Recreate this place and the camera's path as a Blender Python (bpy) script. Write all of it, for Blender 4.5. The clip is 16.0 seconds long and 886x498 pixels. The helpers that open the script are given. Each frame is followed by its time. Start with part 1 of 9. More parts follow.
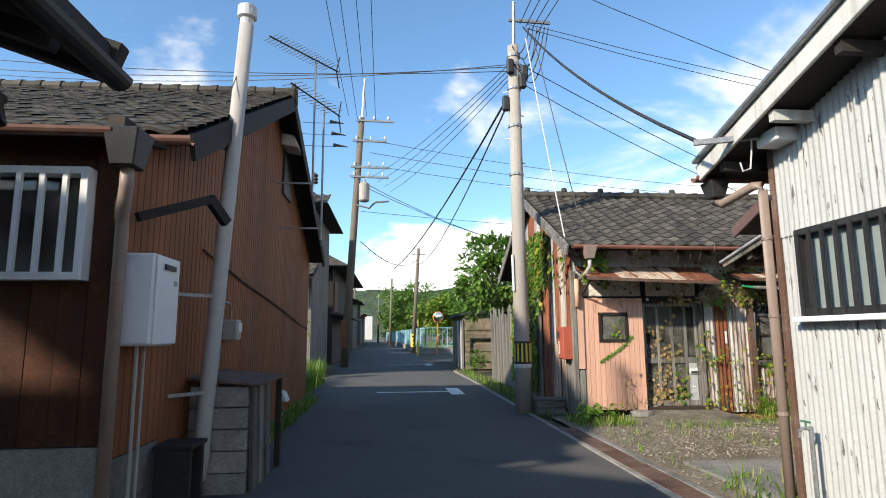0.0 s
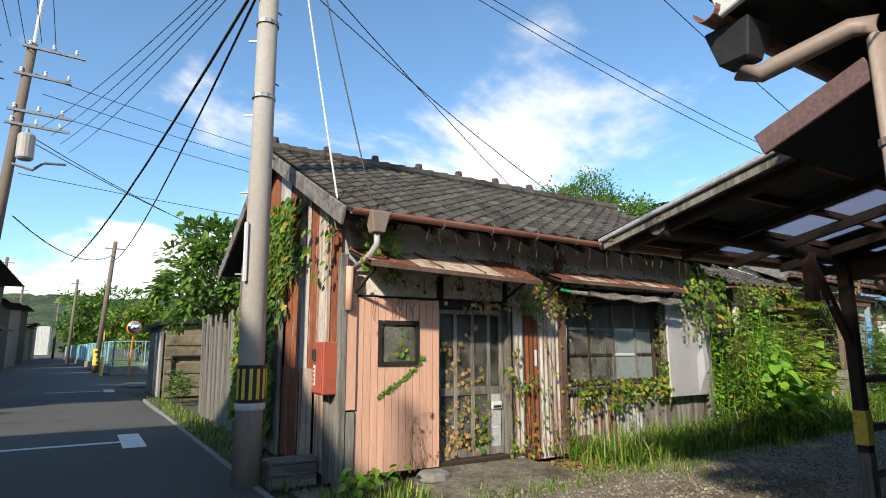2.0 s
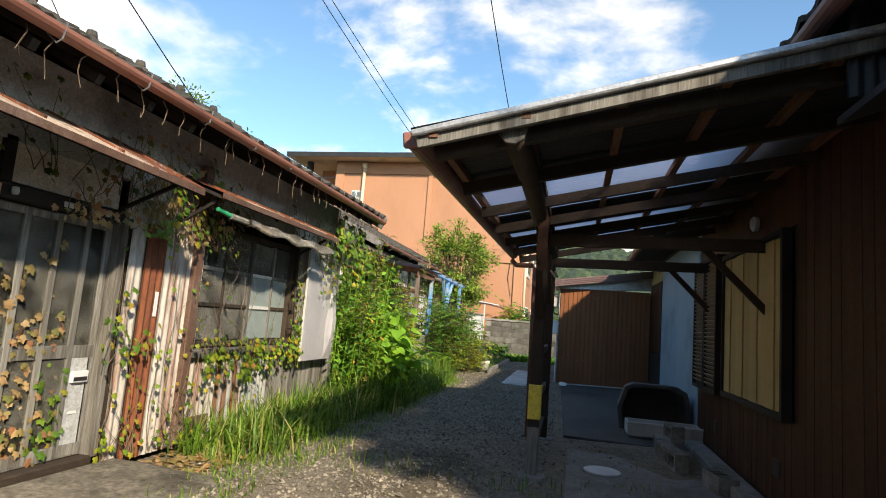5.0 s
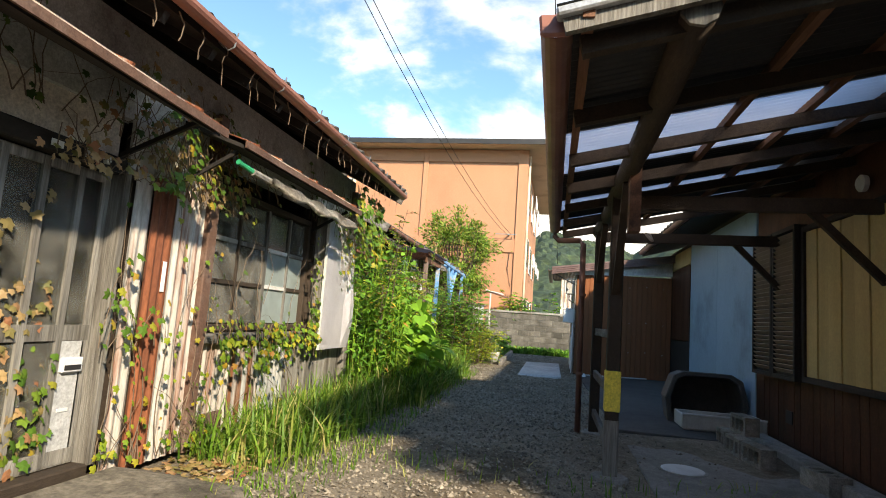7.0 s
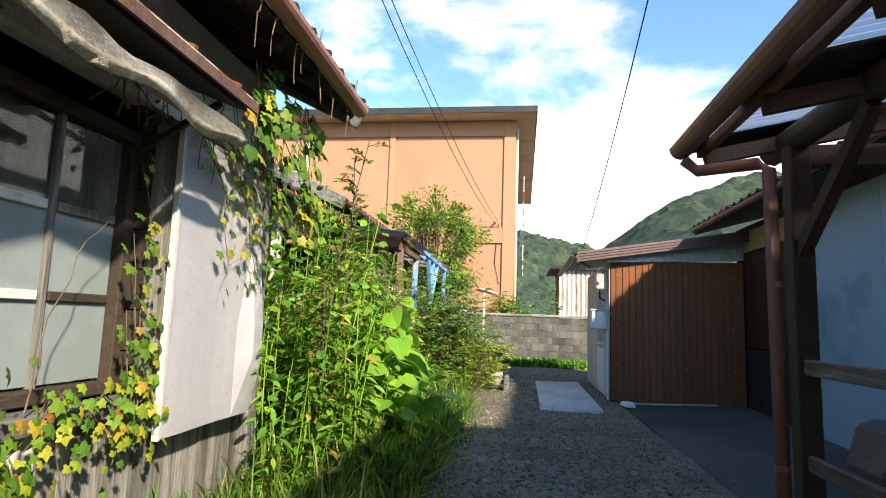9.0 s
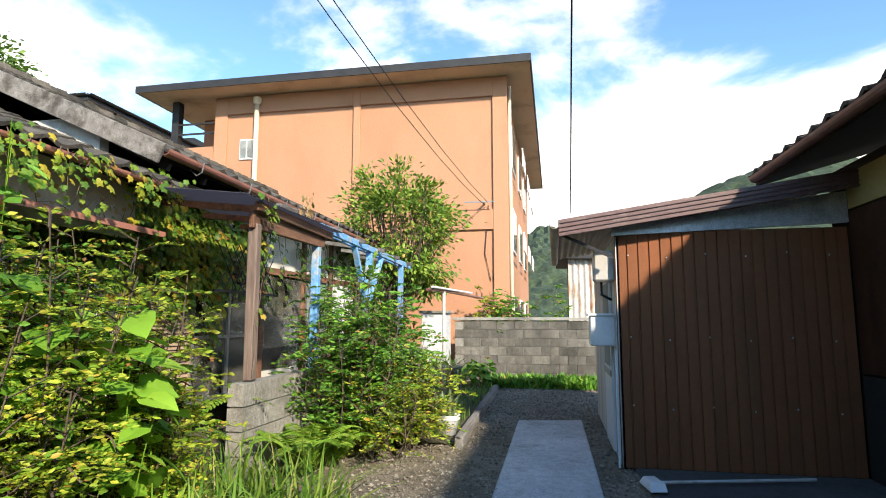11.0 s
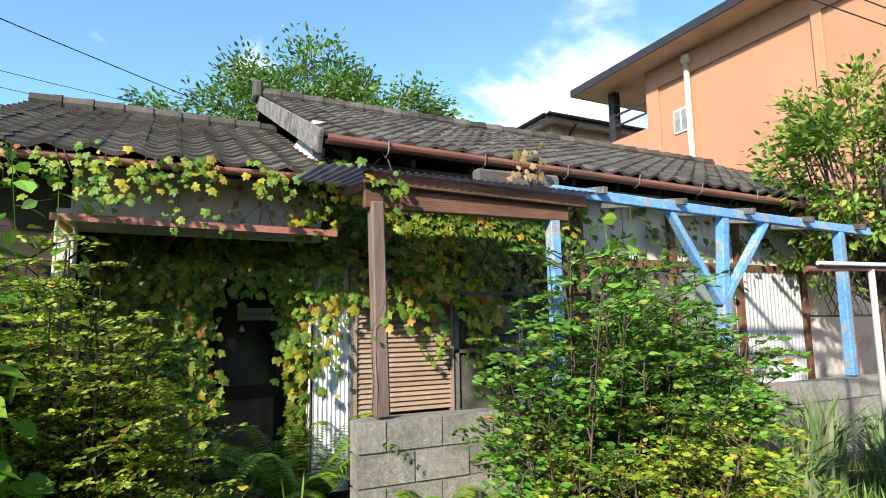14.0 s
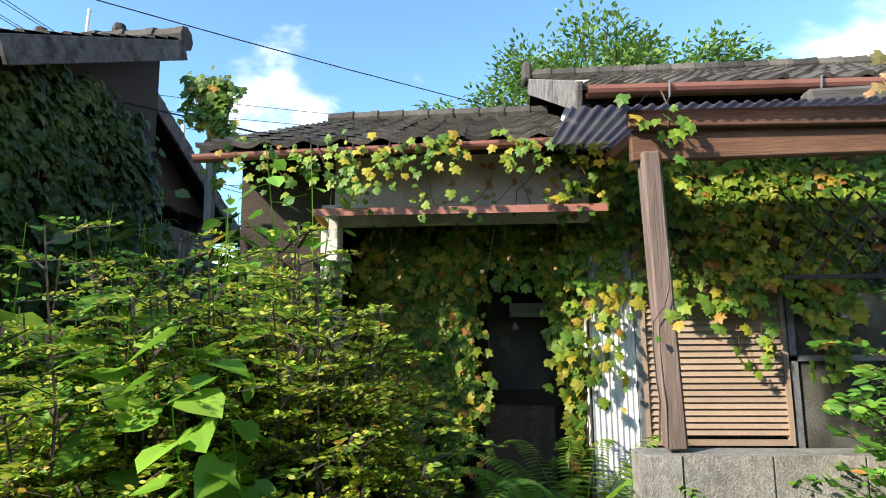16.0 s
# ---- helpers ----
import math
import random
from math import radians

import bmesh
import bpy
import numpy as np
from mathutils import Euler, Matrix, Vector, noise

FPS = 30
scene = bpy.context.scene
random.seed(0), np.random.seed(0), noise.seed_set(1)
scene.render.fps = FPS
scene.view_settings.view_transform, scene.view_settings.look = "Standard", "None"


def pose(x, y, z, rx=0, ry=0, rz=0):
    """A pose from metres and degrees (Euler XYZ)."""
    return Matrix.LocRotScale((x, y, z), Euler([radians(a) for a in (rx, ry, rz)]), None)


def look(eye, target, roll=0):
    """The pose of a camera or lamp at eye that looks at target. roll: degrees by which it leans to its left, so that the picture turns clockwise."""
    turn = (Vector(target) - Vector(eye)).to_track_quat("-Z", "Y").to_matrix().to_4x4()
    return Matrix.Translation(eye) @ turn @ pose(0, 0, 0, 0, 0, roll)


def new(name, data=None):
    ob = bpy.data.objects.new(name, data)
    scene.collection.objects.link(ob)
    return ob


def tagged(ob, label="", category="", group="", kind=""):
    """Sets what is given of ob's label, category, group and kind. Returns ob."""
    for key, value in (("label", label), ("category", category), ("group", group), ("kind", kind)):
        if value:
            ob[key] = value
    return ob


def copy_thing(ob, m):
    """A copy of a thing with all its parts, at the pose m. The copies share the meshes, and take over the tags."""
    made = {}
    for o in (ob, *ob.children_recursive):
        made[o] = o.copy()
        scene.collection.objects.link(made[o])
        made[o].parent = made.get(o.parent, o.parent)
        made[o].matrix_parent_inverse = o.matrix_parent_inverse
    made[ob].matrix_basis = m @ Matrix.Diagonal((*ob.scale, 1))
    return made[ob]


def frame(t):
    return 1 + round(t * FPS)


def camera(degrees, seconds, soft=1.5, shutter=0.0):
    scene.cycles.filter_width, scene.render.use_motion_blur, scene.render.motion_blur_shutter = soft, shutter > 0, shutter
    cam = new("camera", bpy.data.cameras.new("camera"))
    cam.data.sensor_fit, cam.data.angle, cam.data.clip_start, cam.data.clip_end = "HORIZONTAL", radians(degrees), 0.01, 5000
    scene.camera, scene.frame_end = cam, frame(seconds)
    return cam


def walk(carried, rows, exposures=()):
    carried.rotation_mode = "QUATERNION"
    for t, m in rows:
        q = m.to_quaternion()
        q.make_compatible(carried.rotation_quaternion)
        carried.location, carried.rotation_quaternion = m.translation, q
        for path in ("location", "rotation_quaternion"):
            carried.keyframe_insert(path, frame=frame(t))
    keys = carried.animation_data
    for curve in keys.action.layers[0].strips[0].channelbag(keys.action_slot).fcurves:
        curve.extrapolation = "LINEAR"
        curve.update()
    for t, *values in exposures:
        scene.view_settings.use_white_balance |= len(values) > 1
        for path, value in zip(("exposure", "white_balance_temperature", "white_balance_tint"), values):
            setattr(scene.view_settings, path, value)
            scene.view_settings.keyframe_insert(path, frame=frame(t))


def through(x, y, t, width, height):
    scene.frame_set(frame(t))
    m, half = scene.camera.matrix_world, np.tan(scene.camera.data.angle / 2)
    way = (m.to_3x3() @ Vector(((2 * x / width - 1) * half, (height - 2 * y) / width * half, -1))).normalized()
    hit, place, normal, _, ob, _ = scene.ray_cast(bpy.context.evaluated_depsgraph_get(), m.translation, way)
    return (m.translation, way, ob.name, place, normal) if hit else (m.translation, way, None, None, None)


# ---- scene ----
cam = camera(75.3, 16.0, soft=1.0)
PATH = [
    (0, (-0.074, 0.175, 1.463), (0.095, 2.145, 1.76), -0.4),
    (0.5, (0.128, 1.278, 1.506), (0.539, 3.21, 1.82), -0.4),
    (1, (0.322, 2.338, 1.521), (0.924, 4.214, 1.865), -0.4),
    (1.5, (0.515, 3.341, 1.527), (1.315, 5.139, 1.883), -0.4),
    (2, (0.68, 4.187, 1.519), (1.719, 5.861, 1.861), -0.2),
    (2.5, (0.874, 4.908, 1.517), (2.17, 6.4, 1.824), 0.5),
    (3, (1.051, 5.509, 1.5), (2.585, 6.764, 1.77), 1.5),
    (3.5, (1.162, 5.959, 1.495), (2.876, 6.955, 1.756), 2.5),
    (4, (1.301, 6.245, 1.518), (3.145, 6.984, 1.75), 3.3),
    (4.2, (1.37, 6.334, 1.518), (3.25, 6.975, 1.747), 3.6),
    (6.3, (1.776, 7.142, 1.299), (3.72, 7.543, 1.547), 4.7),
    (6.5, (1.87, 7.215, 1.295), (3.814, 7.62, 1.534), 4.5),
    (7, (2.254, 7.515, 1.24), (4.201, 7.906, 1.476), 4.1),
    (7.5, (2.918, 7.837, 1.244), (4.871, 8.194, 1.487), 3.4),
    (8, (3.753, 8.122, 1.245), (5.712, 8.437, 1.493), 2.9),
    (8.5, (4.853, 8.365, 1.318), (6.814, 8.67, 1.564), 2.5),
    (9, (6.031, 8.485, 1.374), (7.996, 8.762, 1.622), 2.0),
    (9.5, (7.086, 8.426, 1.43), (9.055, 8.669, 1.686), 1.3),
    (9.7, (7.512, 8.376, 1.469), (9.483, 8.6, 1.727), 1.4),
    (11.8, (11.174, 7.069, 1.616), (13.045, 7.728, 1.875), -0.3),
    (12, (11.497, 6.91, 1.628), (13.328, 7.67, 1.893), -0.1),
    (12.5, (12.271, 6.626, 1.642), (13.921, 7.728, 1.896), -0.0),
    (13, (12.868, 6.652, 1.641), (14.267, 8.062, 1.88), -0.4),
    (13.5, (13.245, 6.746, 1.646), (14.353, 8.394, 1.883), -0.7),
    (14, (13.428, 6.753, 1.65), (14.297, 8.536, 1.908), -0.8),
    (14.5, (13.464, 6.909, 1.654), (14.075, 8.797, 1.903), -0.9),
    (15, (13.664, 7.078, 1.637), (14.009, 9.033, 1.878), -1.1),
    (15.5, (13.889, 7.235, 1.619), (13.958, 9.219, 1.864), -0.9),
    (16, (13.859, 7.549, 1.623), (13.724, 9.526, 1.894), -0.6),
]
walk(cam, [(t, look(eye, target, roll)) for t, eye, target, roll in PATH], exposures=((0.0, 0.65, 7200, 10), (2.0, 0.5, 7300, 10), (3.0, 0.48, 7600, 10), (4.2, 0.62, 7900, 10), (6.5, 1.0, 8200, 10), (9.5, 1.15, 7500, 10), (12.5, 0.95, 7300, 10), (14.0, 1.05, 7000, 10), (15.0, 1.08, 6900, 10), (16.0, 1.22, 7000, 10)))

# ---- daylight: late afternoon sun from the west-south-west, blue sky with white clouds ----
SUN_AZ, SUN_EL = radians(233), radians(30)      # clockwise from +y; height
to_sun = Vector((math.sin(SUN_AZ) * math.cos(SUN_EL), math.cos(SUN_AZ) * math.cos(SUN_EL), math.sin(SUN_EL)))
sun = new("sun", bpy.data.lights.new("sun", "SUN"))
sun.data.energy, sun.data.angle, sun.data.color = 4.3, radians(2.0), (1.0, 0.94, 0.84)
sun.matrix_basis = look((0, 0, 30), Vector((0, 0, 30)) - to_sun)

world = bpy.data.worlds.new("sky")
scene.world = world
world.use_nodes = True
wn, wl = world.node_tree.nodes, world.node_tree.links
wn.clear()
w_out, w_bg = wn.new("ShaderNodeOutputWorld"), wn.new("ShaderNodeBackground")
w_sky = wn.new("ShaderNodeTexSky")
w_sky.sky_type, w_sky.sun_disc = "NISHITA", False
w_sky.sun_elevation, w_sky.sun_rotation = SUN_EL, SUN_AZ
w_sky.air_density, w_sky.dust_density, w_sky.ozone_density = 1.0, 0.4, 2.0
w_bg.inputs["Strength"].default_value = 0.15
w_co, w_sep = wn.new("ShaderNodeTexCoord"), wn.new("ShaderNodeSeparateXYZ")
wl.new(w_co.outputs["Generated"], w_sep.inputs[0])


def w_math(op, a, b=None, c=None):
    n = wn.new("ShaderNodeMath")
    n.operation = op
    for k, v in enumerate((a, b, c)):
        if v is None:
            continue
        if isinstance(v, (int, float)):
            n.inputs[k].default_value = v
        else:
            wl.new(v, n.inputs[k])
    return n.outputs[0]


w_up = w_math("ADD", w_math("MAXIMUM", w_sep.outputs[2], 0.0), 0.22)
w_xy = wn.new("ShaderNodeCombineXYZ")
wl.new(w_math("DIVIDE", w_sep.outputs[0], w_up), w_xy.inputs[0])
wl.new(w_math("DIVIDE", w_sep.outputs[1], w_up), w_xy.inputs[1])
w_xy.inputs[2].default_value = 3.7
w_n1, w_n2 = wn.new("ShaderNodeTexNoise"), wn.new("ShaderNodeTexNoise")
for n, sc, det, ro, dist in ((w_n1, 1.15, 9, 0.56, 0.35), (w_n2, 0.45, 3, 0.5, 0.0)):
    n.inputs["Scale"].default_value, n.inputs["Detail"].default_value = sc, det
    n.inputs["Roughness"].default_value, n.inputs["Distortion"].default_value = ro, dist
    wl.new(w_xy.outputs[0], n.inputs["Vector"])
# more cloud low in the sky and towards the east, clear blue overhead
w_low = w_math("MULTIPLY", w_math("SUBTRACT", 0.42, w_sep.outputs[2]), 0.5)
w_east = w_math("MULTIPLY", w_sep.outputs[0], 0.112)
w_sum = w_math("ADD", w_math("ADD", w_math("MULTIPLY", w_n1.outputs["Fac"], 0.72), w_math("MULTIPLY", w_n2.outputs["Fac"], 0.28)),
               w_math("ADD", w_low, w_east))
w_mask = wn.new("ShaderNodeMapRange")
w_mask.interpolation_type = "SMOOTHSTEP"
w_mask.inputs[1].default_value, w_mask.inputs[2].default_value = 0.55, 0.65
wl.new(w_sum, w_mask.inputs[0])
w_mix = wn.new("ShaderNodeMix")
w_mix.data_type = "RGBA"
wl.new(w_math("MULTIPLY", w_mask.outputs[0], 0.93), w_mix.inputs[0])
w_tint = wn.new("ShaderNodeMix")
w_tint.data_type, w_tint.blend_type = "RGBA", "MULTIPLY"
w_tint.inputs[0].default_value = 1.0
w_tint.inputs[7].default_value = (0.72, 1.0, 1.18, 1)
wl.new(w_sky.outputs[0], w_tint.inputs[6])
wl.new(w_tint.outputs[2], w_mix.inputs[6])
w_mix.inputs[7].default_value = (6.2, 6.3, 6.5, 1)
wl.new(w_mix.outputs[2], w_bg.inputs["Color"])
wl.new(w_bg.outputs[0], w_out.inputs["Surface"])


# ---- materials ----
def mat_base(name):
    m = bpy.data.materials.new(name)
    m.use_nodes = True
    return m, m.node_tree.nodes, m.node_tree.links, m.node_tree.nodes["Principled BSDF"]


def surface(name, base, var, scale=2.0, grain=60.0, rough=0.8, metal=0.0, bump=0.25, stain=None, stain_scale=1.5,
            stain_at=0.58, stain_soft=0.1, stretch=(1, 1, 1), per_object=0.12, island=0.0, grain_amount=0.3, spec=0.4, grain_stretch=(1, 1, 1)):
    """A surface with broad variation, fine grain, stains with a shape of their own and relief."""
    m, ns, ls, bsdf = mat_base(name)
    co, info = ns.new("ShaderNodeTexCoord"), ns.new("ShaderNodeObjectInfo")
    shift = ns.new("ShaderNodeVectorMath")
    shift.operation = "MULTIPLY_ADD"
    ls.new(info.outputs["Random"], shift.inputs[0])
    shift.inputs[1].default_value = (17.0, 9.0, 5.0)
    ls.new(co.outputs["Object"], shift.inputs[2])

    def noise_at(sc, det, st, ro=0.6):
        mp = ns.new("ShaderNodeMapping")
        mp.inputs["Scale"].default_value = st
        ls.new(shift.outputs[0], mp.inputs[0])
        n = ns.new("ShaderNodeTexNoise")
        n.inputs["Scale"].default_value, n.inputs["Detail"].default_value, n.inputs["Roughness"].default_value = sc, det, ro
        ls.new(mp.outputs[0], n.inputs["Vector"])
        return n.outputs["Fac"]

    def ramp(fac, lo, hi):
        r = ns.new("ShaderNodeMapRange")
        r.inputs[1].default_value, r.inputs[2].default_value = lo, hi
        ls.new(fac, r.inputs[0])
        return r.outputs[0]

    def mix(fac, a, b, blend="MIX"):
        x = ns.new("ShaderNodeMix")
        x.data_type, x.blend_type = "RGBA", blend
        for k, v in ((0, fac), (6, a), (7, b)):
            if isinstance(v, (int, float)):
                x.inputs[k].default_value = v
            elif isinstance(v, tuple):
                x.inputs[k].default_value = (*v, 1)
            else:
                ls.new(v, x.inputs[k])
        return x.outputs[2]

    broad = noise_at(scale, 5, stretch)
    fine = noise_at(grain, 4, grain_stretch)
    col = mix(ramp(broad, 0.3, 0.7), base, var)
    if stain:
        st = noise_at(stain_scale, 7, stretch, 0.65)
        col = mix(ramp(st, stain_at - stain_soft, stain_at + stain_soft), col, stain)
    lum = ns.new("ShaderNodeMapRange")
    lum.inputs[1].default_value, lum.inputs[2].default_value = 0.25, 0.75
    lum.inputs[3].default_value, lum.inputs[4].default_value = 1 - grain_amount, 1 + grain_amount
    ls.new(fine, lum.inputs[0])
    mottle = ns.new("ShaderNodeMapRange")
    mottle.inputs[1].default_value, mottle.inputs[2].default_value = 0.3, 0.7
    mottle.inputs[3].default_value, mottle.inputs[4].default_value = 1 - 0.6 * grain_amount, 1 + 0.6 * grain_amount
    ls.new(noise_at(grain * 0.22, 3, grain_stretch, 0.7), mottle.inputs[0])
    spots = ns.new("ShaderNodeMath")
    spots.operation = "MULTIPLY"
    ls.new(lum.outputs[0], spots.inputs[0])
    ls.new(mottle.outputs[0], spots.inputs[1])
    hsv = ns.new("ShaderNodeHueSaturation")
    ls.new(col, hsv.inputs["Color"])
    val = ns.new("ShaderNodeMath")
    val.operation = "MULTIPLY"
    ls.new(spots.outputs[0], val.inputs[0])
    rnd = ns.new("ShaderNodeMapRange")
    amount = island or per_object
    rnd.inputs[3].default_value, rnd.inputs[4].default_value = 1 - amount, 1 + amount
    if island:
        geo = ns.new("ShaderNodeNewGeometry")
        ls.new(geo.outputs["Random Per Island"], rnd.inputs[0])
    else:
        ls.new(info.outputs["Random"], rnd.inputs[0])
    ls.new(rnd.outputs[0], val.inputs[1])
    ls.new(val.outputs[0], hsv.inputs["Value"])
    ls.new(hsv.outputs[0], bsdf.inputs["Base Color"])
    bsdf.inputs["Metallic"].default_value = metal
    bsdf.inputs["Specular IOR Level"].default_value = spec
    rr = ns.new("ShaderNodeMapRange")
    rr.inputs[3].default_value, rr.inputs[4].default_value = max(0.03, rough - 0.12), min(1.0, rough + 0.12)
    ls.new(broad, rr.inputs[0])
    ls.new(rr.outputs[0], bsdf.inputs["Roughness"])
    if bump:
        b = ns.new("ShaderNodeBump")
        b.inputs["Strength"].default_value, b.inputs["Distance"].default_value = bump, 0.012
        ls.new(fine, b.inputs["Height"])
        ls.new(b.outputs[0], bsdf.inputs["Normal"])
    return m


def leaf_material(name, colours, rough=0.5, glow=0.35):
    """Leaves whose colour runs through the list from leaf to leaf, and which let some light through."""
    m, ns, ls, bsdf = mat_base(name)
    geo, rp = ns.new("ShaderNodeNewGeometry"), ns.new("ShaderNodeValToRGB")
    el = rp.color_ramp.elements
    while len(el) < len(colours):
        el.new(0.5)
    for e, (p, c) in zip(el, colours):
        e.position, e.color = p, (*c, 1)
    ls.new(geo.outputs["Random Per Island"], rp.inputs[0])
    co, n = ns.new("ShaderNodeTexCoord"), ns.new("ShaderNodeTexNoise")
    n.inputs["Scale"].default_value, n.inputs["Detail"].default_value = 1.3, 3
    ls.new(co.outputs["Object"], n.inputs["Vector"])
    hsv, r = ns.new("ShaderNodeHueSaturation"), ns.new("ShaderNodeMapRange")
    r.inputs[1].default_value, r.inputs[2].default_value, r.inputs[3].default_value, r.inputs[4].default_value = 0.3, 0.7, 0.72, 1.25
    ls.new(n.outputs["Fac"], r.inputs[0])
    ls.new(r.outputs[0], hsv.inputs["Value"])
    ls.new(rp.outputs[0], hsv.inputs["Color"])
    ls.new(hsv.outputs[0], bsdf.inputs["Base Color"])
    bsdf.inputs["Roughness"].default_value, bsdf.inputs["Specular IOR Level"].default_value = rough, 0.35
    tr, mx = ns.new("ShaderNodeBsdfTranslucent"), ns.new("ShaderNodeMixShader")
    ls.new(hsv.outputs[0], tr.inputs["Color"])
    mx.inputs[0].default_value = glow
    out = ns["Material Output"]
    ls.new(bsdf.outputs[0], mx.inputs[1])
    ls.new(tr.outputs[0], mx.inputs[2])
    ls.new(mx.outputs[0], out.inputs["Surface"])
    return m


def glass_material(name, tint=(0.9, 0.95, 0.95), rough=0.03, frosted=0.0, dirt=(0.35, 0.34, 0.3), dirt_at=0.6):
    """Old window glass, dusty in patches; frosted glass scatters."""
    m, ns, ls, bsdf = mat_base(name)
    bsdf.inputs["Base Color"].default_value = (*tint, 1)
    bsdf.inputs["Roughness"].default_value = rough + frosted
    bsdf.inputs["Transmission Weight"].default_value = 1.0 - 0.55 * min(1, frosted * 2)
    bsdf.inputs["IOR"].default_value = 1.45
    dif, mx = ns.new("ShaderNodeBsdfDiffuse"), ns.new("ShaderNodeMixShader")
    dif.inputs["Color"].default_value = (*dirt, 1)
    co, n, r = ns.new("ShaderNodeTexCoord"), ns.new("ShaderNodeTexNoise"), ns.new("ShaderNodeMapRange")
    n.inputs["Scale"].default_value, n.inputs["Detail"].default_value = 3.0, 6
    r.inputs[1].default_value, r.inputs[2].default_value = dirt_at - 0.2, dirt_at + 0.25
    r.inputs[3].default_value, r.inputs[4].default_value = 0.06, 0.6
    ls.new(co.outputs["Object"], n.inputs["Vector"])
    ls.new(n.outputs["Fac"], r.inputs[0])
    ls.new(r.outputs[0], mx.inputs[0])
    ls.new(bsdf.outputs[0], mx.inputs[1])
    ls.new(dif.outputs[0], mx.inputs[2])
    ls.new(mx.outputs[0], ns["Material Output"].inputs["Surface"])
    return m


UP = (1, 1, 0.12)          # streaks that run down
ASPHALT = surface("asphalt", (0.09, 0.087, 0.083), (0.12, 0.116, 0.11), 0.7, 180, 0.9, bump=0.5, grain_amount=0.35, stain=(0.05, 0.049, 0.048), stain_scale=0.8, stain_at=0.66)
GRAVEL = surface("gravel", (0.15, 0.122, 0.09), (0.22, 0.188, 0.145), 0.9, 60, 0.95, bump=1.0, stain=(0.1, 0.076, 0.048), stain_scale=0.7, stain_at=0.6, grain_amount=0.55)
STONE = surface("stone_chips", (0.26, 0.232, 0.19), (0.15, 0.13, 0.102), 3, 90, 0.9, island=0.5)
SOIL = surface("soil", (0.075, 0.06, 0.042), (0.12, 0.1, 0.07), 1.2, 50, 0.95, bump=0.9, stain=(0.06, 0.08, 0.03), stain_scale=1.6, grain_amount=0.5)
CONCRETE = surface("concrete", (0.3, 0.29, 0.27), (0.2, 0.195, 0.18), 1.6, 70, 0.9, bump=0.4, stain=(0.1, 0.095, 0.08), stain_scale=1.2, stain_at=0.6)
STEP_CONCRETE = surface("rough_old_concrete", (0.21, 0.185, 0.15), (0.13, 0.115, 0.09), 2.5, 26, 0.95, bump=1.0, stain=(0.075, 0.065, 0.05), stain_scale=2.4, stain_at=0.56, grain_amount=0.5)
BLOCK = surface("concrete_block", (0.33, 0.31, 0.28), (0.22, 0.205, 0.18), 2.2, 90, 0.95, bump=0.6, stain=(0.09, 0.085, 0.065), stain_scale=2.0, stain_at=0.62, grain_amount=0.4)
# stained copy of BLOCK, darkened overall to hold the end wall's shade
SHADE_BLOCK = surface("stained_shade_block", (0.2, 0.19, 0.17), (0.12, 0.112, 0.1), 1.6, 70, 0.95, bump=0.5, stain=(0.05, 0.048, 0.042), stain_scale=1.1, stain_at=0.52, stain_soft=0.12, grain_amount=0.35, stretch=(1, 1, 0.5))
DARK_SLAB = surface("dark_concrete", (0.055, 0.055, 0.055), (0.1, 0.098, 0.092), 0.8, 50, 0.8, bump=0.3, stain=(0.035, 0.035, 0.036), stain_scale=0.6)
PALE_SLAB = surface("pale_concrete", (0.5, 0.51, 0.52), (0.36, 0.37, 0.38), 1.4, 60, 0.8, bump=0.25, stain=(0.2, 0.2, 0.2), stain_scale=2.2, stain_at=0.66)
WHITE_MARK = surface("road_paint", (0.72, 0.72, 0.7), (0.6, 0.6, 0.58), 3, 90, 0.8, stain=(0.2, 0.2, 0.2), stain_scale=8, stain_at=0.68)
TILE = surface("clay_roof_tile", (0.06, 0.053, 0.045), (0.095, 0.084, 0.07), 1.0, 60, 0.85, bump=0.4, stain=(0.03, 0.027, 0.022), stain_scale=2.5, stain_at=0.57, per_object=0.35)
TILE_REST = surface("clay_roof_tiles", (0.06, 0.053, 0.045), (0.095, 0.084, 0.07), 1.0, 60, 0.85, bump=0.4, stain=(0.03, 0.027, 0.022), stain_scale=2.5, stain_at=0.57, island=0.35)
GREY_WOOD = surface("weathered_wood", (0.23, 0.22, 0.2), (0.13, 0.12, 0.105), 2.0, 30, 0.9, bump=0.5, stretch=(6, 6, 0.5), grain_stretch=(4, 4, 0.2), stain=(0.07, 0.06, 0.05), stain_scale=1.0, per_object=0.25, grain_amount=0.4)
GREY_BEAM = surface("weathered_beam", (0.2, 0.19, 0.18), (0.11, 0.1, 0.09), 2.0, 30, 0.9, bump=0.5, stretch=(0.6, 4, 4), grain_stretch=(0.2, 4, 4), stain=(0.05, 0.045, 0.04), stain_scale=1.0, per_object=0.2, grain_amount=0.4)
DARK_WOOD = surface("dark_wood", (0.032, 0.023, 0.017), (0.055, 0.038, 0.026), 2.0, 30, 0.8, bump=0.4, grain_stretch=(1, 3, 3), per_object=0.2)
BROWN_WOOD = surface("brown_wood", (0.11, 0.05, 0.03), (0.2, 0.1, 0.06), 2.5, 25, 0.8, bump=0.4, stretch=(0.5, 3, 3), grain_stretch=(0.3, 4, 4), stain=(0.05, 0.028, 0.02), stain_scale=1.5, per_object=0.2)
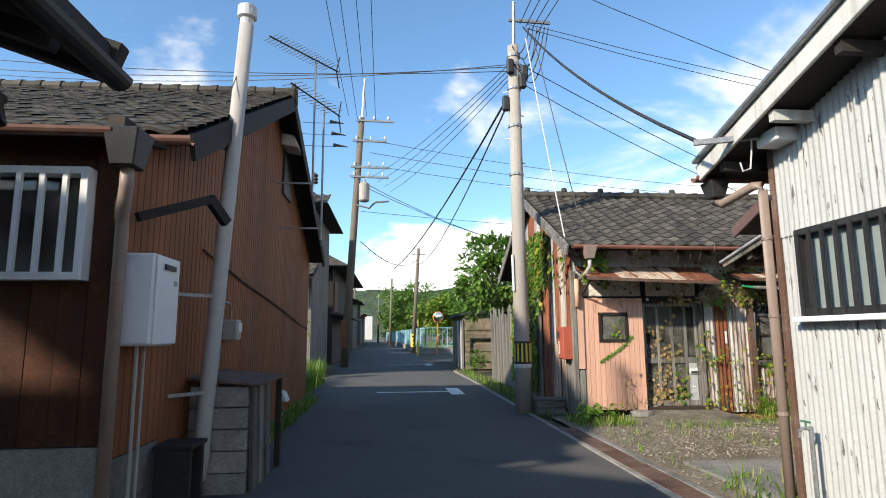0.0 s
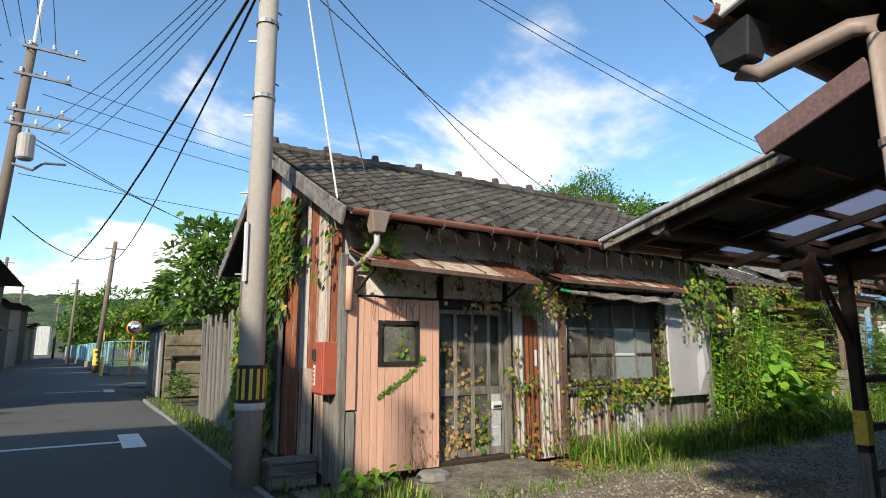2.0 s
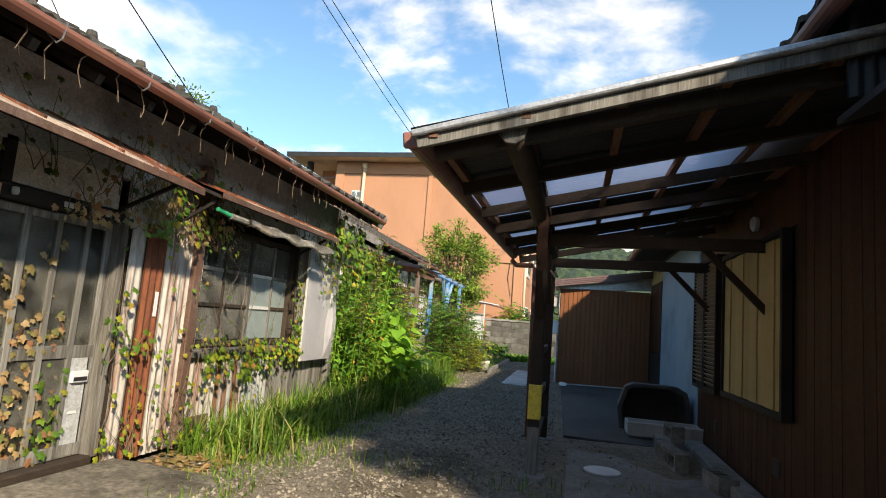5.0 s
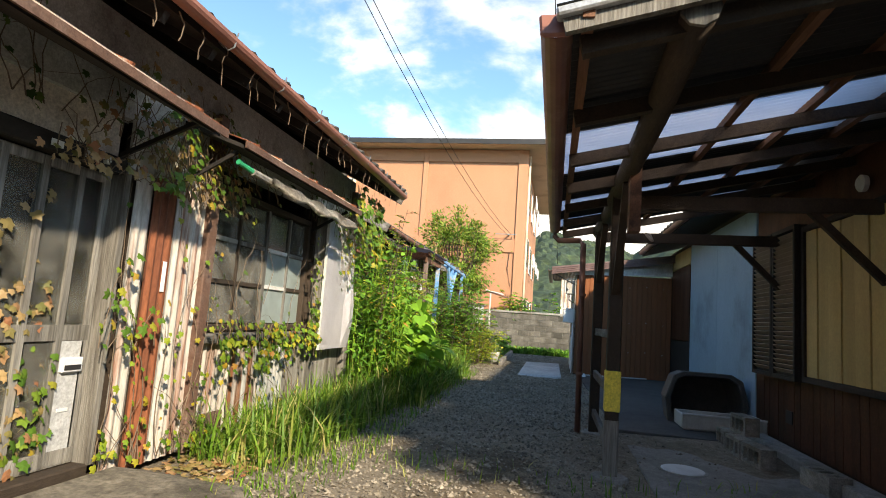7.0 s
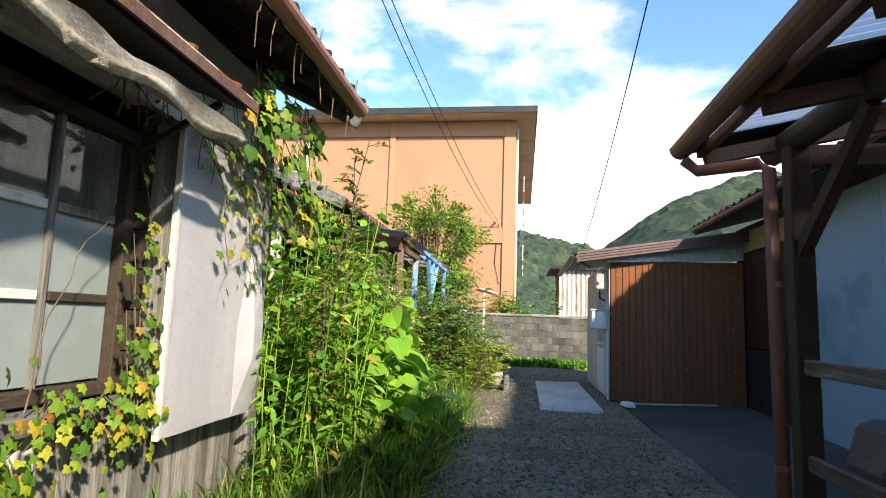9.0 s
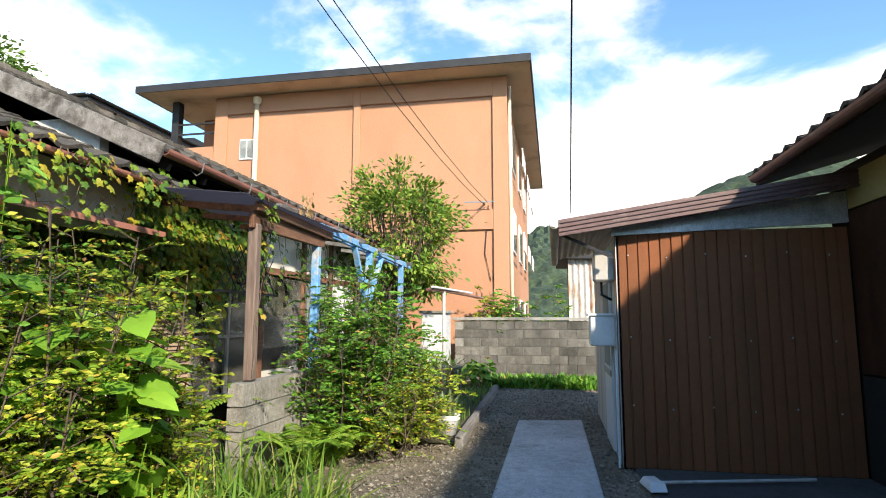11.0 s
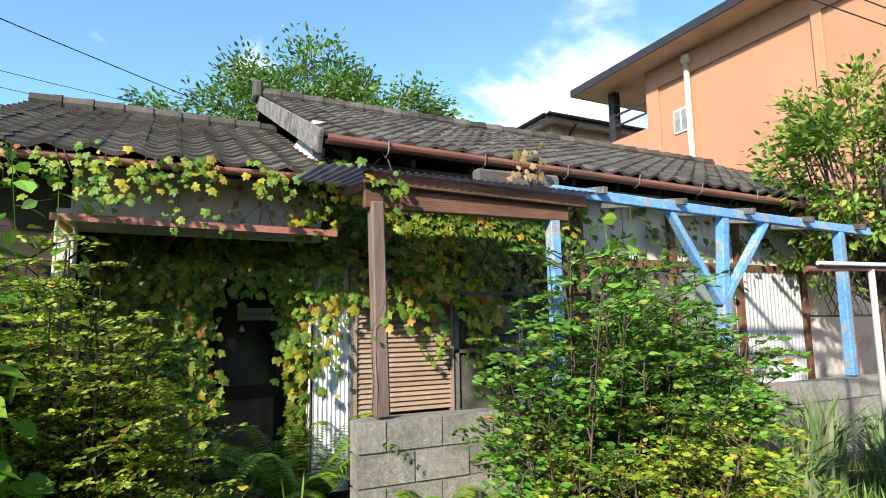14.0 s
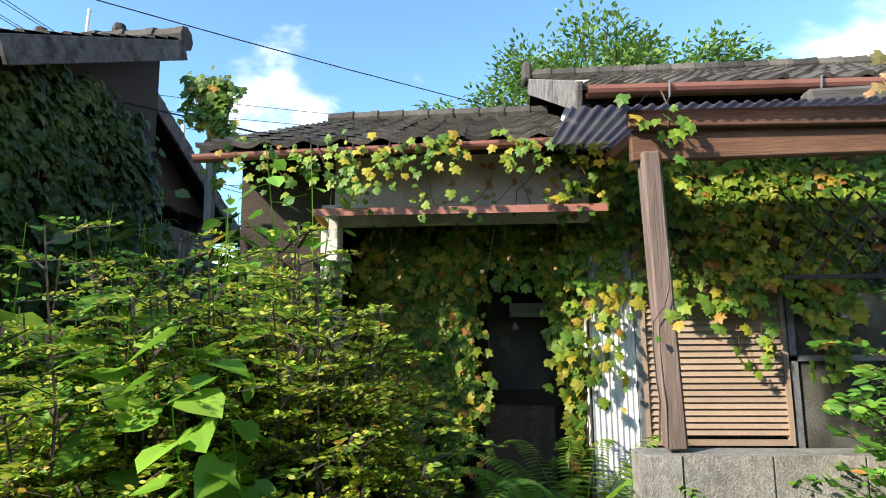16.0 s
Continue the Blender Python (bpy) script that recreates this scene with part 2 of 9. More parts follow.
POST_WOOD = surface("post_wood", (0.23, 0.17, 0.14), (0.13, 0.09, 0.075), 2.5, 30, 0.85, bump=0.4, stretch=(3, 3, 0.4), grain_stretch=(4, 4, 0.2), stain=(0.09, 0.06, 0.05), stain_scale=1.2)
PINK = surface("pink_painted_wood", (0.72, 0.42, 0.31), (0.62, 0.35, 0.25), 2.0, 30, 0.75, bump=0.25, stretch=(5, 5, 0.4), grain_stretch=(4, 4, 0.25), stain=(0.42, 0.27, 0.2), stain_scale=1.3, stain_at=0.66, per_object=0.06, grain_amount=0.12)
BLUE_PAINT = surface("worn_blue_paint", (0.09, 0.26, 0.52), (0.15, 0.34, 0.58), 3.0, 30, 0.7, bump=0.35, stretch=(1, 1, 1), stain=(0.28, 0.29, 0.3), stain_scale=5.5, stain_at=0.56, stain_soft=0.04)
GALV = surface("galvanised_sheet", (0.46, 0.47, 0.46), (0.33, 0.335, 0.33), 1.5, 40, 0.6, metal=0.25, bump=0.12, stretch=(2, 2, 0.15), stain=(0.17, 0.07, 0.032), stain_scale=2.6, stain_at=0.545, stain_soft=0.07, per_object=0.12, grain_stretch=(1, 1, 0.2))
RUSTY = surface("rusted_sheet", (0.24, 0.08, 0.036), (0.12, 0.04, 0.022), 2.0, 45, 0.9, bump=0.3, stretch=(3, 3, 0.15), stain=(0.36, 0.33, 0.3), stain_scale=2.4, stain_at=0.62, stain_soft=0.05, per_object=0.2, grain_stretch=(1, 1, 0.3))
PALE_RUST = surface("whitewashed_rusted_sheet", (0.47, 0.44, 0.4), (0.36, 0.33, 0.3), 1.5, 45, 0.75, bump=0.15, stretch=(3, 3, 0.12), stain=(0.2, 0.07, 0.034), stain_scale=2.2, stain_at=0.54, stain_soft=0.06, per_object=0.1, grain_stretch=(1, 1, 0.2))
CREAM_RUST = surface("cream_rusted_sheet", (0.5, 0.4, 0.32), (0.42, 0.32, 0.25), 2.0, 45, 0.8, bump=0.2, stretch=(3, 3, 0.15), stain=(0.19, 0.08, 0.045), stain_scale=2.0, stain_at=0.58, stain_soft=0.08)
WHITE_SHEET = surface("peeling_white_sheet", (0.42, 0.43, 0.43), (0.35, 0.36, 0.365), 1.2, 50, 0.6, bump=0.1, stretch=(1, 4, 0.5), stain=(0.1, 0.085, 0.08), stain_scale=7.0, stain_at=0.625, stain_soft=0.012, per_object=0.03, grain_amount=0.08)
PALE_SHEET = surface("pale_sheet", (0.6, 0.6, 0.58), (0.5, 0.5, 0.48), 1.2, 50, 0.6, bump=0.1, stretch=(3, 3, 0.2), stain=(0.3, 0.27, 0.23), stain_scale=1.5, stain_at=0.62, per_object=0.05, grain_amount=0.1)
BROWN_SHEET = surface("brown_ribbed_sheet", (0.27, 0.1, 0.045), (0.2, 0.072, 0.033), 0.9, 50, 0.7, bump=0.08, stretch=(1.5, 1.5, 0.3), stain=(0.15, 0.068, 0.032), stain_scale=0.8, stain_at=0.6, stain_soft=0.15, per_object=0.05, grain_amount=0.08, spec=0.18)
BROWN_BOARD = surface("brown_board", (0.08, 0.031, 0.016), (0.05, 0.02, 0.011), 1.5, 30, 0.6, bump=0.2, stretch=(3, 3, 0.3), per_object=0.15, spec=0.2)
MAROON_SHEET = surface("maroon_roof_sheet", (0.16, 0.1, 0.095), (0.12, 0.07, 0.068), 1.5, 60, 0.5, bump=0.1, stain=(0.3, 0.24, 0.22), stain_scale=2.5, stain_at=0.7, per_object=0.05)
ORANGE_WALL = surface("orange_stucco", (0.46, 0.235, 0.142), (0.41, 0.205, 0.122), 0.35, 120, 0.9, bump=0.2, stain=(0.36, 0.18, 0.105), stain_scale=0.5, stain_at=0.66, stain_soft=0.12, grain_amount=0.1, per_object=0.02, stretch=(1, 1, 0.5))
CREAM_WALL = surface("cream_stucco", (0.6, 0.52, 0.4), (0.53, 0.45, 0.34), 0.8, 80, 0.9, bump=0.2, stain=(0.35, 0.29, 0.21), stain_scale=0.8, stain_at=0.62, grain_amount=0.1)
PLASTER = surface("white_plaster", (0.62, 0.6, 0.55), (0.52, 0.5, 0.45), 1.2, 80, 0.9, bump=0.2, stain=(0.3, 0.28, 0.24), stain_scale=1.6, stain_at=0.62, grain_amount=0.1)
GREY_PLASTER = surface("grey_plaster", (0.52, 0.54, 0.54), (0.42, 0.44, 0.44), 1.2, 80, 0.9, bump=0.2, stain=(0.2, 0.18, 0.15), stain_scale=1.6, stain_at=0.62)
MUD_WALL = surface("mud_wall", (0.26, 0.21, 0.15), (0.18, 0.145, 0.1), 1.5, 40, 0.95, bump=0.8, stain=(0.08, 0.08, 0.05), stain_scale=1.8)
BLUE_WALL = surface("pale_blue_board", (0.26, 0.38, 0.46), (0.22, 0.33, 0.41), 1.0, 60, 0.7, bump=0.1, stain=(0.16, 0.22, 0.26), stain_scale=1.0, stain_at=0.64, grain_amount=0.08)
YELLOW_PANEL = surface("ochre_panel", (0.5, 0.38, 0.16), (0.43, 0.32, 0.13), 1.5, 40, 0.6, bump=0.1, stretch=(3, 3, 0.3), grain_amount=0.1)
LOUVRE = surface("brown_louvre", (0.34, 0.25, 0.18), (0.28, 0.2, 0.145), 2, 40, 0.6, bump=0.1, per_object=0.08, grain_amount=0.12)
BLACK_METAL = surface("black_metal", (0.018, 0.018, 0.02), (0.03, 0.03, 0.032), 3, 60, 0.55, bump=0.05)
# near-black timber: eaves, awning undersides and porch ceiling carry their shade in it
BLACK_WOOD = surface("near_black_wood", (0.014, 0.012, 0.011), (0.028, 0.023, 0.02), 2, 30, 0.8, bump=0.3)
PIPE_GREY = surface("grey_pipe", (0.42, 0.4, 0.37), (0.34, 0.32, 0.3), 2, 50, 0.5, bump=0.08, stretch=(2, 2, 0.2), stain=(0.25, 0.19, 0.15), stain_scale=1.2, stain_at=0.66, grain_amount=0.08)
PIPE_BROWN = surface("brown_pipe", (0.21, 0.105, 0.08), (0.16, 0.075, 0.058), 2, 50, 0.45, bump=0.06, stain=(0.3, 0.2, 0.17), stain_scale=3, stain_at=0.68, grain_amount=0.08)
PIPE_TAUPE = surface("taupe_pipe", (0.25, 0.19, 0.16), (0.2, 0.15, 0.125), 2, 50, 0.5, bump=0.06, grain_amount=0.1)
COPPER_GUTTER = surface("reddish_gutter", (0.36, 0.16, 0.12), (0.29, 0.12, 0.09), 2, 50, 0.4, bump=0.05, stain=(0.2, 0.1, 0.08), stain_scale=1.5, stain_at=0.62, grain_amount=0.08)
POLE_CONCRETE = surface("pole_concrete", (0.36, 0.33, 0.3), (0.28, 0.255, 0.23), 1.0, 70, 0.85, bump=0.15, stretch=(1, 1, 0.3), stain=(0.2, 0.17, 0.14), stain_scale=1.4, stain_at=0.64, grain_amount=0.12)
POLE_OLD = surface("old_pole", (0.15, 0.12, 0.095), (0.2, 0.165, 0.13), 1.0, 70, 0.9, bump=0.2, stretch=(1, 1, 0.3))
CABLE = surface("cable", (0.02, 0.02, 0.022), (0.03, 0.03, 0.032), 2, 20, 0.6, bump=0)
WHITE_METAL = surface("white_enamel", (0.72, 0.73, 0.74), (0.66, 0.67, 0.69), 1.5, 60, 0.4, bump=0.03, stain=(0.42, 0.41, 0.42), stain_scale=1.6, stain_at=0.68, grain_amount=0.05, per_object=0.04)
LILAC_PANEL = surface("pale_lilac_panel", (0.8, 0.78, 0.81), (0.72, 0.7, 0.73), 1.1, 60, 0.55, bump=0.05, stain=(0.55, 0.53, 0.55), stain_scale=1.3, stain_at=0.63, stain_soft=0.14, grain_amount=0.06)
GREY_METAL = surface("grey_metal", (0.3, 0.31, 0.32), (0.24, 0.25, 0.26), 3, 50, 0.45, metal=0.6, bump=0.05)
SILVER = surface("zinc_flashing", (0.55, 0.57, 0.6), (0.45, 0.47, 0.5), 2, 60, 0.35, metal=0.3, bump=0.08, stain=(0.25, 0.24, 0.23), stain_scale=2, stain_at=0.66)
RED_BOX = surface("faded_red_metal", (0.42, 0.1, 0.06), (0.36, 0.085, 0.05), 1.5, 50, 0.5, bump=0.05, stain=(0.2, 0.06, 0.04), stain_scale=2, stain_at=0.65, grain_amount=0.08)
YELLOW = surface("yellow_plastic", (0.72, 0.55, 0.08), (0.62, 0.48, 0.07), 2, 60, 0.6, bump=0.05)
LABEL = surface("white_label", (0.7, 0.7, 0.68), (0.62, 0.62, 0.6), 4, 60, 0.6, bump=0.0, grain_amount=0.05)
INK = surface("ink", (0.02, 0.02, 0.022), (0.03, 0.03, 0.03), 4, 60, 0.7, bump=0.0)
RUST_PLATE = surface("rusty_steel", (0.12, 0.065, 0.045), (0.085, 0.045, 0.032), 2.5, 60, 0.85, bump=0.3, stain=(0.17, 0.12, 0.1), stain_scale=2)
# room surfaces near black: the dimness indoors is put into their colour
ROOM_DARK = surface("shade_dark_interior", (0.05, 0.045, 0.04), (0.03, 0.028, 0.026), 1, 10, 0.9, bump=0)
FENCE_BLUE = surface("pale_blue_fence", (0.3, 0.55, 0.62), (0.26, 0.5, 0.58), 2, 50, 0.5, bump=0.03)
CANVAS = surface("dirty_canvas", (0.72, 0.68, 0.62), (0.62, 0.57, 0.5), 2.5, 60, 0.9, bump=0.2, stain=(0.3, 0.25, 0.2), stain_scale=3, stain_at=0.62)
BARK = surface("bark", (0.13, 0.095, 0.07), (0.08, 0.06, 0.045), 4, 40, 0.95, bump=0.6, stretch=(2, 2, 0.4))
TWIG = surface("dry_vine", (0.12, 0.085, 0.06), (0.2, 0.15, 0.11), 5, 40, 0.9, bump=0.2)
GLASS = glass_material("window_glass", (0.55, 0.6, 0.58))
DUSTY = glass_material("dusty_glass", (0.5, 0.55, 0.53), 0.12, 0.0, (0.3, 0.29, 0.26), 0.48)
FROST = glass_material("frosted_glass", (0.6, 0.7, 0.7), 0.2, 0.35, (0.2, 0.24, 0.23), 0.35)


def clear_plastic(name, through=(0.82, 0.82, 0.86), scattered=(0.8, 0.8, 0.84), cloudy=0.55):
    """Weathered plastic sheet: lets daylight through, partly scattered."""
    m, ns, ls, bsdf = mat_base(name)
    tp, tl, mx = ns.new("ShaderNodeBsdfTransparent"), ns.new("ShaderNodeBsdfTranslucent"), ns.new("ShaderNodeMixShader")
    tp.inputs["Color"].default_value, tl.inputs["Color"].default_value = (*through, 1), (*scattered, 1)
    mx.inputs[0].default_value = cloudy
    ls.new(tp.outputs[0], mx.inputs[1])
    ls.new(tl.outputs[0], mx.inputs[2])
    ls.new(mx.outputs[0], ns["Material Output"].inputs["Surface"])
    return m


CLEAR_SHEET = clear_plastic("clear_plastic_sheet")
PURPLE_PLASTIC = clear_plastic("smoky_plastic_sheet", (0.55, 0.53, 0.56), (0.2, 0.19, 0.21), 0.5)
IVY = leaf_material("ivy_leaves", [(0.0, (0.055, 0.135, 0.02)), (0.5, (0.11, 0.22, 0.028)), (0.82, (0.2, 0.29, 0.035)), (0.94, (0.45, 0.36, 0.045)), (1.0, (0.42, 0.16, 0.045))])
# the ivy again in darker greens: shade is put into the leaf colour
IVY_SHADE = leaf_material("ivy_leaves_shade_coloured", [(0.0, (0.043, 0.087, 0.022)), (0.6, (0.080, 0.145, 0.029)), (1.0, (0.145, 0.189, 0.043))])
IVY_GOLD = leaf_material("yellowing_ivy", [(0.0, (0.055, 0.13, 0.018)), (0.35, (0.12, 0.23, 0.026)), (0.72, (0.26, 0.33, 0.034)), (0.92, (0.44, 0.34, 0.04)), (1.0, (0.36, 0.13, 0.04))])
DOOR_BROWN = surface("faded_brown_door", (0.27, 0.185, 0.13), (0.2, 0.135, 0.095), 1.4, 40, 0.6, bump=0.08, stretch=(2, 2, 0.4), stain=(0.07, 0.05, 0.04), stain_scale=1.2, stain_at=0.64)
IVY_DRY = leaf_material("withered_ivy", [(0.0, (0.174, 0.189, 0.058)), (0.4, (0.362, 0.246, 0.102)), (0.8, (0.507, 0.348, 0.174)), (1.0, (0.362, 0.145, 0.072))])
GRASS = leaf_material("grass_blades", [(0.0, (0.06, 0.14, 0.016)), (0.55, (0.13, 0.26, 0.03)), (0.86, (0.26, 0.36, 0.06)), (1.0, (0.46, 0.38, 0.17))])
NANDINA = leaf_material("nandina_leaves", [(0.0, (0.1, 0.23, 0.022)), (0.32, (0.21, 0.36, 0.036)), (0.62, (0.43, 0.52, 0.055)), (0.95, (0.60, 0.58, 0.08)), (1.0, (0.6, 0.26, 0.07))], glow=0.45)
NANDINA_DARK = leaf_material("green_shrub_leaves", [(0.0, (0.058, 0.160, 0.022)), (0.6, (0.116, 0.290, 0.036)), (0.95, (0.217, 0.435, 0.058)), (1.0, (0.507, 0.203, 0.058))])
BROADLEAF = leaf_material("broad_leaves", [(0.0, (0.131, 0.290, 0.029)), (0.7, (0.246, 0.478, 0.051)), (1.0, (0.392, 0.551, 0.072))])
FERN = leaf_material("fern_fronds", [(0.0, (0.145, 0.290, 0.029)), (0.7, (0.261, 0.450, 0.058)), (1.0, (0.406, 0.464, 0.087))])
TREE_LEAF = leaf_material("tree_leaves", [(0.0, (0.065, 0.145, 0.029)), (0.6, (0.123, 0.246, 0.043)), (1.0, (0.232, 0.348, 0.072))])
TREE_WARM = leaf_material("garden_tree_leaves", [(0.0, (0.087, 0.174, 0.029)), (0.6, (0.189, 0.319, 0.043)), (0.93, (0.319, 0.406, 0.072)), (1.0, (0.507, 0.290, 0.087))])
STRAP = leaf_material("strap_leaves", [(0.0, (0.12, 0.2, 0.075)), (0.7, (0.22, 0.31, 0.14)), (1.0, (0.33, 0.38, 0.2))])
HILL = surface("wooded_hill", (0.024, 0.044, 0.03), (0.045, 0.066, 0.036), 0.05, 0.35, 0.95, bump=0.0, stain=(0.075, 0.105, 0.035), stain_scale=0.12, stain_at=0.62, grain_amount=0.5)


# ---- building tools ----
INV = {}


def thing(name, base, label, category, group="", kind=""):
    """A top-level thing: an Empty at its base, under which the parts lie."""
    ob = new(name)
    ob.empty_display_size = 0.1
    ob.matrix_basis = Matrix.Translation(base)
    INV[ob.name] = Matrix.Translation(-Vector(base))
    return tagged(ob, label, category, group, kind)


def np_mesh(name, v, f):
    me = bpy.data.meshes.new(name)
    v, f = np.asarray(v, dtype=np.float32), np.asarray(f, dtype=np.int32)
    n, k = f.shape
    me.vertices.add(len(v))
    me.vertices.foreach_set("co", v.ravel())
    me.loops.add(n * k)
    me.loops.foreach_set("vertex_index", f.ravel())
    me.polygons.add(n)
    me.polygons.foreach_set("loop_start", np.arange(0, n * k, k, dtype=np.int32))
    me.polygons.foreach_set("use_smooth", [False] * n)
    me.update(calc_edges=True)
    return me


def to_mesh(name, shape, material):
    if isinstance(shape, bpy.types.Mesh):
        return shape
    if isinstance(shape, tuple):
        me = np_mesh(name, *shape)
    else:
        me = bpy.data.meshes.new(name)
        bmesh.ops.recalc_face_normals(shape, faces=shape.faces)
        shape.to_mesh(me)
        shape.free()
    me.materials.append(material)
    return me


def part(name, shape, material, parent, label="", at=None, bevel=0.0, smooth=False, kind=""):
    """One mesh object under a thing or a part; its mesh lies in the world's own metres."""
    ob = new(name, to_mesh(name, shape, material))
    if at is not None:
        ob.matrix_basis = at
    ob.parent = parent
    ob.matrix_parent_inverse = INV.get(parent.name, Matrix())
    if smooth:
        ob.data.polygons.foreach_set("use_smooth", [True] * len(ob.data.polygons))
    if bevel:
        b = ob.modifiers.new("worn_edges", "BEVEL")
        b.width, b.segments, b.limit_method = bevel, 1, "ANGLE"
    return tagged(ob, label, kind=kind)


def solo(name, shape, material, label, category, kind="", group="", bevel=0.0, smooth=False):
    """A thing that is one mesh."""
    ob = new(name, to_mesh(name, shape, material))
    if smooth:
        ob.data.polygons.foreach_set("use_smooth", [True] * len(ob.data.polygons))
    if bevel:
        b = ob.modifiers.new("worn_edges", "BEVEL")
        b.width, b.segments, b.limit_method = bevel, 1, "ANGLE"
    return tagged(ob, label, category, group, kind)


def bm_new():
    return bmesh.new()


def hexa(bm, pts):
    """A six-sided body from its eight corners: four below, four above."""
    v = [bm.verts.new(p) for p in pts]
    for f in ((3, 2, 1, 0), (4, 5, 6, 7), (0, 1, 5, 4), (1, 2, 6, 5), (2, 3, 7, 6), (3, 0, 4, 7)):
        bm.faces.new([v[i] for i in f])
    return bm


def box(x0, x1, y0, y1, z0, z1, bm=None):
    bm = bm or bmesh.new()
    return hexa(bm, [(x0, y0, z0), (x1, y0, z0), (x1, y1, z0), (x0, y1, z0), (x0, y0, z1), (x1, y0, z1), (x1, y1, z1), (x0, y1, z1)])


def beam(p, q, w, h, bm=None, up=(0, 0, 1)):
    """A squared timber from p to q, w wide and h high."""
    bm = bm or bmesh.new()
    p, q = Vector(p), Vector(q)
    d = (q - p).normalized()
    s = d.cross(Vector(up))
    if s.length < 1e-4:
        s = d.cross(Vector((0, 1, 0)))
    s.normalize()
    n = s.cross(d).normalized()
    s, n = s * w / 2, n * h / 2
    return hexa(bm, [p - s - n, p + s - n, q + s - n, q - s - n, p - s + n, p + s + n, q + s + n, q - s + n])


def tube(pts, r, seg=8, bm=None, r1=None, cap=True):
    """A round pipe along points, which may taper."""
    bm = bm or bmesh.new()
    pts = [Vector(p) for p in pts]
    rings = []
    for i, p in enumerate(pts):
        d = (pts[min(i + 1, len(pts) - 1)] - pts[max(i - 1, 0)]).normalized()
        a = d.cross(Vector((0, 0, 1)))
        if a.length < 0.05:
            a = d.cross(Vector((0, 1, 0)))
        a.normalize()
        b = d.cross(a)
        k = r if r1 is None else r + (r1 - r) * i / (len(pts) - 1)
        rings.append([bm.verts.new(p + (a * math.cos(t) + b * math.sin(t)) * k) for t in (2 * math.pi * j / seg for j in range(seg))])
    for u, v in zip(rings, rings[1:]):
        for j in range(seg):
            bm.faces.new((u[j], u[(j + 1) % seg], v[(j + 1) % seg], v[j]))
    if cap:
        bm.faces.new(rings[0])
        bm.faces.new(rings[-1][::-1])
    return bm


def gutter(pts, r, bm=None, thick=0.006, seg=8):
    """A half-round open gutter along points."""
    bm = bm or bmesh.new()
    pts = [Vector(p) for p in pts]
    rows = []
    for i, p in enumerate(pts):
        d = (pts[min(i + 1, len(pts) - 1)] - pts[max(i - 1, 0)]).normalized()
        a = d.cross(Vector((0, 0, 1))).normalized()
        prof = [(math.cos(t) * k, -math.sin(t) * k) for k in (r, r - thick) for t in ([math.pi * j / seg for j in range(seg + 1)] if k == r else [math.pi * (seg - j) / seg for j in range(seg + 1)])]
        rows.append([bm.verts.new(p + a * x + Vector((0, 0, z))) for x, z in prof])
    n = len(rows[0])
    for u, v in zip(rows, rows[1:]):
        for j in range(n):
            bm.faces.new((u[j], u[(j + 1) % n], v[(j + 1) % n], v[j]))
    for end in (rows[0], rows[-1]):
        bm.faces.new(end)
    return bm


def lathe(base, profile, seg=20, bm=None):
    """A turned body about the vertical through base; profile of (radius, height)."""
    bm = bm or bmesh.new()
    base = Vector(base)
    rings = [[bm.verts.new(base + Vector((r * math.cos(t), r * math.sin(t), z))) for t in (2 * math.pi * j / seg for j in range(seg))] for r, z in profile]
    for u, v in zip(rings, rings[1:]):
        for j in range(seg):
            bm.faces.new((u[j], u[(j + 1) % seg], v[(j + 1) % seg], v[j]))
    bm.faces.new(rings[0][::-1])
    bm.faces.new(rings[-1])
    return bm


def ribbed(o, u, v, n, w, h, pitch=0.076, amp=0.009, kind="wave", cut=None, rows=1):
    """A profiled metal sheet: o its corner, u across the ribs, v along them, n outward. cut(s) gives the height at s across."""
    o, u, v, n = (np.array(a, dtype=float) for a in (o, u, v, n))
    if kind == "wave":
        k = max(2, int(round(w / pitch))) * 8
        s = np.linspace(0, w, k + 1)
        d = amp * np.cos(2 * np.pi * s / pitch)
    else:
        s, d, x = [0.0], [0.0], 0.0
        g = min(0.02, pitch * 0.25)
        while x + pitch < w + 1e-6:
            s += [x + pitch - g, x + pitch - g * 0.75, x + pitch - g * 0.25, x + pitch]
            d += [0.0, -amp, -amp, 0.0]
            x += pitch
        s, d = np.array(s), np.array(d)
    hs = np.array([cut(a) for a in s]) if cut else np.full(len(s), h)
    t = np.linspace(0, 1, rows + 1)
    V = (o + s[None, :, None] * u + d[None, :, None] * n + (t[:, None] * hs[None, :])[:, :, None] * v).reshape(-1, 3)
    m = len(s)
    F = [(r * m + i, r * m + i + 1, (r + 1) * m + i + 1, (r + 1) * m + i) for r in range(rows) for i in range(m - 1)]
    back = V - n * 0.003
    F = np.array(F)
    return np.vstack([V, back]), np.vstack([F, F[:, ::-1] + len(V)])


def scatter(bv, bf, pos, xa, ya, za, scale):
    """Copies of a small shape, joined: each with its own place, axes and size."""
    bv, bf = np.asarray(bv, dtype=np.float32), np.asarray(bf)
    pos, xa, ya, za, scale = (np.asarray(a, dtype=np.float32) for a in (pos, xa, ya, za, scale))
    n, m = len(pos), len(bv)
    V = pos[:, None] + (xa[:, None] * bv[None, :, 0:1] + ya[:, None] * bv[None, :, 1:2] + za[:, None] * bv[None, :, 2:3]) * scale[:, None, None]
    F = bf[None] + (np.arange(n) * m)[:, None, None]
    return V.reshape(-1, 3), F.reshape(-1, bf.shape[1])


def norm(a):
    a = np.asarray(a, dtype=float)
    return a / np.maximum(np.linalg.norm(a, axis=-1, keepdims=True), 1e-9)


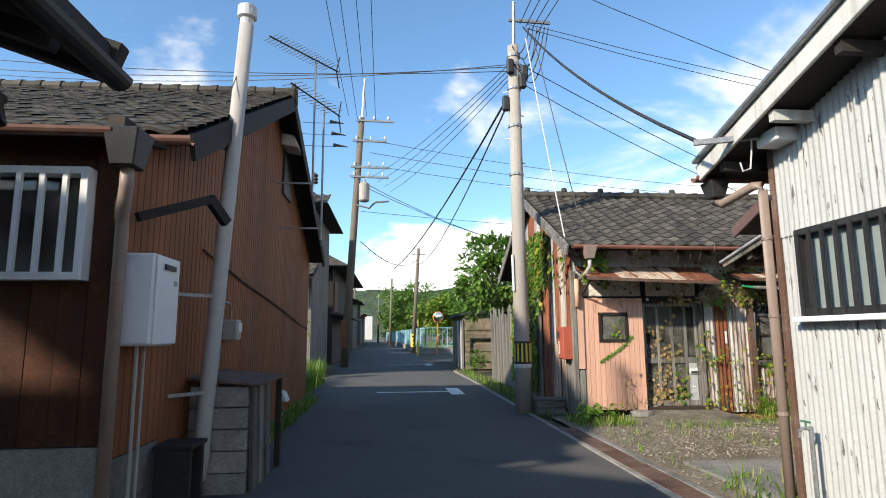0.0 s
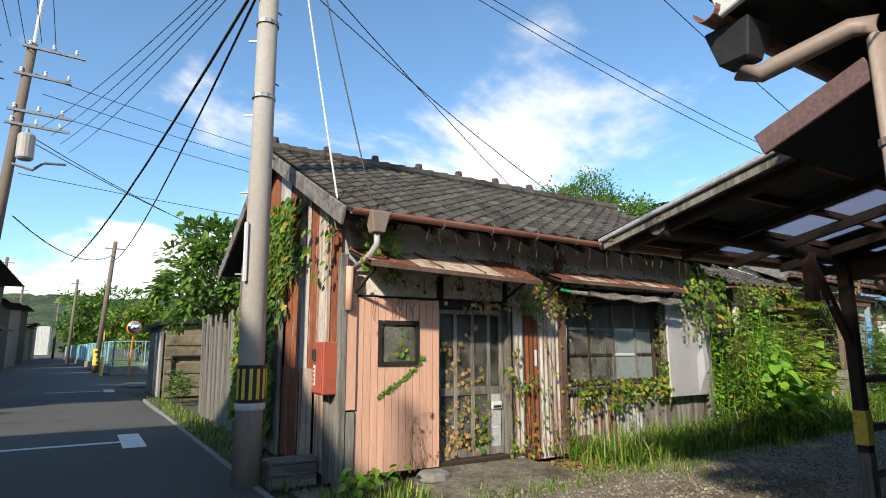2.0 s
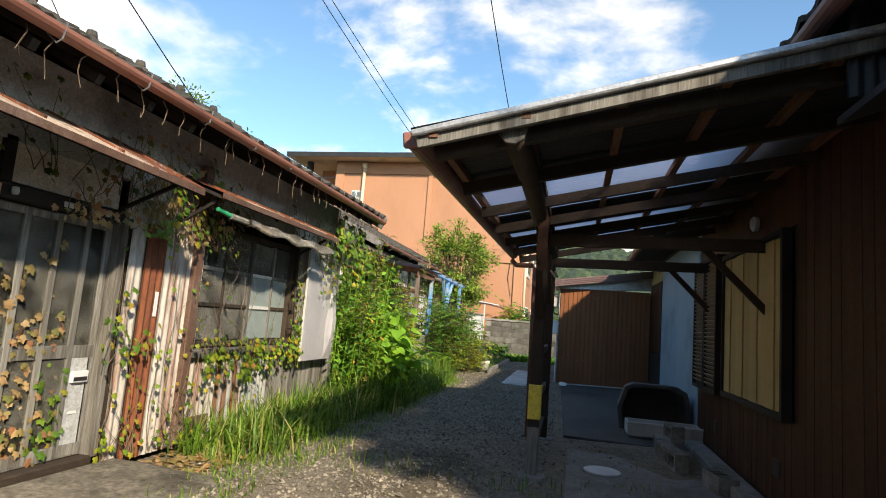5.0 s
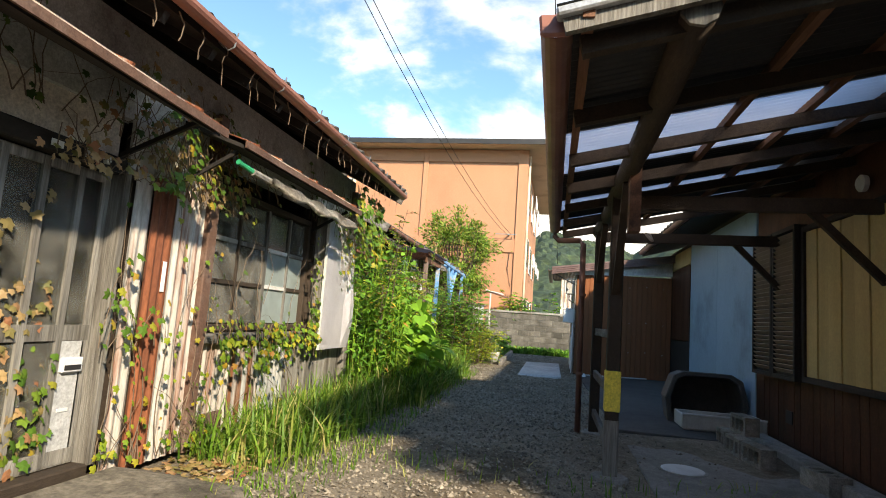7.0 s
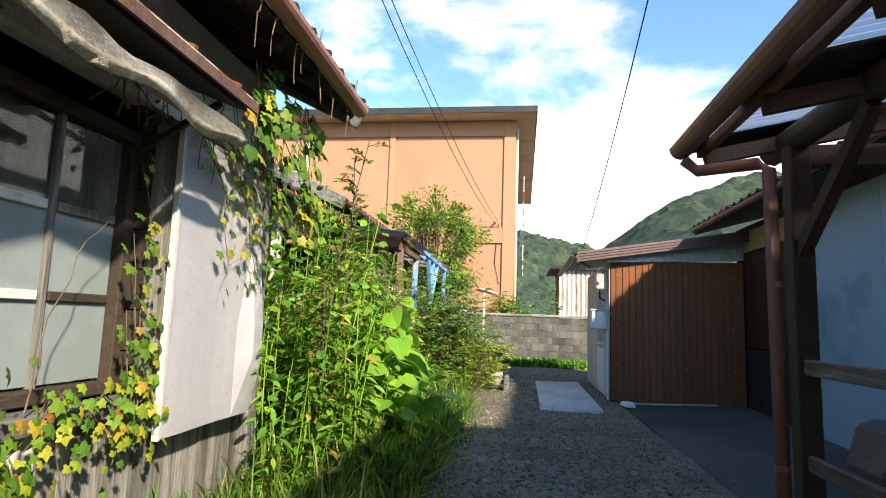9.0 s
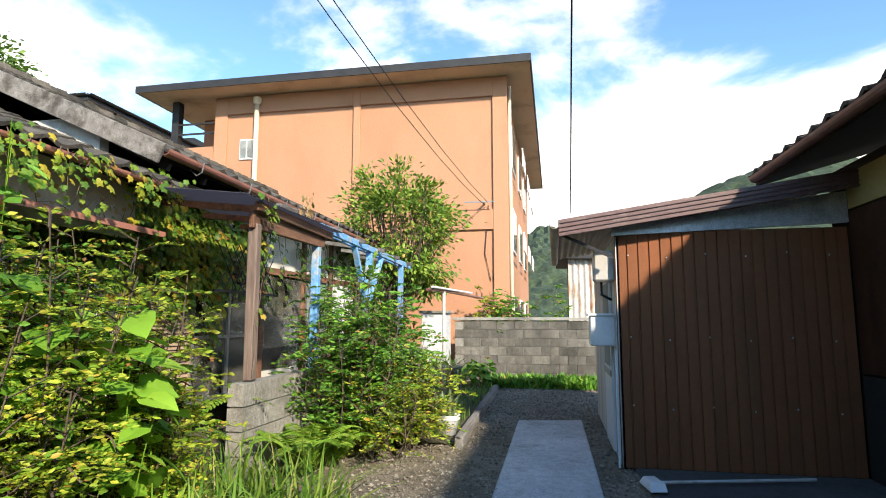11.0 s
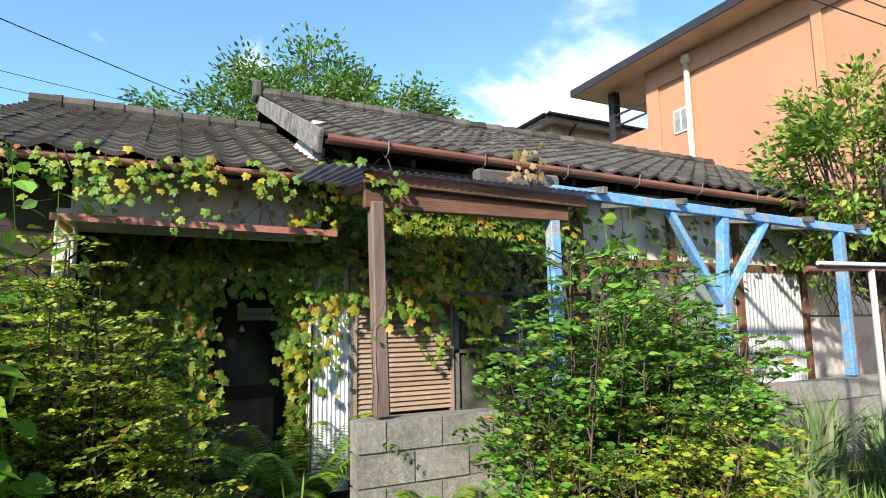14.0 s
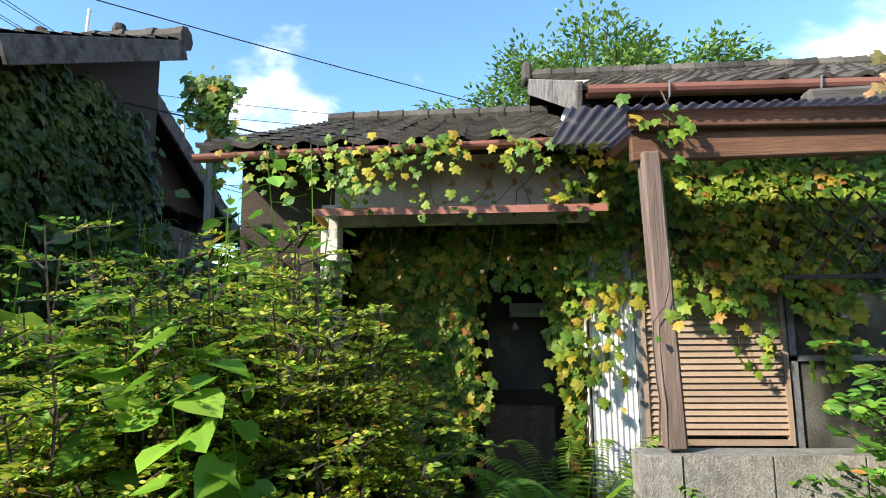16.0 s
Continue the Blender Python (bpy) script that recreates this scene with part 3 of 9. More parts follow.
def frames_along(y, z0):
    """Axes for leaves: y along the leaf, z roughly z0."""
    y = norm(y)
    x = norm(np.cross(y, z0))
    return x, y, np.cross(x, y)


def join(*shapes):
    V, F, k = [], [], 0
    for v, f in shapes:
        V.append(v)
        F.append(np.asarray(f) + k)
        k += len(v)
    return np.vstack(V), np.vstack(F)


# one roof tile: a wave across, a lip in front
def tile_shape(w, l):
    us = [0, 0.16, 0.34, 0.52, 0.68, 0.84, 1.0]
    hs = [0.012, -0.004, -0.012, -0.006, 0.014, 0.03, 0.018]
    V = [(u * w, -0.03, h + 0.036) for u, h in zip(us, hs)] + [(u * w, l, h + 0.012) for u, h in zip(us, hs)] + [(u * w, -0.03, h + 0.004) for u, h in zip(us, hs)]
    F = [(i, i + 1, 8 + i, 7 + i) for i in range(6)] + [(14 + i, 15 + i, i + 1, i) for i in range(6)]
    return np.array(V), np.array(F)


def tile_roof(roof, o, u, v, width, length, seed, singles=300, near_low=True):
    """Rows of tiles over a roof face: o the eave's corner, u along the eave, v up the slope."""
    rng = random.Random(seed)
    o, u, v = Vector(o), Vector(u).normalized(), Vector(v).normalized()
    n = u.cross(v).normalized()
    nu, nv = max(1, round(width / 0.27)), max(1, round(length / 0.24))
    w, l = width / nu, length / nv
    bv, bf = tile_shape(w, l + 0.03)
    me = np_mesh("roof_tile", bv, bf)
    me.materials.append(TILE)
    rest = []
    for j in range(nv):
        for i in range(nu):
            c = o + u * (i * w) + v * (j * l) + n * (0.01 + rng.uniform(0, 0.008))
            uu = (u + n * rng.uniform(-0.025, 0.025) + v * rng.uniform(-0.015, 0.015)).normalized()
            vv = n.cross(uu).normalized()
            if j * nu + i < singles:
                m = Matrix(((uu.x, vv.x, n.x, c.x), (uu.y, vv.y, n.y, c.y), (uu.z, vv.z, n.z, c.z), (0, 0, 0, 1)))
                part("roof_tile", me, TILE, roof, at=m)
            else:
                rest.append((c, uu, vv))
    if rest:
        k = len(rest)
        V, F = scatter(bv, bf, [r[0] for r in rest], [r[1] for r in rest], [r[2] for r in rest], [n] * k, [1] * k)
        part("roof_tiles", (V, F), TILE_REST, roof, "grey clay roof tiles", kind="stuff")


def ridge_caps(roof, p, q, r=0.1, step=0.3):
    p, q = Vector(p), Vector(q)
    n = max(1, int((q - p).length / step))
    d = (q - p) / n
    me = to_mesh("ridge_tile", tube([(0, 0, 0), tuple(d * 0.7), tuple(d * 0.72), tuple(d)], r, 8, r1=r * 1.18), TILE)
    for i in range(n):
        part("ridge_tile", me, TILE, roof, at=Matrix.Translation(p + d * i))


def gz(x):
    """Height of the ground: level by the road, rising gently along the alley."""
    return 0.2 * min(1.0, max(0.0, (x - 7.0) / 10.0))


def ring(x0, x1, z0, z1, y0, y1, w, side=False, inner=None):
    """A window or shutter frame in one piece, in the plane of x and z (side: of y and z)."""
    bm = bmesh.new()
    a, b = [], []
    for y in (y0, y1):
        o = [(x0, z0), (x1, z0), (x1, z1), (x0, z1)]
        i = [(x0 + w, z0 + w), (x1 - w, z0 + w), (x1 - w, z1 - w), (x0 + w, z1 - w)]
        mk = lambda p, y=y: bm.verts.new((y, p[0], p[1]) if side else (p[0], y, p[1]))
        a.append([mk(p) for p in o])
        b.append([mk(p) for p in i])
    for k in range(4):
        j = (k + 1) % 4
        bm.faces.new((a[0][k], a[0][j], b[0][j], b[0][k]))
        bm.faces.new((a[1][k], a[1][j], b[1][j], b[1][k]))
        bm.faces.new((a[0][k], a[0][j], a[1][j], a[1][k]))
        bm.faces.new((b[0][k], b[0][j], b[1][j], b[1][k]))
    return bm


# ---- ground, road, yard ----
def grid_sheet(xs, ys, zf):
    xs, ys = np.array(xs, dtype=float), np.array(ys, dtype=float)
    V = np.array([(x, y, zf(x, y)) for y in ys for x in xs])
    m = len(xs)
    F = np.array([(j * m + i, j * m + i + 1, (j + 1) * m + i + 1, (j + 1) * m + i) for j in range(len(ys) - 1) for i in range(m - 1)])
    return V, F


def spread(a, b, step, far):
    inner = list(np.arange(a, b + step / 2, step))
    return [-far, -far / 4, a - 60, a - 20, a - 6] + inner + [b + 6, b + 20, b + 60, far / 4, far]


def rough_z(x, y, s, k):
    return k * noise.noise(Vector((x * s, y * s, 1.7)))


solo("ground", grid_sheet(spread(-6, 30, 0.6, 1600), spread(-6, 34, 0.6, 1600), lambda x, y: gz(x) - 0.05 + rough_z(x, y, 0.5, 0.012)), SOIL,
     "bare brown soil with weeds between the houses", "ground", "structure", smooth=True)
def bent(shape):
    """The road turns slightly left further on."""
    v, f = shape
    v[:, 0] -= 0.03 * np.maximum(0, v[:, 1] - 18)
    return v, f


solo("road", bent(grid_sheet(np.linspace(-2.3, 2.45, 12), list(np.linspace(-25, 45, 71)) + list(np.linspace(50, 210, 30)),
                        lambda x, y: 0.012 - 0.004 * (x * 0.5) ** 2 + rough_z(x, y, 1.1, 0.005))), ASPHALT,
     "narrow worn grey asphalt road", "road", "structure", smooth=True)
solo("side_road", grid_sheet(np.linspace(2.4, 40, 12), np.linspace(31.5, 35.5, 5), lambda x, y: 0.006), ASPHALT, "grey asphalt side lane", "road", "structure")
solo("gravel_yard", grid_sheet(np.arange(2.72, 24.0, 0.25), np.arange(4.9, 10.75, 0.25), lambda x, y: gz(x) + 0.005 + rough_z(x, y, 0.9, 0.028) + rough_z(x, y, 4, 0.008)), GRAVEL,
     "stony grey gravel lane and yard with bare patches", "gravel", "structure", smooth=True)

# loose stones on the lane
srng = np.random.RandomState(5)
ov = np.array([(1, 0, 0), (-0.8, 0.3, 0), (0.1, 1, 0.1), (-0.1, -0.9, 0), (0, 0.1, 0.7), (0, 0, -0.5)])
of = np.array([(0, 2, 4), (2, 1, 4), (1, 3, 4), (3, 0, 4), (2, 0, 5), (1, 2, 5), (3, 1, 5), (0, 3, 5)])
sn = 32000
sx, sy = srng.uniform(2.9, 22.0, sn), 5.6 + 4.4 * srng.beta(1.6, 1.3, sn)
keep = ~((sx > 3.4) & (sx < 16) & (sy < 6.9) & (srng.rand(sn) > 0.15))
sx, sy = sx[keep], sy[keep]
sn = len(sx)
sa = srng.uniform(0, 6.28, sn)
sp = np.stack([sx, sy, [gz(a) + 0.005 + rough_z(a, b, 0.9, 0.028) + 0.006 for a, b in zip(sx, sy)]], 1)
xa = np.stack([np.cos(sa), np.sin(sa), srng.uniform(-0.3, 0.3, sn)], 1)
ya = np.stack([-np.sin(sa), np.cos(sa), srng.uniform(-0.3, 0.3, sn)], 1)
solo("gravel", scatter(ov, of, sp, xa, ya, np.tile((0, 0, 1), (sn, 1)), srng.gamma(3, 0.0034, sn) + 0.0035), STONE, "loose grey stone chips on the lane", "gravel", "stuff")

# white T-mark on the road, and a second one further on
for y, x0, x1 in ((15.4, -0.5, 1.35), (29.3, -0.3, 1.5)):
    mark = thing("road_marking", (0.5, y, 0.016), "worn white painted T-mark on asphalt", "road marking", "road markings", "structure")
    part("line", box(x0, x1, y - 0.07, y + 0.08, 0.016, 0.0215), WHITE_MARK, mark)
    part("bar", box(x1 + 0.004, x1 + 0.34, y - 0.75, y + 0.95, 0.016, 0.0215), WHITE_MARK, mark)

# drain along the road's right side with rusty plates and a concrete lip
drain = thing("drain", (2.55, 7.5, 0.0), "roadside drain with rusty steel cover plates", "drain", kind="structure")
part("lip", box(2.42, 2.5, 4.6, 24.5, -0.08, 0.022), CONCRETE, drain, "chipped concrete lip", bevel=0.008)
part("lip", box(2.76, 2.84, 4.6, 9.2, -0.08, 0.028), CONCRETE, drain, bevel=0.008)
for i in range(5):
    part("cover_plate", box(2.505, 2.755, 4.7 + i * 0.92, 5.6 + i * 0.92, -0.02, 0.02 + 0.004 * (i % 2)), RUST_PLATE, drain, "rusty brown steel cover plate", bevel=0.004)
solo("doorstep_slab", hexa(bmesh.new(), [(3.7, 9.3, 0.0), (6.0, 9.25, 0.0), (6.1, 10.32, 0.0), (3.8, 10.32, 0.0), (4.3, 9.75, 0.07), (5.6, 9.6, 0.07), (5.7, 10.32, 0.12), (4.35, 10.32, 0.13)]),
     STEP_CONCRETE, "cracked sloping concrete threshold before the door", "slab", "structure", bevel=0.02)
solo("stepping_stone", lathe((4.2, 10.08, 0.03), [(0.16, 0), (0.21, 0.04), (0.19, 0.1), (0.14, 0.12)], 9), CONCRETE, "rough flat pale stone beside the doorstep", "stone", bevel=0.01)

# floor under the shelter: dark concrete, a paler strip in front, a white manhole lid
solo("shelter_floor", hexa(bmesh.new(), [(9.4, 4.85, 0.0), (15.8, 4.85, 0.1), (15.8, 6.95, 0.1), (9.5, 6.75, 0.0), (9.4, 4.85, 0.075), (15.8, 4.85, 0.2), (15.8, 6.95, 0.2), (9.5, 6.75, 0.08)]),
     DARK_SLAB, "dark concrete floor beside the building", "floor", "structure", bevel=0.01)
solo("shelter_apron", box(3.2, 9.3, 4.95, 6.7, -0.03, 0.035), CONCRETE, "worn dirty concrete apron under the shelter", "floor", "structure", bevel=0.01)
solo("wall_footing", box(3.5, 10.3, 4.98, 5.2, 0.0, 0.14), CONCRETE, "raised concrete footing along the wall", "footing", "structure", bevel=0.015)
lid = thing("manhole", (7.9, 6.33, 0.035), "round pale manhole lid set in concrete", "manhole")
part("rim", lathe((7.9, 6.33, 0.03), [(0.21, 0), (0.21, 0.012), (0.19, 0.012)], 28), CONCRETE, lid)
part("lid", lathe((7.9, 6.33, 0.036), [(0.185, 0), (0.185, 0.012), (0.17, 0.018)], 28), WHITE_METAL, lid, "round pale lid")
solo("pale_slab", hexa(bmesh.new(), [(14.6, 7.32, 0.13), (18.2, 7.34, 0.16), (18.1, 8.2, 0.16), (14.55, 8.22, 0.13), (14.6, 7.32, 0.2), (18.2, 7.34, 0.235), (18.05, 8.2, 0.23), (14.65, 8.2, 0.195)]),
     PALE_SLAB, "worn pale concrete slab in the lane", "slab", "structure", bevel=0.012)
solo("kerb", beam((16.3, 8.74, 0.24), (21.4, 8.84, 0.25), 0.1, 0.17), GREY_BEAM, "low dark kerb along the planting bed", "kerb", "structure", bevel=0.01)
solo("planting_bed", grid_sheet(np.arange(16.4, 23.2, 0.3), np.arange(8.8, 11.9, 0.3), lambda x, y: 0.235 + rough_z(x, y, 1.1, 0.03)), SOIL, "raised bed of dark soil", "bed", "structure", smooth=True)


# ---- the derelict house by the road ----
house = thing("house", (6.5, 13.0, 0.0), "derelict tiled house clad in rusty corrugated sheets and ivy", "house")
AX0, AX1, AY0, AY1 = 3.15, 9.9, 10.36, 15.6
RIDGE_Y, RIDGE_Z, EAVE_Y, EAVE_Z = 13.05, 4.61, 9.78, 2.97


def roof_z(y):
    k = (RIDGE_Z - EAVE_Z) / (RIDGE_Y - EAVE_Y)
    return EAVE_Z + k * (y - EAVE_Y) if y < RIDGE_Y else RIDGE_Z - k * (y - RIDGE_Y)


# walls: back and sides closed, front left open for door and window
part("wall", box(AX1 - 0.12, AX1, AY0 + 0.03, AY1, 0, 2.95), GREY_WOOD, house, "weathered side wall under ivy")
part("wall", box(AX0 + 0.02, AX1, AY1 - 0.12, AY1, 0, 3.2), GREY_WOOD, house, "weathered back wall")
part("wall", hexa(bmesh.new(), [(3.2, 10.5, 0), (3.3, 10.5, 0), (3.3, 15.5, 0), (3.2, 15.5, 0), (3.2, 10.5, 3.2), (3.3, 10.5, 3.2), (3.3, 15.5, 3.2), (3.2, 15.5, 3.2)]), DARK_WOOD, house, "dark timber gable wall")
for gx in (3.22, 9.82):
    bm = bmesh.new()
    tri = [(gx, 10.45, 3.2), (gx, 15.6, 3.2), (gx, RIDGE_Y, RIDGE_Z - 0.1)]
    a = [bm.verts.new(p) for p in tri]
    b = [bm.verts.new((p[0] + 0.06, p[1], p[2])) for p in tri]
    bm.faces.new(a)
    bm.faces.new(b[::-1])
    for i in range(3):
        bm.faces.new((a[i], a[(i + 1) % 3], b[(i + 1) % 3], b[i]))
    part("gable", bm, DARK_WOOD, house, "dark timber gable end")
part("wall", box(AX0, AX1, AY0 + 0.02, AY0 + 0.13, 2.42, 3.05), GREY_PLASTER, house, "cracked grey plaster band under the eave")
part("floor", box(AX0 + 0.1, AX1 - 0.12, AY0 + 0.2, AY1 - 0.12, 0.0, 0.12), ROOM_DARK, house, "earth floor in shade-dark colour")
part("partition", box(AX0 + 0.1, AX1 - 0.12, 12.6, 12.7, 0.1, 2.9), ROOM_DARK, house, "inner wall in shade-dark colour")
part("ceiling", box(AX0 + 0.1, AX1 - 0.12, AY0 + 0.2, AY1 - 0.12, 2.9, 2.95), ROOM_DARK, house, "ceiling in shade-dark colour")

# roof
k = (RIDGE_Z - EAVE_Z) / (RIDGE_Y - EAVE_Y)
bm = bmesh.new()
RX0, RX1 = 2.92, 10.15
hexa(bm, [(RX0, EAVE_Y, EAVE_Z - 0.07), (RX1, EAVE_Y, EAVE_Z - 0.07), (RX1, RIDGE_Y, RIDGE_Z - 0.07), (RX0, RIDGE_Y, RIDGE_Z - 0.07),
          (RX0, EAVE_Y, EAVE_Z), (RX1, EAVE_Y, EAVE_Z), (RX1, RIDGE_Y, RIDGE_Z), (RX0, RIDGE_Y, RIDGE_Z)])
hexa(bm, [(RX0, RIDGE_Y, RIDGE_Z - 0.07), (RX1, RIDGE_Y, RIDGE_Z - 0.07), (RX1, 16.2, roof_z(16.2) - 0.07), (RX0, 16.2, roof_z(16.2) - 0.07),
          (RX0, RIDGE_Y, RIDGE_Z), (RX1, RIDGE_Y, RIDGE_Z), (RX1, 16.2, roof_z(16.2)), (RX0, 16.2, roof_z(16.2))])
roof = part("roof", bm, BLACK_WOOD, house, "dark boarded roof under the tiles")
tile_roof(roof, (RX0, EAVE_Y - 0.02, EAVE_Z), (1, 0, 0), (0, 1, k), RX1 - RX0, math.hypot(RIDGE_Y - EAVE_Y, RIDGE_Z - EAVE_Z) - 0.08, 1)
tile_roof(roof, (RX1, 16.2, roof_z(16.2)), (-1, 0, 0), (0, -1, k), RX1 - RX0, math.hypot(16.2 - RIDGE_Y, RIDGE_Z - roof_z(16.2)) - 0.08, 2, singles=0)
rear = part("rear_roof", hexa(bmesh.new(), [(10.16, 10.9, roof_z(10.9) - 0.07), (10.76, 10.9, roof_z(10.9) - 0.07), (10.76, RIDGE_Y, RIDGE_Z - 0.07), (10.16, RIDGE_Y, RIDGE_Z - 0.07),
                                       (10.16, 10.9, roof_z(10.9)), (10.76, 10.9, roof_z(10.9)), (10.76, RIDGE_Y, RIDGE_Z), (10.16, RIDGE_Y, RIDGE_Z)]), BLACK_WOOD, house, "dark boarded roof of the east end")
tile_roof(rear, (10.16, 10.88, roof_z(10.88)), (1, 0, 0), (0, 1, k), 0.6, math.hypot(RIDGE_Y - 10.9, RIDGE_Z - roof_z(10.9)), 3)
part("wall", hexa(bmesh.new(), [(9.92, 10.98, 0), (10.52, 10.98, 0), (10.52, RIDGE_Y, 0), (9.92, RIDGE_Y, 0), (9.92, 10.98, roof_z(10.98) - 0.09), (10.52, 10.98, roof_z(10.98) - 0.09), (10.52, RIDGE_Y, RIDGE_Z - 0.09), (9.92, RIDGE_Y, RIDGE_Z - 0.09)]), DARK_WOOD, house, "dark east end wall under creeper")
part("bargeboard", beam((10.78, 10.85, roof_z(10.85) - 0.07), (10.78, RIDGE_Y, RIDGE_Z - 0.07), 0.04, 0.2), GREY_BEAM, house, "weathered grey bargeboard", bevel=0.006)
ridge_caps(roof, (10.16, RIDGE_Y, RIDGE_Z + 0.06), (10.8, RIDGE_Y, RIDGE_Z + 0.06), 0.11, 0.3)
ridge_caps(roof, (RX0, RIDGE_Y, RIDGE_Z + 0.06), (RX1, RIDGE_Y, RIDGE_Z + 0.06), 0.11, 0.3)
for i in range(9):
    x = RX0 + 0.1 + i * (RX1 - RX0 - 0.2) / 8
    part("ridge_knob", lathe((x, RIDGE_Y, RIDGE_Z + 0.13), [(0.06, 0), (0.075, 0.05), (0.06, 0.12), (0.03, 0.13)], 8), TILE, roof, "small clay ridge knob")
for x in (RX0 - 0.03, RX1 - 0.01):
    part("bargeboard", beam((x, EAVE_Y - 0.06, EAVE_Z - 0.07), (x, RIDGE_Y, RIDGE_Z - 0.07), 0.04, 0.2), GREY_BEAM, house, "weathered grey bargeboard", bevel=0.006)
    part("bargeboard", beam((x, 16.25, roof_z(16.25) - 0.07), (x, RIDGE_Y, RIDGE_Z - 0.07), 0.04, 0.2), GREY_BEAM, house, "weathered grey bargeboard", bevel=0.006)
for i in range(15):
    x = 3.1 + i * 0.48
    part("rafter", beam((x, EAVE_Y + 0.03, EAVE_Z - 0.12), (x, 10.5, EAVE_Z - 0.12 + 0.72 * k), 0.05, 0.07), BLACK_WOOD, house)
gut = part("gutter", gutter([(2.97, 9.70, 2.985), (6.5, 9.70, 2.955), (10.05, 9.71, 2.92)], 0.06), COPPER_GUTTER, house, "reddish brown half-round gutter", smooth=False)
for i in range(10):
    x = 3.4 + i * 0.7
    part("bracket", tube([(x, 9.64, 3.0), (x, 9.66, 2.9), (x, 9.70, 2.88), (x, 9.75, 2.92), (x, 9.82, 2.98)], 0.006, 5), GREY_METAL, gut)
hop = part("hopper", hexa(bmesh.new(), [(3.2, 9.62, 2.74), (3.33, 9.62, 2.74), (3.33, 9.76, 2.74), (3.2, 9.76, 2.74), (3.15, 9.59, 2.97), (3.38, 9.59, 2.97), (3.38, 9.8, 2.97), (3.15, 9.8, 2.97)]), PIPE_TAUPE, house, "taupe plastic rainwater hopper", bevel=0.01)
part("outlet", tube([(3.265, 9.69, 2.75), (3.265, 9.69, 2.62), (3.24, 9.8, 2.52), (3.21, 10.1, 2.42)], 0.035, 10), PIPE_GREY, hop, "short grey elbow pipe", smooth=True)
part("downpipe", tube([(3.205, 10.27, 2.45), (3.205, 10.27, 1.95)], 0.045, 10), PINK, house, "broken pink-painted pipe stub", smooth=True)

# west gable cladding: planks below, rusty sheets above
specs = [(0.30, RUSTY, 1.2, None), (0.46, PALE_RUST, 1.22, None), (0.3, RUSTY, 1.19, None), (0.46, PALE_RUST, 1.2, None), (0.5, RUSTY, 1.22, None), (0.55, GALV, 1.9, None), (0.6, RUSTY, 2.1, None), (0.7, GALV, 2.2, None), (0.8, GALV, 2.3, None)]
y = 10.34
for w, m, z0, _ in specs:
    part("cladding_sheet", ribbed((3.135 - 0.008 * (specs.index((w, m, z0, _)) % 2), y, z0), (0, 1, 0), (0, 0, 1), (-1, 0, 0), w + 0.03, 1, 0.076, 0.009, cut=lambda s, y=y, z0=z0: roof_z(y + s) - 0.1 - z0), m, house,
         "rust-streaked corrugated metal sheet" if m is RUSTY else "grey corrugated metal sheet")
    y += w
for a, b, m in ((10.66, 11.15, CREAM_RUST), (11.15, 11.7, CREAM_RUST), (11.7, 12.4, RUSTY)):
    part("cladding_sheet", ribbed((3.112, a, 0.12), (0, 1, 0), (0, 0, 1), (-1, 0, 0), b - a, 1.16, 0.1, 0.012, "rib"), m, house, "cream metal sheet with rust edges")
prng = random.Random(3)
y = 10.37
pm = to_mesh("plank", box(-0.02, 0.0, 0.0, 0.155, 0.0, 1.0), GREY_WOOD)
while y < 18.7:
    if 10.6 < y < 12.3:
        y += 0.16
        continue
    h = prng.uniform(1.9, 2.25) if y > 12 else prng.uniform(0.95, 1.15)
    lean = prng.uniform(-0.02, 0.02) + (0.05 if y > 16.5 else 0)
    part("plank", pm, GREY_WOOD, house, at=pose(3.13 - prng.uniform(0, 0.02), y, 0.03 + prng.uniform(0, 0.08), -math.degrees(lean), prng.uniform(-1.5, 0.5), 0) @ Matrix.Diagonal((1, 1, h, 1)))
    y += 0.16
part("corner_post", box(3.10, 3.2, 10.29, 10.37, 0.0, 2.6), GREY_WOOD, house, "grey weathered corner post", bevel=0.01)
part("corner_board", box(3.2, 3.32, 10.30, 10.34, 0.85, 2.45), PINK, house, "narrow pink board at the corner", bevel=0.004)
part("corner_board", box(3.21, 3.315, 10.305, 10.345, 0.05, 0.83), GREY_WOOD, house, "narrow grey board at the corner", bevel=0.004)

# pink boarded shutter door with a little window
PX0, PX1, PZ0, PZ1 = 3.325, 4.43, 0.13, 2.11
WX0, WX1, WZ0, WZ1 = 3.63, 4.11, 1.35, 1.82
door = part("door", box(PX0 + 0.01, PX1 - 0.01, 10.352, 10.372, PZ0, WZ0, box(PX0 + 0.01, PX1 - 0.01, 10.352, 10.372, WZ1, PZ1, box(PX0 + 0.01, WX0, 10.352, 10.372, WZ0, WZ1, box(WX1, PX1 - 0.01, 10.352, 10.372, WZ0, WZ1)))), GREY_WOOD, house, "pink tongue-and-groove boarded door panel")
nb = 12
bw = (PX1 - PX0) / nb
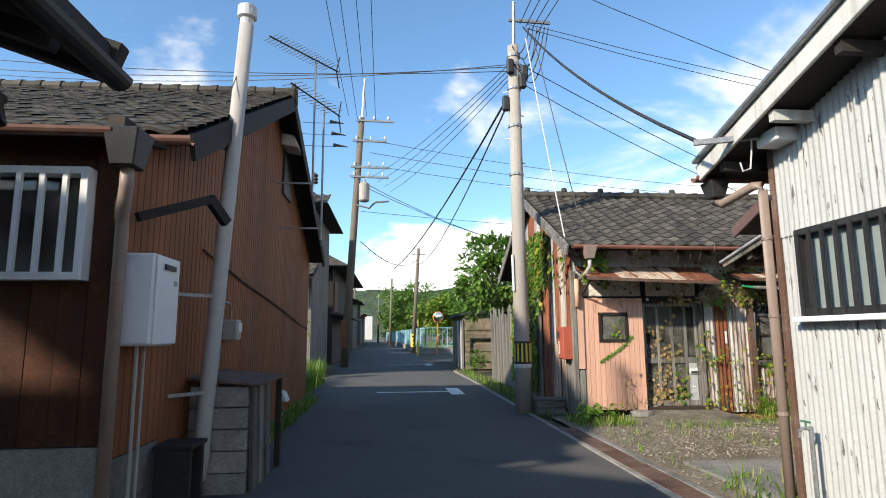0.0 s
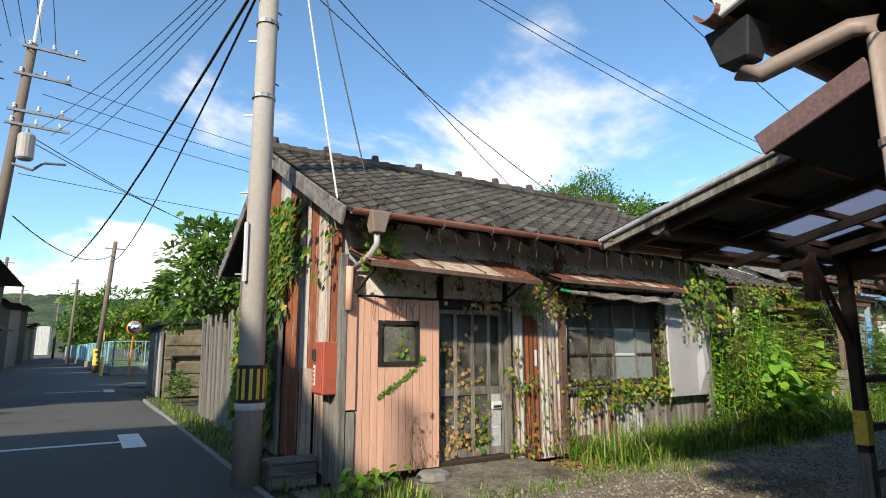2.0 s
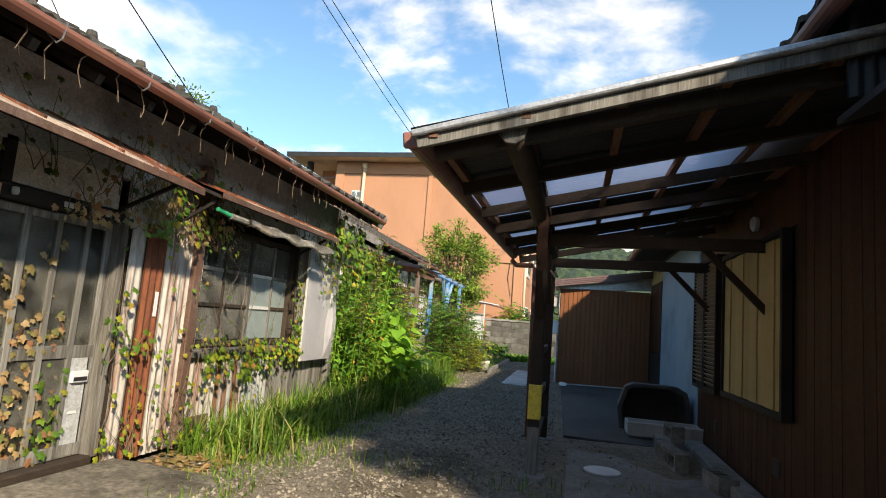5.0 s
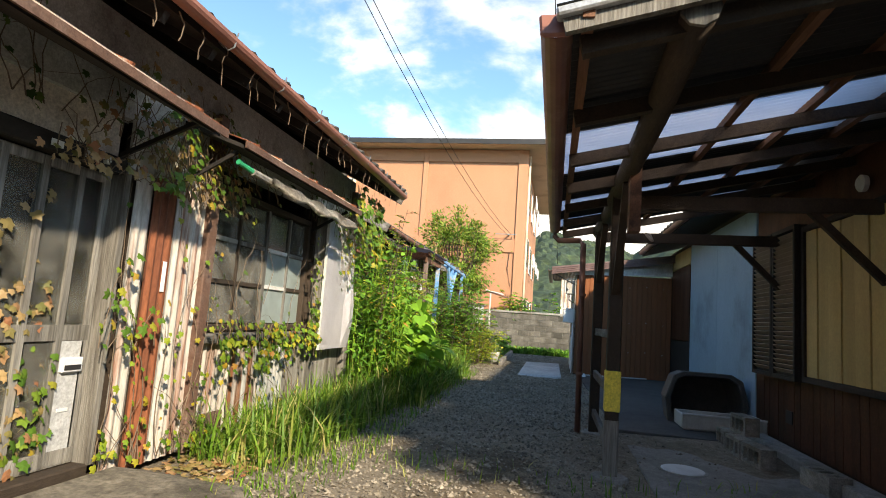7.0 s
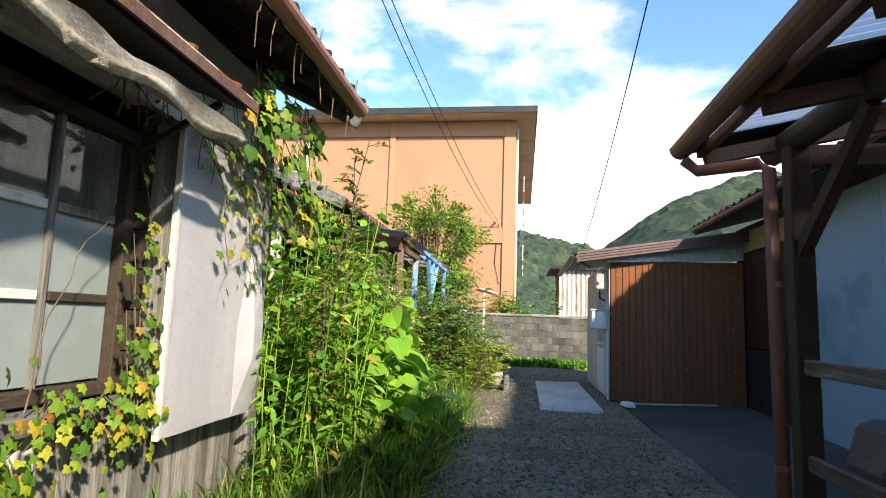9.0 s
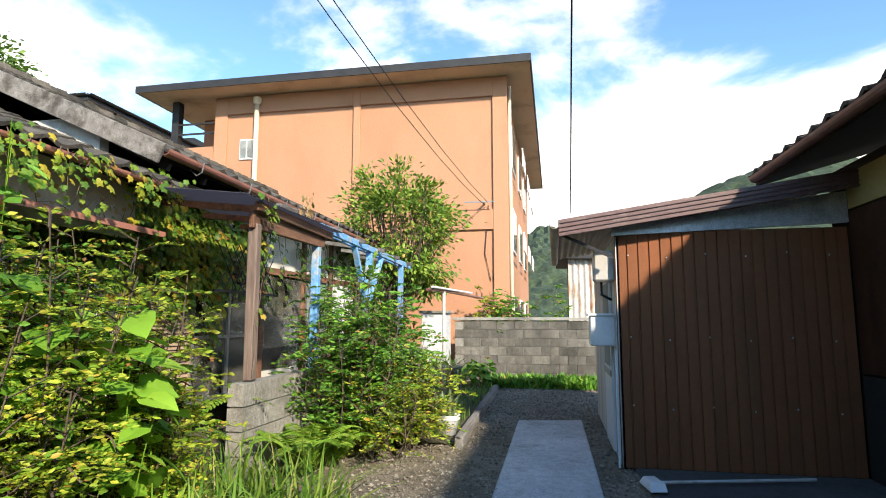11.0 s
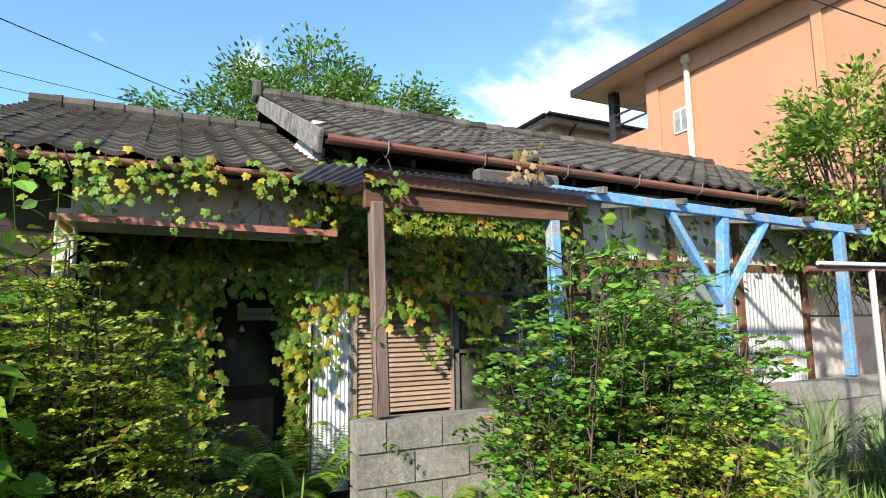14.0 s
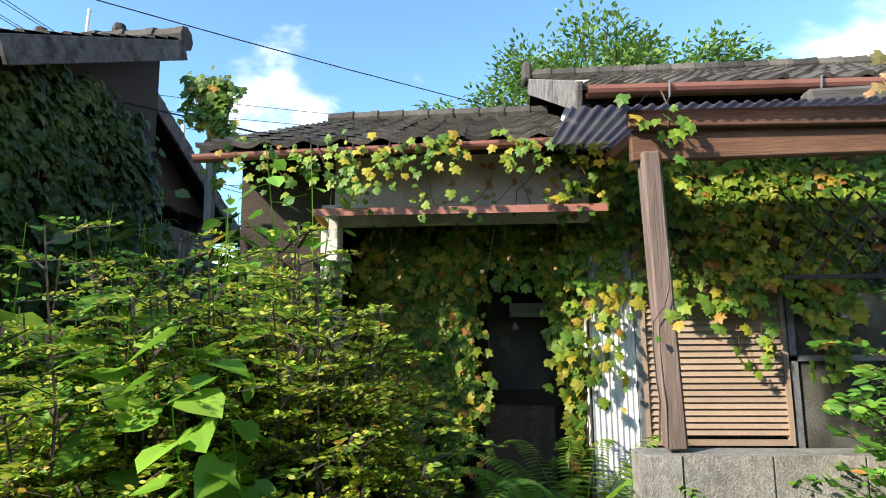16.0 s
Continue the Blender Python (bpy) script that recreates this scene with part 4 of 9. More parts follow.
for i in range(nb):
    x0, x1 = PX0 + i * bw + 0.003, PX0 + (i + 1) * bw - 0.003
    top, bot = PZ1 - 0.012 * i / nb + 0.004 * (i % 3), PZ0 + 0.02 - 0.02 * i / nb
    if x1 > WX0 and x0 < WX1:
        xa0, xa1 = x0, x1
        part("board", box(xa0, xa1, 10.330, 10.351, bot, WZ0 - 0.002), PINK, door)
        part("board", box(xa0, xa1, 10.330, 10.351, WZ1 + 0.002, top), PINK, door)
    else:
        part("board", box(x0, x1, 10.330, 10.351, bot, top), PINK, door)
part("window_frame", ring(WX0 - 0.03, WX1 + 0.03, WZ0 - 0.03, WZ1 + 0.03, 10.315, 10.36, 0.05), BLACK_WOOD, door, "dark wooden window frame")
part("pane", box(WX0 + 0.01, WX1 - 0.01, 10.34, 10.346, WZ0 + 0.01, WZ1 - 0.01), DUSTY, door, "dusty window pane")

# sliding glass door
SX0, SX1, SZ0, SZ1, SY = 4.47, 5.52, 0.17, 2.02, 10.46
sd = part("sliding_door", ring(SX0, SX1, SZ0, SZ1, SY, SY + 0.04, 0.06), GREY_WOOD, house, "old glazed sliding door with grey wooden frame", bevel=0.004)
part("rail", box(SX0 + 0.01, SX1 - 0.01, SY - 0.002, SY + 0.042, 0.93, 1.03), GREY_WOOD, sd, bevel=0.004)
part("rail", box(SX0 + 0.01, SX1 - 0.01, SY - 0.003, SY + 0.043, SZ0 + 0.01, SZ0 + 0.1), GREY_WOOD, sd, bevel=0.004)
for x in (4.735, 5.0, 5.26):
    part("stile", box(x, x + 0.045, SY - 0.004, SY + 0.044, SZ0 + 0.01, SZ1 - 0.01), GREY_WOOD, sd)
for a, b in ((SX0 + 0.04, 4.74), (4.775, 5.005), (5.04, 5.265), (5.3, SX1 - 0.04)):
    part("pane", box(a, b, SY + 0.014, SY + 0.019, 1.025, SZ1 - 0.055), GLASS, sd)
    if a < 5.2:
        part("pane", box(a, b, SY + 0.014, SY + 0.019, SZ0 + 0.095, 0.935), GLASS, sd)
ms = part("panel", box(5.3, SX1 - 0.045, SY + 0.0, SY + 0.02, SZ0 + 0.1, 0.93), PALE_SLAB, sd, "grey-white lower panel")
part("mail_slot", box(5.31, SX1 - 0.055, SY - 0.03, SY - 0.001, 0.74, 0.83), WHITE_METAL, ms, "pale mail slot", bevel=0.006)
part("slot", box(5.325, SX1 - 0.07, SY - 0.034, SY - 0.03, 0.755, 0.785), BLACK_METAL, ms)
part("label", box(5.34, 5.42, SY - 0.006, SY - 0.001, 0.5, 0.52), LABEL, ms)
part("door_sill", box(4.44, 5.6, 10.36, 10.58, 0.08, 0.165), DARK_WOOD, house, "worn dark door sill", bevel=0.01)
part("lintel", box(3.2, 5.62, 10.38, 10.52, 2.03, 2.14), BLACK_WOOD, house, "near-black lintel", bevel=0.008)
part("lintel_infill", box(3.25, 4.45, 10.42, 10.46, 2.15, 2.42), CANVAS, house, "stained board above the door")
part("lintel_infill", box(4.53, 5.5, 10.42, 10.46, 2.15, 2.42), CANVAS, house, "stained board above the door")
part("post", box(4.45, 4.53, 10.38, 10.5, 2.14, 2.45), BLACK_WOOD, house)
part("post", box(5.53, 5.585, 10.36, 10.52, 0.1, 2.1), GREY_WOOD, house, "pale worn door jamb", bevel=0.006)
part("name_plate", box(4.95, 5.03, 10.372, 10.38, 2.06, 2.1), LABEL, house, "small pale number plate")
for x in (4.55, 5.2, 5.35):
    part("lamp_holder", lathe((x, 10.36, 2.06), [(0.02, 0), (0.025, 0.02), (0.02, 0.05)], 8), PALE_SHEET, house, "small porcelain knob")

# corrugated wall between door and window
x = 5.6
for w, m in ((0.19, PALE_RUST), (0.27, RUSTY), (0.43, PALE_RUST)):
    part("cladding_sheet", ribbed((x, 10.345 - 0.006 * (m is RUSTY), 0.06), (1, 0, 0), (0, 0, 1), (0, -1, 0), w, 2.03, 0.076, 0.009), m, house, "corrugated metal sheet streaked with rust")
    x += w - 0.01
part("wall", box(5.6, 6.5, 10.38, 10.46, 0.05, 2.45), DARK_WOOD, house)
part("wall_patch", box(5.55, 6.4, 10.362, 10.384, 2.09, 2.44), PLASTER, house, "flaking pinkish plaster patch")
part("post", box(6.41, 6.53, 10.29, 10.42, 0.05, 2.78), RUST_PLATE, house, "rust-brown corner post", bevel=0.008)
part("label", box(5.965, 6.0, 10.325, 10.333, 1.28, 1.5), WHITE_METAL, house, "small white plate")
part("drain_pipe", tube([(6.56, 10.33, 1.85), (6.555, 10.33, 1.5), (6.54, 10.33, 1.25), (6.56, 10.33, 0.98)], 0.014, 6), WHITE_METAL, house, "thin white pipe", smooth=True)

# window
VX0, VX1, VZ0, VZ1, VY = 6.62, 8.62, 0.98, 2.26, 10.46
win = part("window", ring(VX0, VX1, VZ0, VZ1, VY - 0.05, VY + 0.06, 0.06), DARK_WOOD, house, "old wooden window with small dusty panes", bevel=0.005)
cols = [VX0 + 0.06, 7.14, 7.66, 8.16, VX1 - 0.06]
rows = [VZ0 + 0.06, 1.42, 1.8, VZ1 - 0.06]
for i, x in enumerate(cols[1:-1]):
    wide = 0.055 if i == 1 else 0.028
    part("mullion", box(x - wide / 2, x + wide / 2, VY - 0.02, VY + 0.03, VZ0 + 0.06, VZ1 - 0.06), GREY_WOOD if i else DARK_WOOD, win, bevel=0.003)
for j, z in enumerate(rows[1:-1]):
    for i in range(4):
        part("glazing_bar", box(cols[i] + 0.03, cols[i + 1] - 0.03, VY - 0.018, VY + 0.028, z - 0.02, z + 0.02), (GREY_WOOD if j else DARK_WOOD) if i != 2 else PALE_SHEET, win, bevel=0.003)
for j in range(3):
    for i in range(4):
        g = GLASS if j == 2 else (FROST if i >= 2 else DUSTY)
        part("pane", box(cols[i] + 0.012, cols[i + 1] - 0.012, VY + 0.002, VY + 0.007, rows[j] + 0.012, rows[j + 1] - 0.012), g, win)
part("window_sill", box(6.5, 8.7, 10.3, 10.46, 0.88, 0.965), GREY_BEAM, house, "rotten grey window sill", bevel=0.012)
part("curtain", ribbed((7.7, 10.62, 1.02), (1, 0, 0), (0, 0, 1), (0, -1, 0), 0.9, 0.8, 0.12, 0.02), CANVAS, house, "drawn beige curtain")
for i in range(3):
    part("cladding_sheet", ribbed((6.53 + i * 0.53, 10.37 - 0.005 * (i % 2), 0.05), (1, 0, 0), (0, 0, 1), (0, -1, 0), 0.55, 0.83, 0.076, 0.009), PALE_RUST if i == 0 else GALV, house, "grey corrugated metal sheet")
part("wall", box(6.5, 9.8, 10.4, 10.46, 0.05, 0.9), DARK_WOOD, house)
part("vent", box(6.62, 6.98, 10.335, 10.355, 0.12, 0.3), RUST_PLATE, house, "rusty floor vent grille")
for i in range(9):
    x = 8.13 + i * 0.195
    part("wall_board", box(x, x + 0.185, 10.36 + 0.004 * (i % 3), 10.395, 0.03, 0.88), GREY_WOOD, house, "weathered vertical board")
for i in range(7):
    z = 0.98 + i * 0.2
    part("wall_board", box(8.63, 9.78, 10.37 - 0.006 * (i % 2), 10.42, z, z + 0.192), DARK_WOOD, house, "dark horizontal weatherboard")
part("wall", box(8.63, 9.85, 10.43, 10.5, 0.9, 2.45), DARK_WOOD, house)
part("corner_post", box(9.78, 9.92, 10.3, 10.44, 0.0, 2.9), GREY_WOOD, house, "grey corner post", bevel=0.01)

# white metal shutter case standing off the wall
case = part("shutter_case", box(8.66, 9.56, 10.22, 10.36, 0.8, 2.32), GREY_WOOD, house, "wooden case of the storm shutters")
bm = bmesh.new()
px = np.linspace(8.64, 9.6, 9)
top = [2.33 - 0.012 * i + 0.01 * math.sin(i * 1.7) for i in range(9)]
fv = [[bm.verts.new((x, 10.205 - 0.006 * math.sin((x - 8.64) * 9.0) - (0.05 if (x > 9.45 and z > 1.0 and z < 1.4) else 0), z + (top[i] - 2.33 if z > 2 else 0))) for i, x in enumerate(px)] for z in (0.76, 1.1, 1.3, 1.8, 2.33)]
for r0, r1 in zip(fv, fv[1:]):
    for i in range(8):
        bm.faces.new((r0[i], r0[i + 1], r1[i + 1], r1[i]))
bmesh.ops.solidify(bm, geom=bm.faces[:], thickness=0.006)
part("cover_sheet", bm, LILAC_PANEL, case, "buckled pale metal sheet")
part("edge_trim", beam((8.64, 10.2, 0.76), (8.64, 10.2, 2.33), 0.02, 0.03), PALE_SHEET, case)

# awnings over door and window
for (x0, x1, yf, zf0, zf1, yb, zb, nsheet, tag) in ((3.22, 5.55, 9.70, 2.44, 2.36, 10.36, 2.68, 4, "door"), (6.05, 8.62, 9.84, 2.44, 2.42, 10.36, 2.62, 7, "window")):
    # underside body in near-black wood, the awning's shade put into its colour
    aw = part("awning", hexa(bmesh.new(), [(x0, yf + 0.02, zf0 - 0.05), (x1, yf + 0.02, zf1 - 0.05), (x1, yb, zb - 0.05), (x0, yb, zb - 0.05), (x0, yf + 0.02, zf0 - 0.02), (x1, yf + 0.02, zf1 - 0.02), (x1, yb, zb - 0.02), (x0, yb, zb - 0.02)]),
              BLACK_WOOD, house, "rusty sheet-metal awning over the " + tag)
    for i in range(nsheet):
        a, b = x0 - 0.02 + (x1 - x0 + 0.04) * i / nsheet, x0 - 0.02 + (x1 - x0 + 0.04) * (i + 1) / nsheet - 0.006
        za, zb2 = zf0 + (zf1 - zf0) * i / nsheet, zf0 + (zf1 - zf0) * (i + 1) / nsheet
        part("awning_sheet", hexa(bmesh.new(), [(a, yf - 0.03, za - 0.006), (b, yf - 0.03, zb2 - 0.006), (b, yb, zb - 0.006), (a, yb, zb - 0.006), (a, yf - 0.03, za + 0.004), (b, yf - 0.03, zb2 + 0.004), (b, yb, zb + 0.004), (a, yb, zb + 0.004)]),
             CREAM_RUST if i % 3 else RUSTY, aw, bevel=0.002)
        part("seam", beam(((a + b) / 2, yf - 0.03, (za + zb2) / 2 + 0.012), ((a + b) / 2, yb, zb + 0.012), 0.02, 0.02), RUSTY, aw)
    part("fascia", beam((x0 - 0.02, yf - 0.025, zf0 - 0.03), (x1 + 0.02, yf - 0.025, zf1 - 0.03), 0.015, 0.05), RUST_PLATE, aw, "rust-red edge strip")
    for x in (x0 + 0.08, x1 - 0.1):
        part("strut", beam((x, yf + 0.1, zf0 - 0.06), (x, 10.36, zf0 - 0.3), 0.022, 0.03), BLACK_WOOD, aw)
    if tag == "window":
        part("roller", tube([(6.3, 9.9, 2.27), (8.55, 9.9, 2.22)], 0.03, 8), GREY_WOOD, aw, "awning roller")
        part("roller_tip", tube([(6.12, 9.92, 2.3), (6.33, 9.9, 2.27)], 0.022, 8), surface("green_plastic", (0.02, 0.35, 0.16), (0.02, 0.3, 0.14), 3, 40, 0.4, bump=0), aw, "green plastic cap")
        bm = bmesh.new()
        xs = np.linspace(6.55, 8.62, 24)
        ra = [bm.verts.new((x, 9.86 + 0.015 * math.sin(i), 2.29 - 0.02 * (i / 23) + 0.01 * math.sin(i * 1.3))) for i, x in enumerate(xs)]
        rb = [bm.verts.new((x, 9.84 + 0.02 * math.sin(i * 0.8), 2.235 - 0.04 * (i / 23) + 0.02 * math.sin(i * 0.9))) for i, x in enumerate(xs)]
        rc = [bm.verts.new((x, 9.88 + 0.02 * math.sin(i * 0.7), 2.215 - 0.05 * (i / 23) + 0.02 * math.sin(i * 0.9))) for i, x in enumerate(xs)]
        for p, q in ((ra, rb), (rb, rc)):
            for i in range(23):
                bm.faces.new((p[i], p[i + 1], q[i + 1], q[i]))
        bmesh.ops.solidify(bm, geom=bm.faces[:], thickness=0.004)
        part("cloth", bm, CANVAS, aw, "rolled dirty white canvas", smooth=True)

# red fire-hose style box on the west wall
rb = thing("extinguisher_box", (3.05, 10.7, 1.03), "faded red metal extinguisher box on the wall", "box")
part("body", box(2.94, 3.11, 10.33, 10.65, 1.02, 1.6), RED_BOX, rb, bevel=0.012)
part("door", box(2.928, 2.94, 10.345, 10.635, 1.04, 1.58), RED_BOX, rb, bevel=0.004)
part("window", lathe((2.927, 10.56, 1.40), [(0.035, 0.0), (0.035, 0.1), (0.015, 0.12)], 14), BLACK_METAL, rb, "dark oval peephole")
part("label", box(2.922, 2.927, 10.53, 10.59, 1.12, 1.34), LABEL, rb, "white printed label")
for i in range(4):
    part("lettering", box(2.919, 2.922, 10.54, 10.58, 1.15 + i * 0.045, 1.175 + i * 0.045), RED_BOX, rb)


# ---- the long building on the right: white sheet gable to the road, boarded side to the lane ----
long_house = thing("long_building", (8.0, 1.0, 0.0), "long low building with white corrugated gable and tiled roof", "building")
DX, DY = 3.38, 5.0
D_RIDGE_Y, D_RIDGE_Z, D_EAVE_Y, D_EAVE_Z = 0.8, 4.42, 5.54, 3.1


def d_roof(y):
    return D_EAVE_Z + (D_RIDGE_Z - D_EAVE_Z) * (1 - abs(y - D_RIDGE_Y) / (D_EAVE_Y - D_RIDGE_Y))


part("wall", box(DX + 0.03, DX + 0.15, -3.9, 2.3, 0, 3.1, box(DX + 0.03, DX + 0.15, 2.3, 4.75, 0, 1.62, box(DX + 0.03, DX + 0.15, 2.3, 4.75, 2.32, 3.1, box(DX + 0.03, DX + 0.15, 4.75, DY - 0.02, 0, 3.1)))), DARK_WOOD, long_house, "timber gable wall behind the sheets")
wn_i = 0
for a, b in ((-3.9, -2.9), (-2.9, -1.95), (-1.95, -1.0), (-1.0, -0.05), (-0.05, 0.9), (0.9, 1.85), (1.85, 2.8), (2.8, 3.75), (3.75, DY)):
    low_top = 2.36
    has = b > 2.35 and a < 4.7
    if has:
        part("cladding_sheet", ribbed((DX, a, 0.03), (0, 1, 0), (0, 0, 1), (-1, 0, 0), b - a + 0.02, 1.6, 0.063, 0.009), WHITE_SHEET, long_house, "white corrugated metal sheet with peeling paint")
        if b > 4.75:
            part("cladding_sheet", ribbed((DX + 0.002, 4.76, 1.6), (0, 1, 0), (0, 0, 1), (-1, 0, 0), b - 4.76, 0.78, 0.063, 0.009), WHITE_SHEET, long_house, "white corrugated metal sheet")
    else:
        part("cladding_sheet", ribbed((DX, a, 0.03), (0, 1, 0), (0, 0, 1), (-1, 0, 0), b - a + 0.02, low_top, 0.063, 0.009), WHITE_SHEET, long_house, "white corrugated metal sheet")
    part("cladding_sheet", ribbed((DX - 0.012 - 0.003 * (wn_i % 2), a, 2.3), (0, 1, 0), (0, 0, 1), (-1, 0, 0), b - a + 0.02, 1, 0.063, 0.009, cut=lambda s, a=a: d_roof(min(a + s, DY)) - 2.36), WHITE_SHEET, long_house, "white corrugated metal sheet with peeling paint")
    wn_i += 1
part("cladding_sheet", ribbed((DX + 0.002, 1.86, 1.6), (0, 1, 0), (0, 0, 1), (-1, 0, 0), 0.46, 0.78, 0.063, 0.009), WHITE_SHEET, long_house, "white corrugated metal sheet")
dw = part("window", ring(2.3, 4.75, 1.6, 2.33, DX - 0.05, DX + 0.05, 0.055, side=True), BLACK_METAL, long_house, "barred window in a dark metal frame", bevel=0.004)
for i in range(5):
    part("pane", box(DX + 0.02, DX + 0.026, 2.36 + i * 0.466, 2.82 + i * 0.466, 1.66, 2.28), FROST, dw)
    part("mullion", box(DX + 0.0, DX + 0.045, 2.81 + i * 0.466, 2.84 + i * 0.466, 1.66, 2.28), BLACK_METAL, dw)
for i in range(17):
    part("bar", box(DX - 0.075, DX - 0.055, 2.38 + i * 0.144, 2.41 + i * 0.144, 1.6, 2.3), BLACK_METAL, dw)
part("sill", box(DX - 0.1, DX + 0.02, 2.25, 4.8, 1.55, 1.595), WHITE_METAL, dw, "white metal sill", bevel=0.005)
part("room", box(DX + 0.7, DX + 0.75, 2.2, 4.9, 1.4, 2.5), ROOM_DARK, long_house, "room in shade-dark colour behind the window")

bm = bmesh.new()
for s in (1, -1):
    ye = D_RIDGE_Y + s * (D_EAVE_Y - D_RIDGE_Y)
    hexa(bm, [(3.0, ye, D_EAVE_Z - 0.1), (16.4, ye, D_EAVE_Z - 0.1), (16.4, D_RIDGE_Y, D_RIDGE_Z - 0.1), (3.0, D_RIDGE_Y, D_RIDGE_Z - 0.1),
              (3.0, ye, D_EAVE_Z - 0.02), (16.4, ye, D_EAVE_Z - 0.02), (16.4, D_RIDGE_Y, D_RIDGE_Z - 0.02), (3.0, D_RIDGE_Y, D_RIDGE_Z - 0.02)])
lroof = part("roof", bm, BLACK_WOOD, long_house, "dark boarded roof with tiles")
kd = (D_RIDGE_Z - D_EAVE_Z) / (D_EAVE_Y - D_RIDGE_Y)
ln = math.hypot(D_EAVE_Y - D_RIDGE_Y, D_RIDGE_Z - D_EAVE_Z)
tile_roof(lroof, (16.4, D_EAVE_Y + 0.03, D_EAVE_Z - 0.02), (-1, 0, 0), (0, -1, kd), 13.41, ln, 11, singles=150)
for s in (1, -1):
    ye = D_RIDGE_Y + s * (D_EAVE_Y + 0.02 - D_RIDGE_Y)
    part("bargeboard", beam((2.99, ye, D_EAVE_Z - 0.04), (2.99, D_RIDGE_Y, D_RIDGE_Z - 0.04), 0.035, 0.17), PALE_SHEET, long_house, "peeling white bargeboard", bevel=0.006)
    part("verge", beam((2.98, ye, D_EAVE_Z + 0.07), (2.98, D_RIDGE_Y, D_RIDGE_Z + 0.07), 0.12, 0.04), GREY_METAL, long_house, "grey metal verge strip", bevel=0.006)
part("gutter", gutter([(2.94, 5.58, 3.03), (16.3, 5.58, 3.08)], 0.06), PIPE_BROWN, long_house, "dark brown gutter under the tiles")
part("hopper", hexa(bmesh.new(), [(3.08, 5.48, 2.8), (3.20, 5.48, 2.8), (3.20, 5.62, 2.8), (3.08, 5.62, 2.8), (3.04, 5.44, 2.97), (3.24, 5.44, 2.97), (3.24, 5.66, 2.97), (3.04, 5.66, 2.97)]), BLACK_METAL, long_house, "black rainwater hopper", bevel=0.008)
part("downpipe", tube([(3.14, 5.55, 2.82), (3.14, 5.55, 2.76), (3.16, 5.48, 2.73), (3.29, 5.16, 2.83), (3.315, 5.09, 2.82), (3.32, 5.08, 2.76), (3.32, 5.08, 0.05)], 0.042, 12), PIPE_TAUPE, long_house, "taupe downpipe at the white corner", smooth=True)
for z in (0.75, 1.6, 2.3):
    part("pipe_clip", tube([(3.32, 5.08, z), (3.32, 5.08, z + 0.03)], 0.05, 12), PIPE_TAUPE, long_house)
part("corner_board", box(DX - 0.03, DX + 0.06, DY - 0.03, DY + 0.03, 0.05, 3.2), RUST_PLATE, long_house, "rust-brown corner board", bevel=0.004)
for x in range(7):
    part("purlin", beam((3.02, 5.2 - x * 0.75, d_roof(5.2 - x * 0.75) - 0.17), (3.62, 5.2 - x * 0.75, d_roof(5.2 - x * 0.75) - 0.17), 0.07, 0.09), PALE_SHEET if x == 1 else BLACK_WOOD, long_house)
arm = thing("service_bracket", (3.12, 4.75, 3.05), "grey metal cable bracket under the gable eave", "bracket")
part("arm", beam((2.67, 5.05, 3.2), (3.42, 4.75, 3.2), 0.035, 0.05), GREY_METAL, arm)
part("box", box(3.17, 3.38, 4.62, 4.9, 3.1, 3.22), WHITE_METAL, arm, "weathered white housing", bevel=0.01)
part("cable_loop", tube([(3.12, 4.88, 3.2), (3.12, 4.9, 3.05), (3.1, 4.9, 2.92), (3.04, 4.92, 2.9), (3.02, 4.92, 2.98)], 0.008, 6), PALE_SHEET, arm)
tap = thing("standpipe", (3.25, 4.66, 0.0), "grey standpipe tap against the white wall", "tap")
part("pipe", tube([(3.25, 4.66, 0.0), (3.25, 4.66, 0.72)], 0.018, 8), GREY_METAL, tap)
part("spout", tube([(3.25, 4.66, 0.7), (3.19, 4.66, 0.71), (3.15, 4.66, 0.69), (3.15, 4.66, 0.64)], 0.014, 8), GREY_METAL, tap)
part("handle", beam((3.21, 4.61, 0.76), (3.21, 4.71, 0.76), 0.015, 0.015, tube([(3.21, 4.66, 0.71), (3.21, 4.66, 0.76)], 0.009, 6)), surface("tap_green", (0.05, 0.2, 0.12), (0.05, 0.16, 0.1), 3, 40, 0.4, bump=0), tap)

part("pent_roof", hexa(bmesh.new(), [(3.34, 5.58, 2.44), (4.3, 5.58, 2.44), (4.3, 5.0, 2.67), (3.34, 5.0, 2.67), (3.34, 5.58, 2.475), (4.3, 5.58, 2.475), (4.3, 5.0, 2.705), (3.34, 5.0, 2.705)]), BLACK_METAL, long_house, "small dark pent roof at the corner")
part("verge_board", beam((3.325, 5.6, 2.46), (3.325, 5.12, 2.65), 0.025, 0.11), MAROON_SHEET, long_house, "maroon verge board", bevel=0.004)

# side towards the lane
FY = 4.95
part("wall", box(DX + 0.15, 16.2, FY - 0.14, FY - 0.02, 0, 3.05), DARK_WOOD, long_house, "dark timber side wall")
part("wall", box(15.8, 16.2, -3.9, FY - 0.14, 0, 3.1, box(DX, 16.2, -3.95, -3.85, 0, 3.1)), DARK_WOOD, long_house, "closed far walls")
x = 3.46
i = 0
while x < 10.3:
    zt = 0.86 if x > 6.55 else 2.95
    part("wall_board", box(x, x + 0.145, FY - 0.02, FY + 0.002 * (i % 3), 0.14, zt), BROWN_BOARD, long_house, "dark brown vertical board")
    x += 0.15
    i += 1
part("wall_board", box(6.6, 10.3, FY - 0.019, FY + 0.004, 2.45, 2.95), BROWN_BOARD, long_house, "dark board above the window")
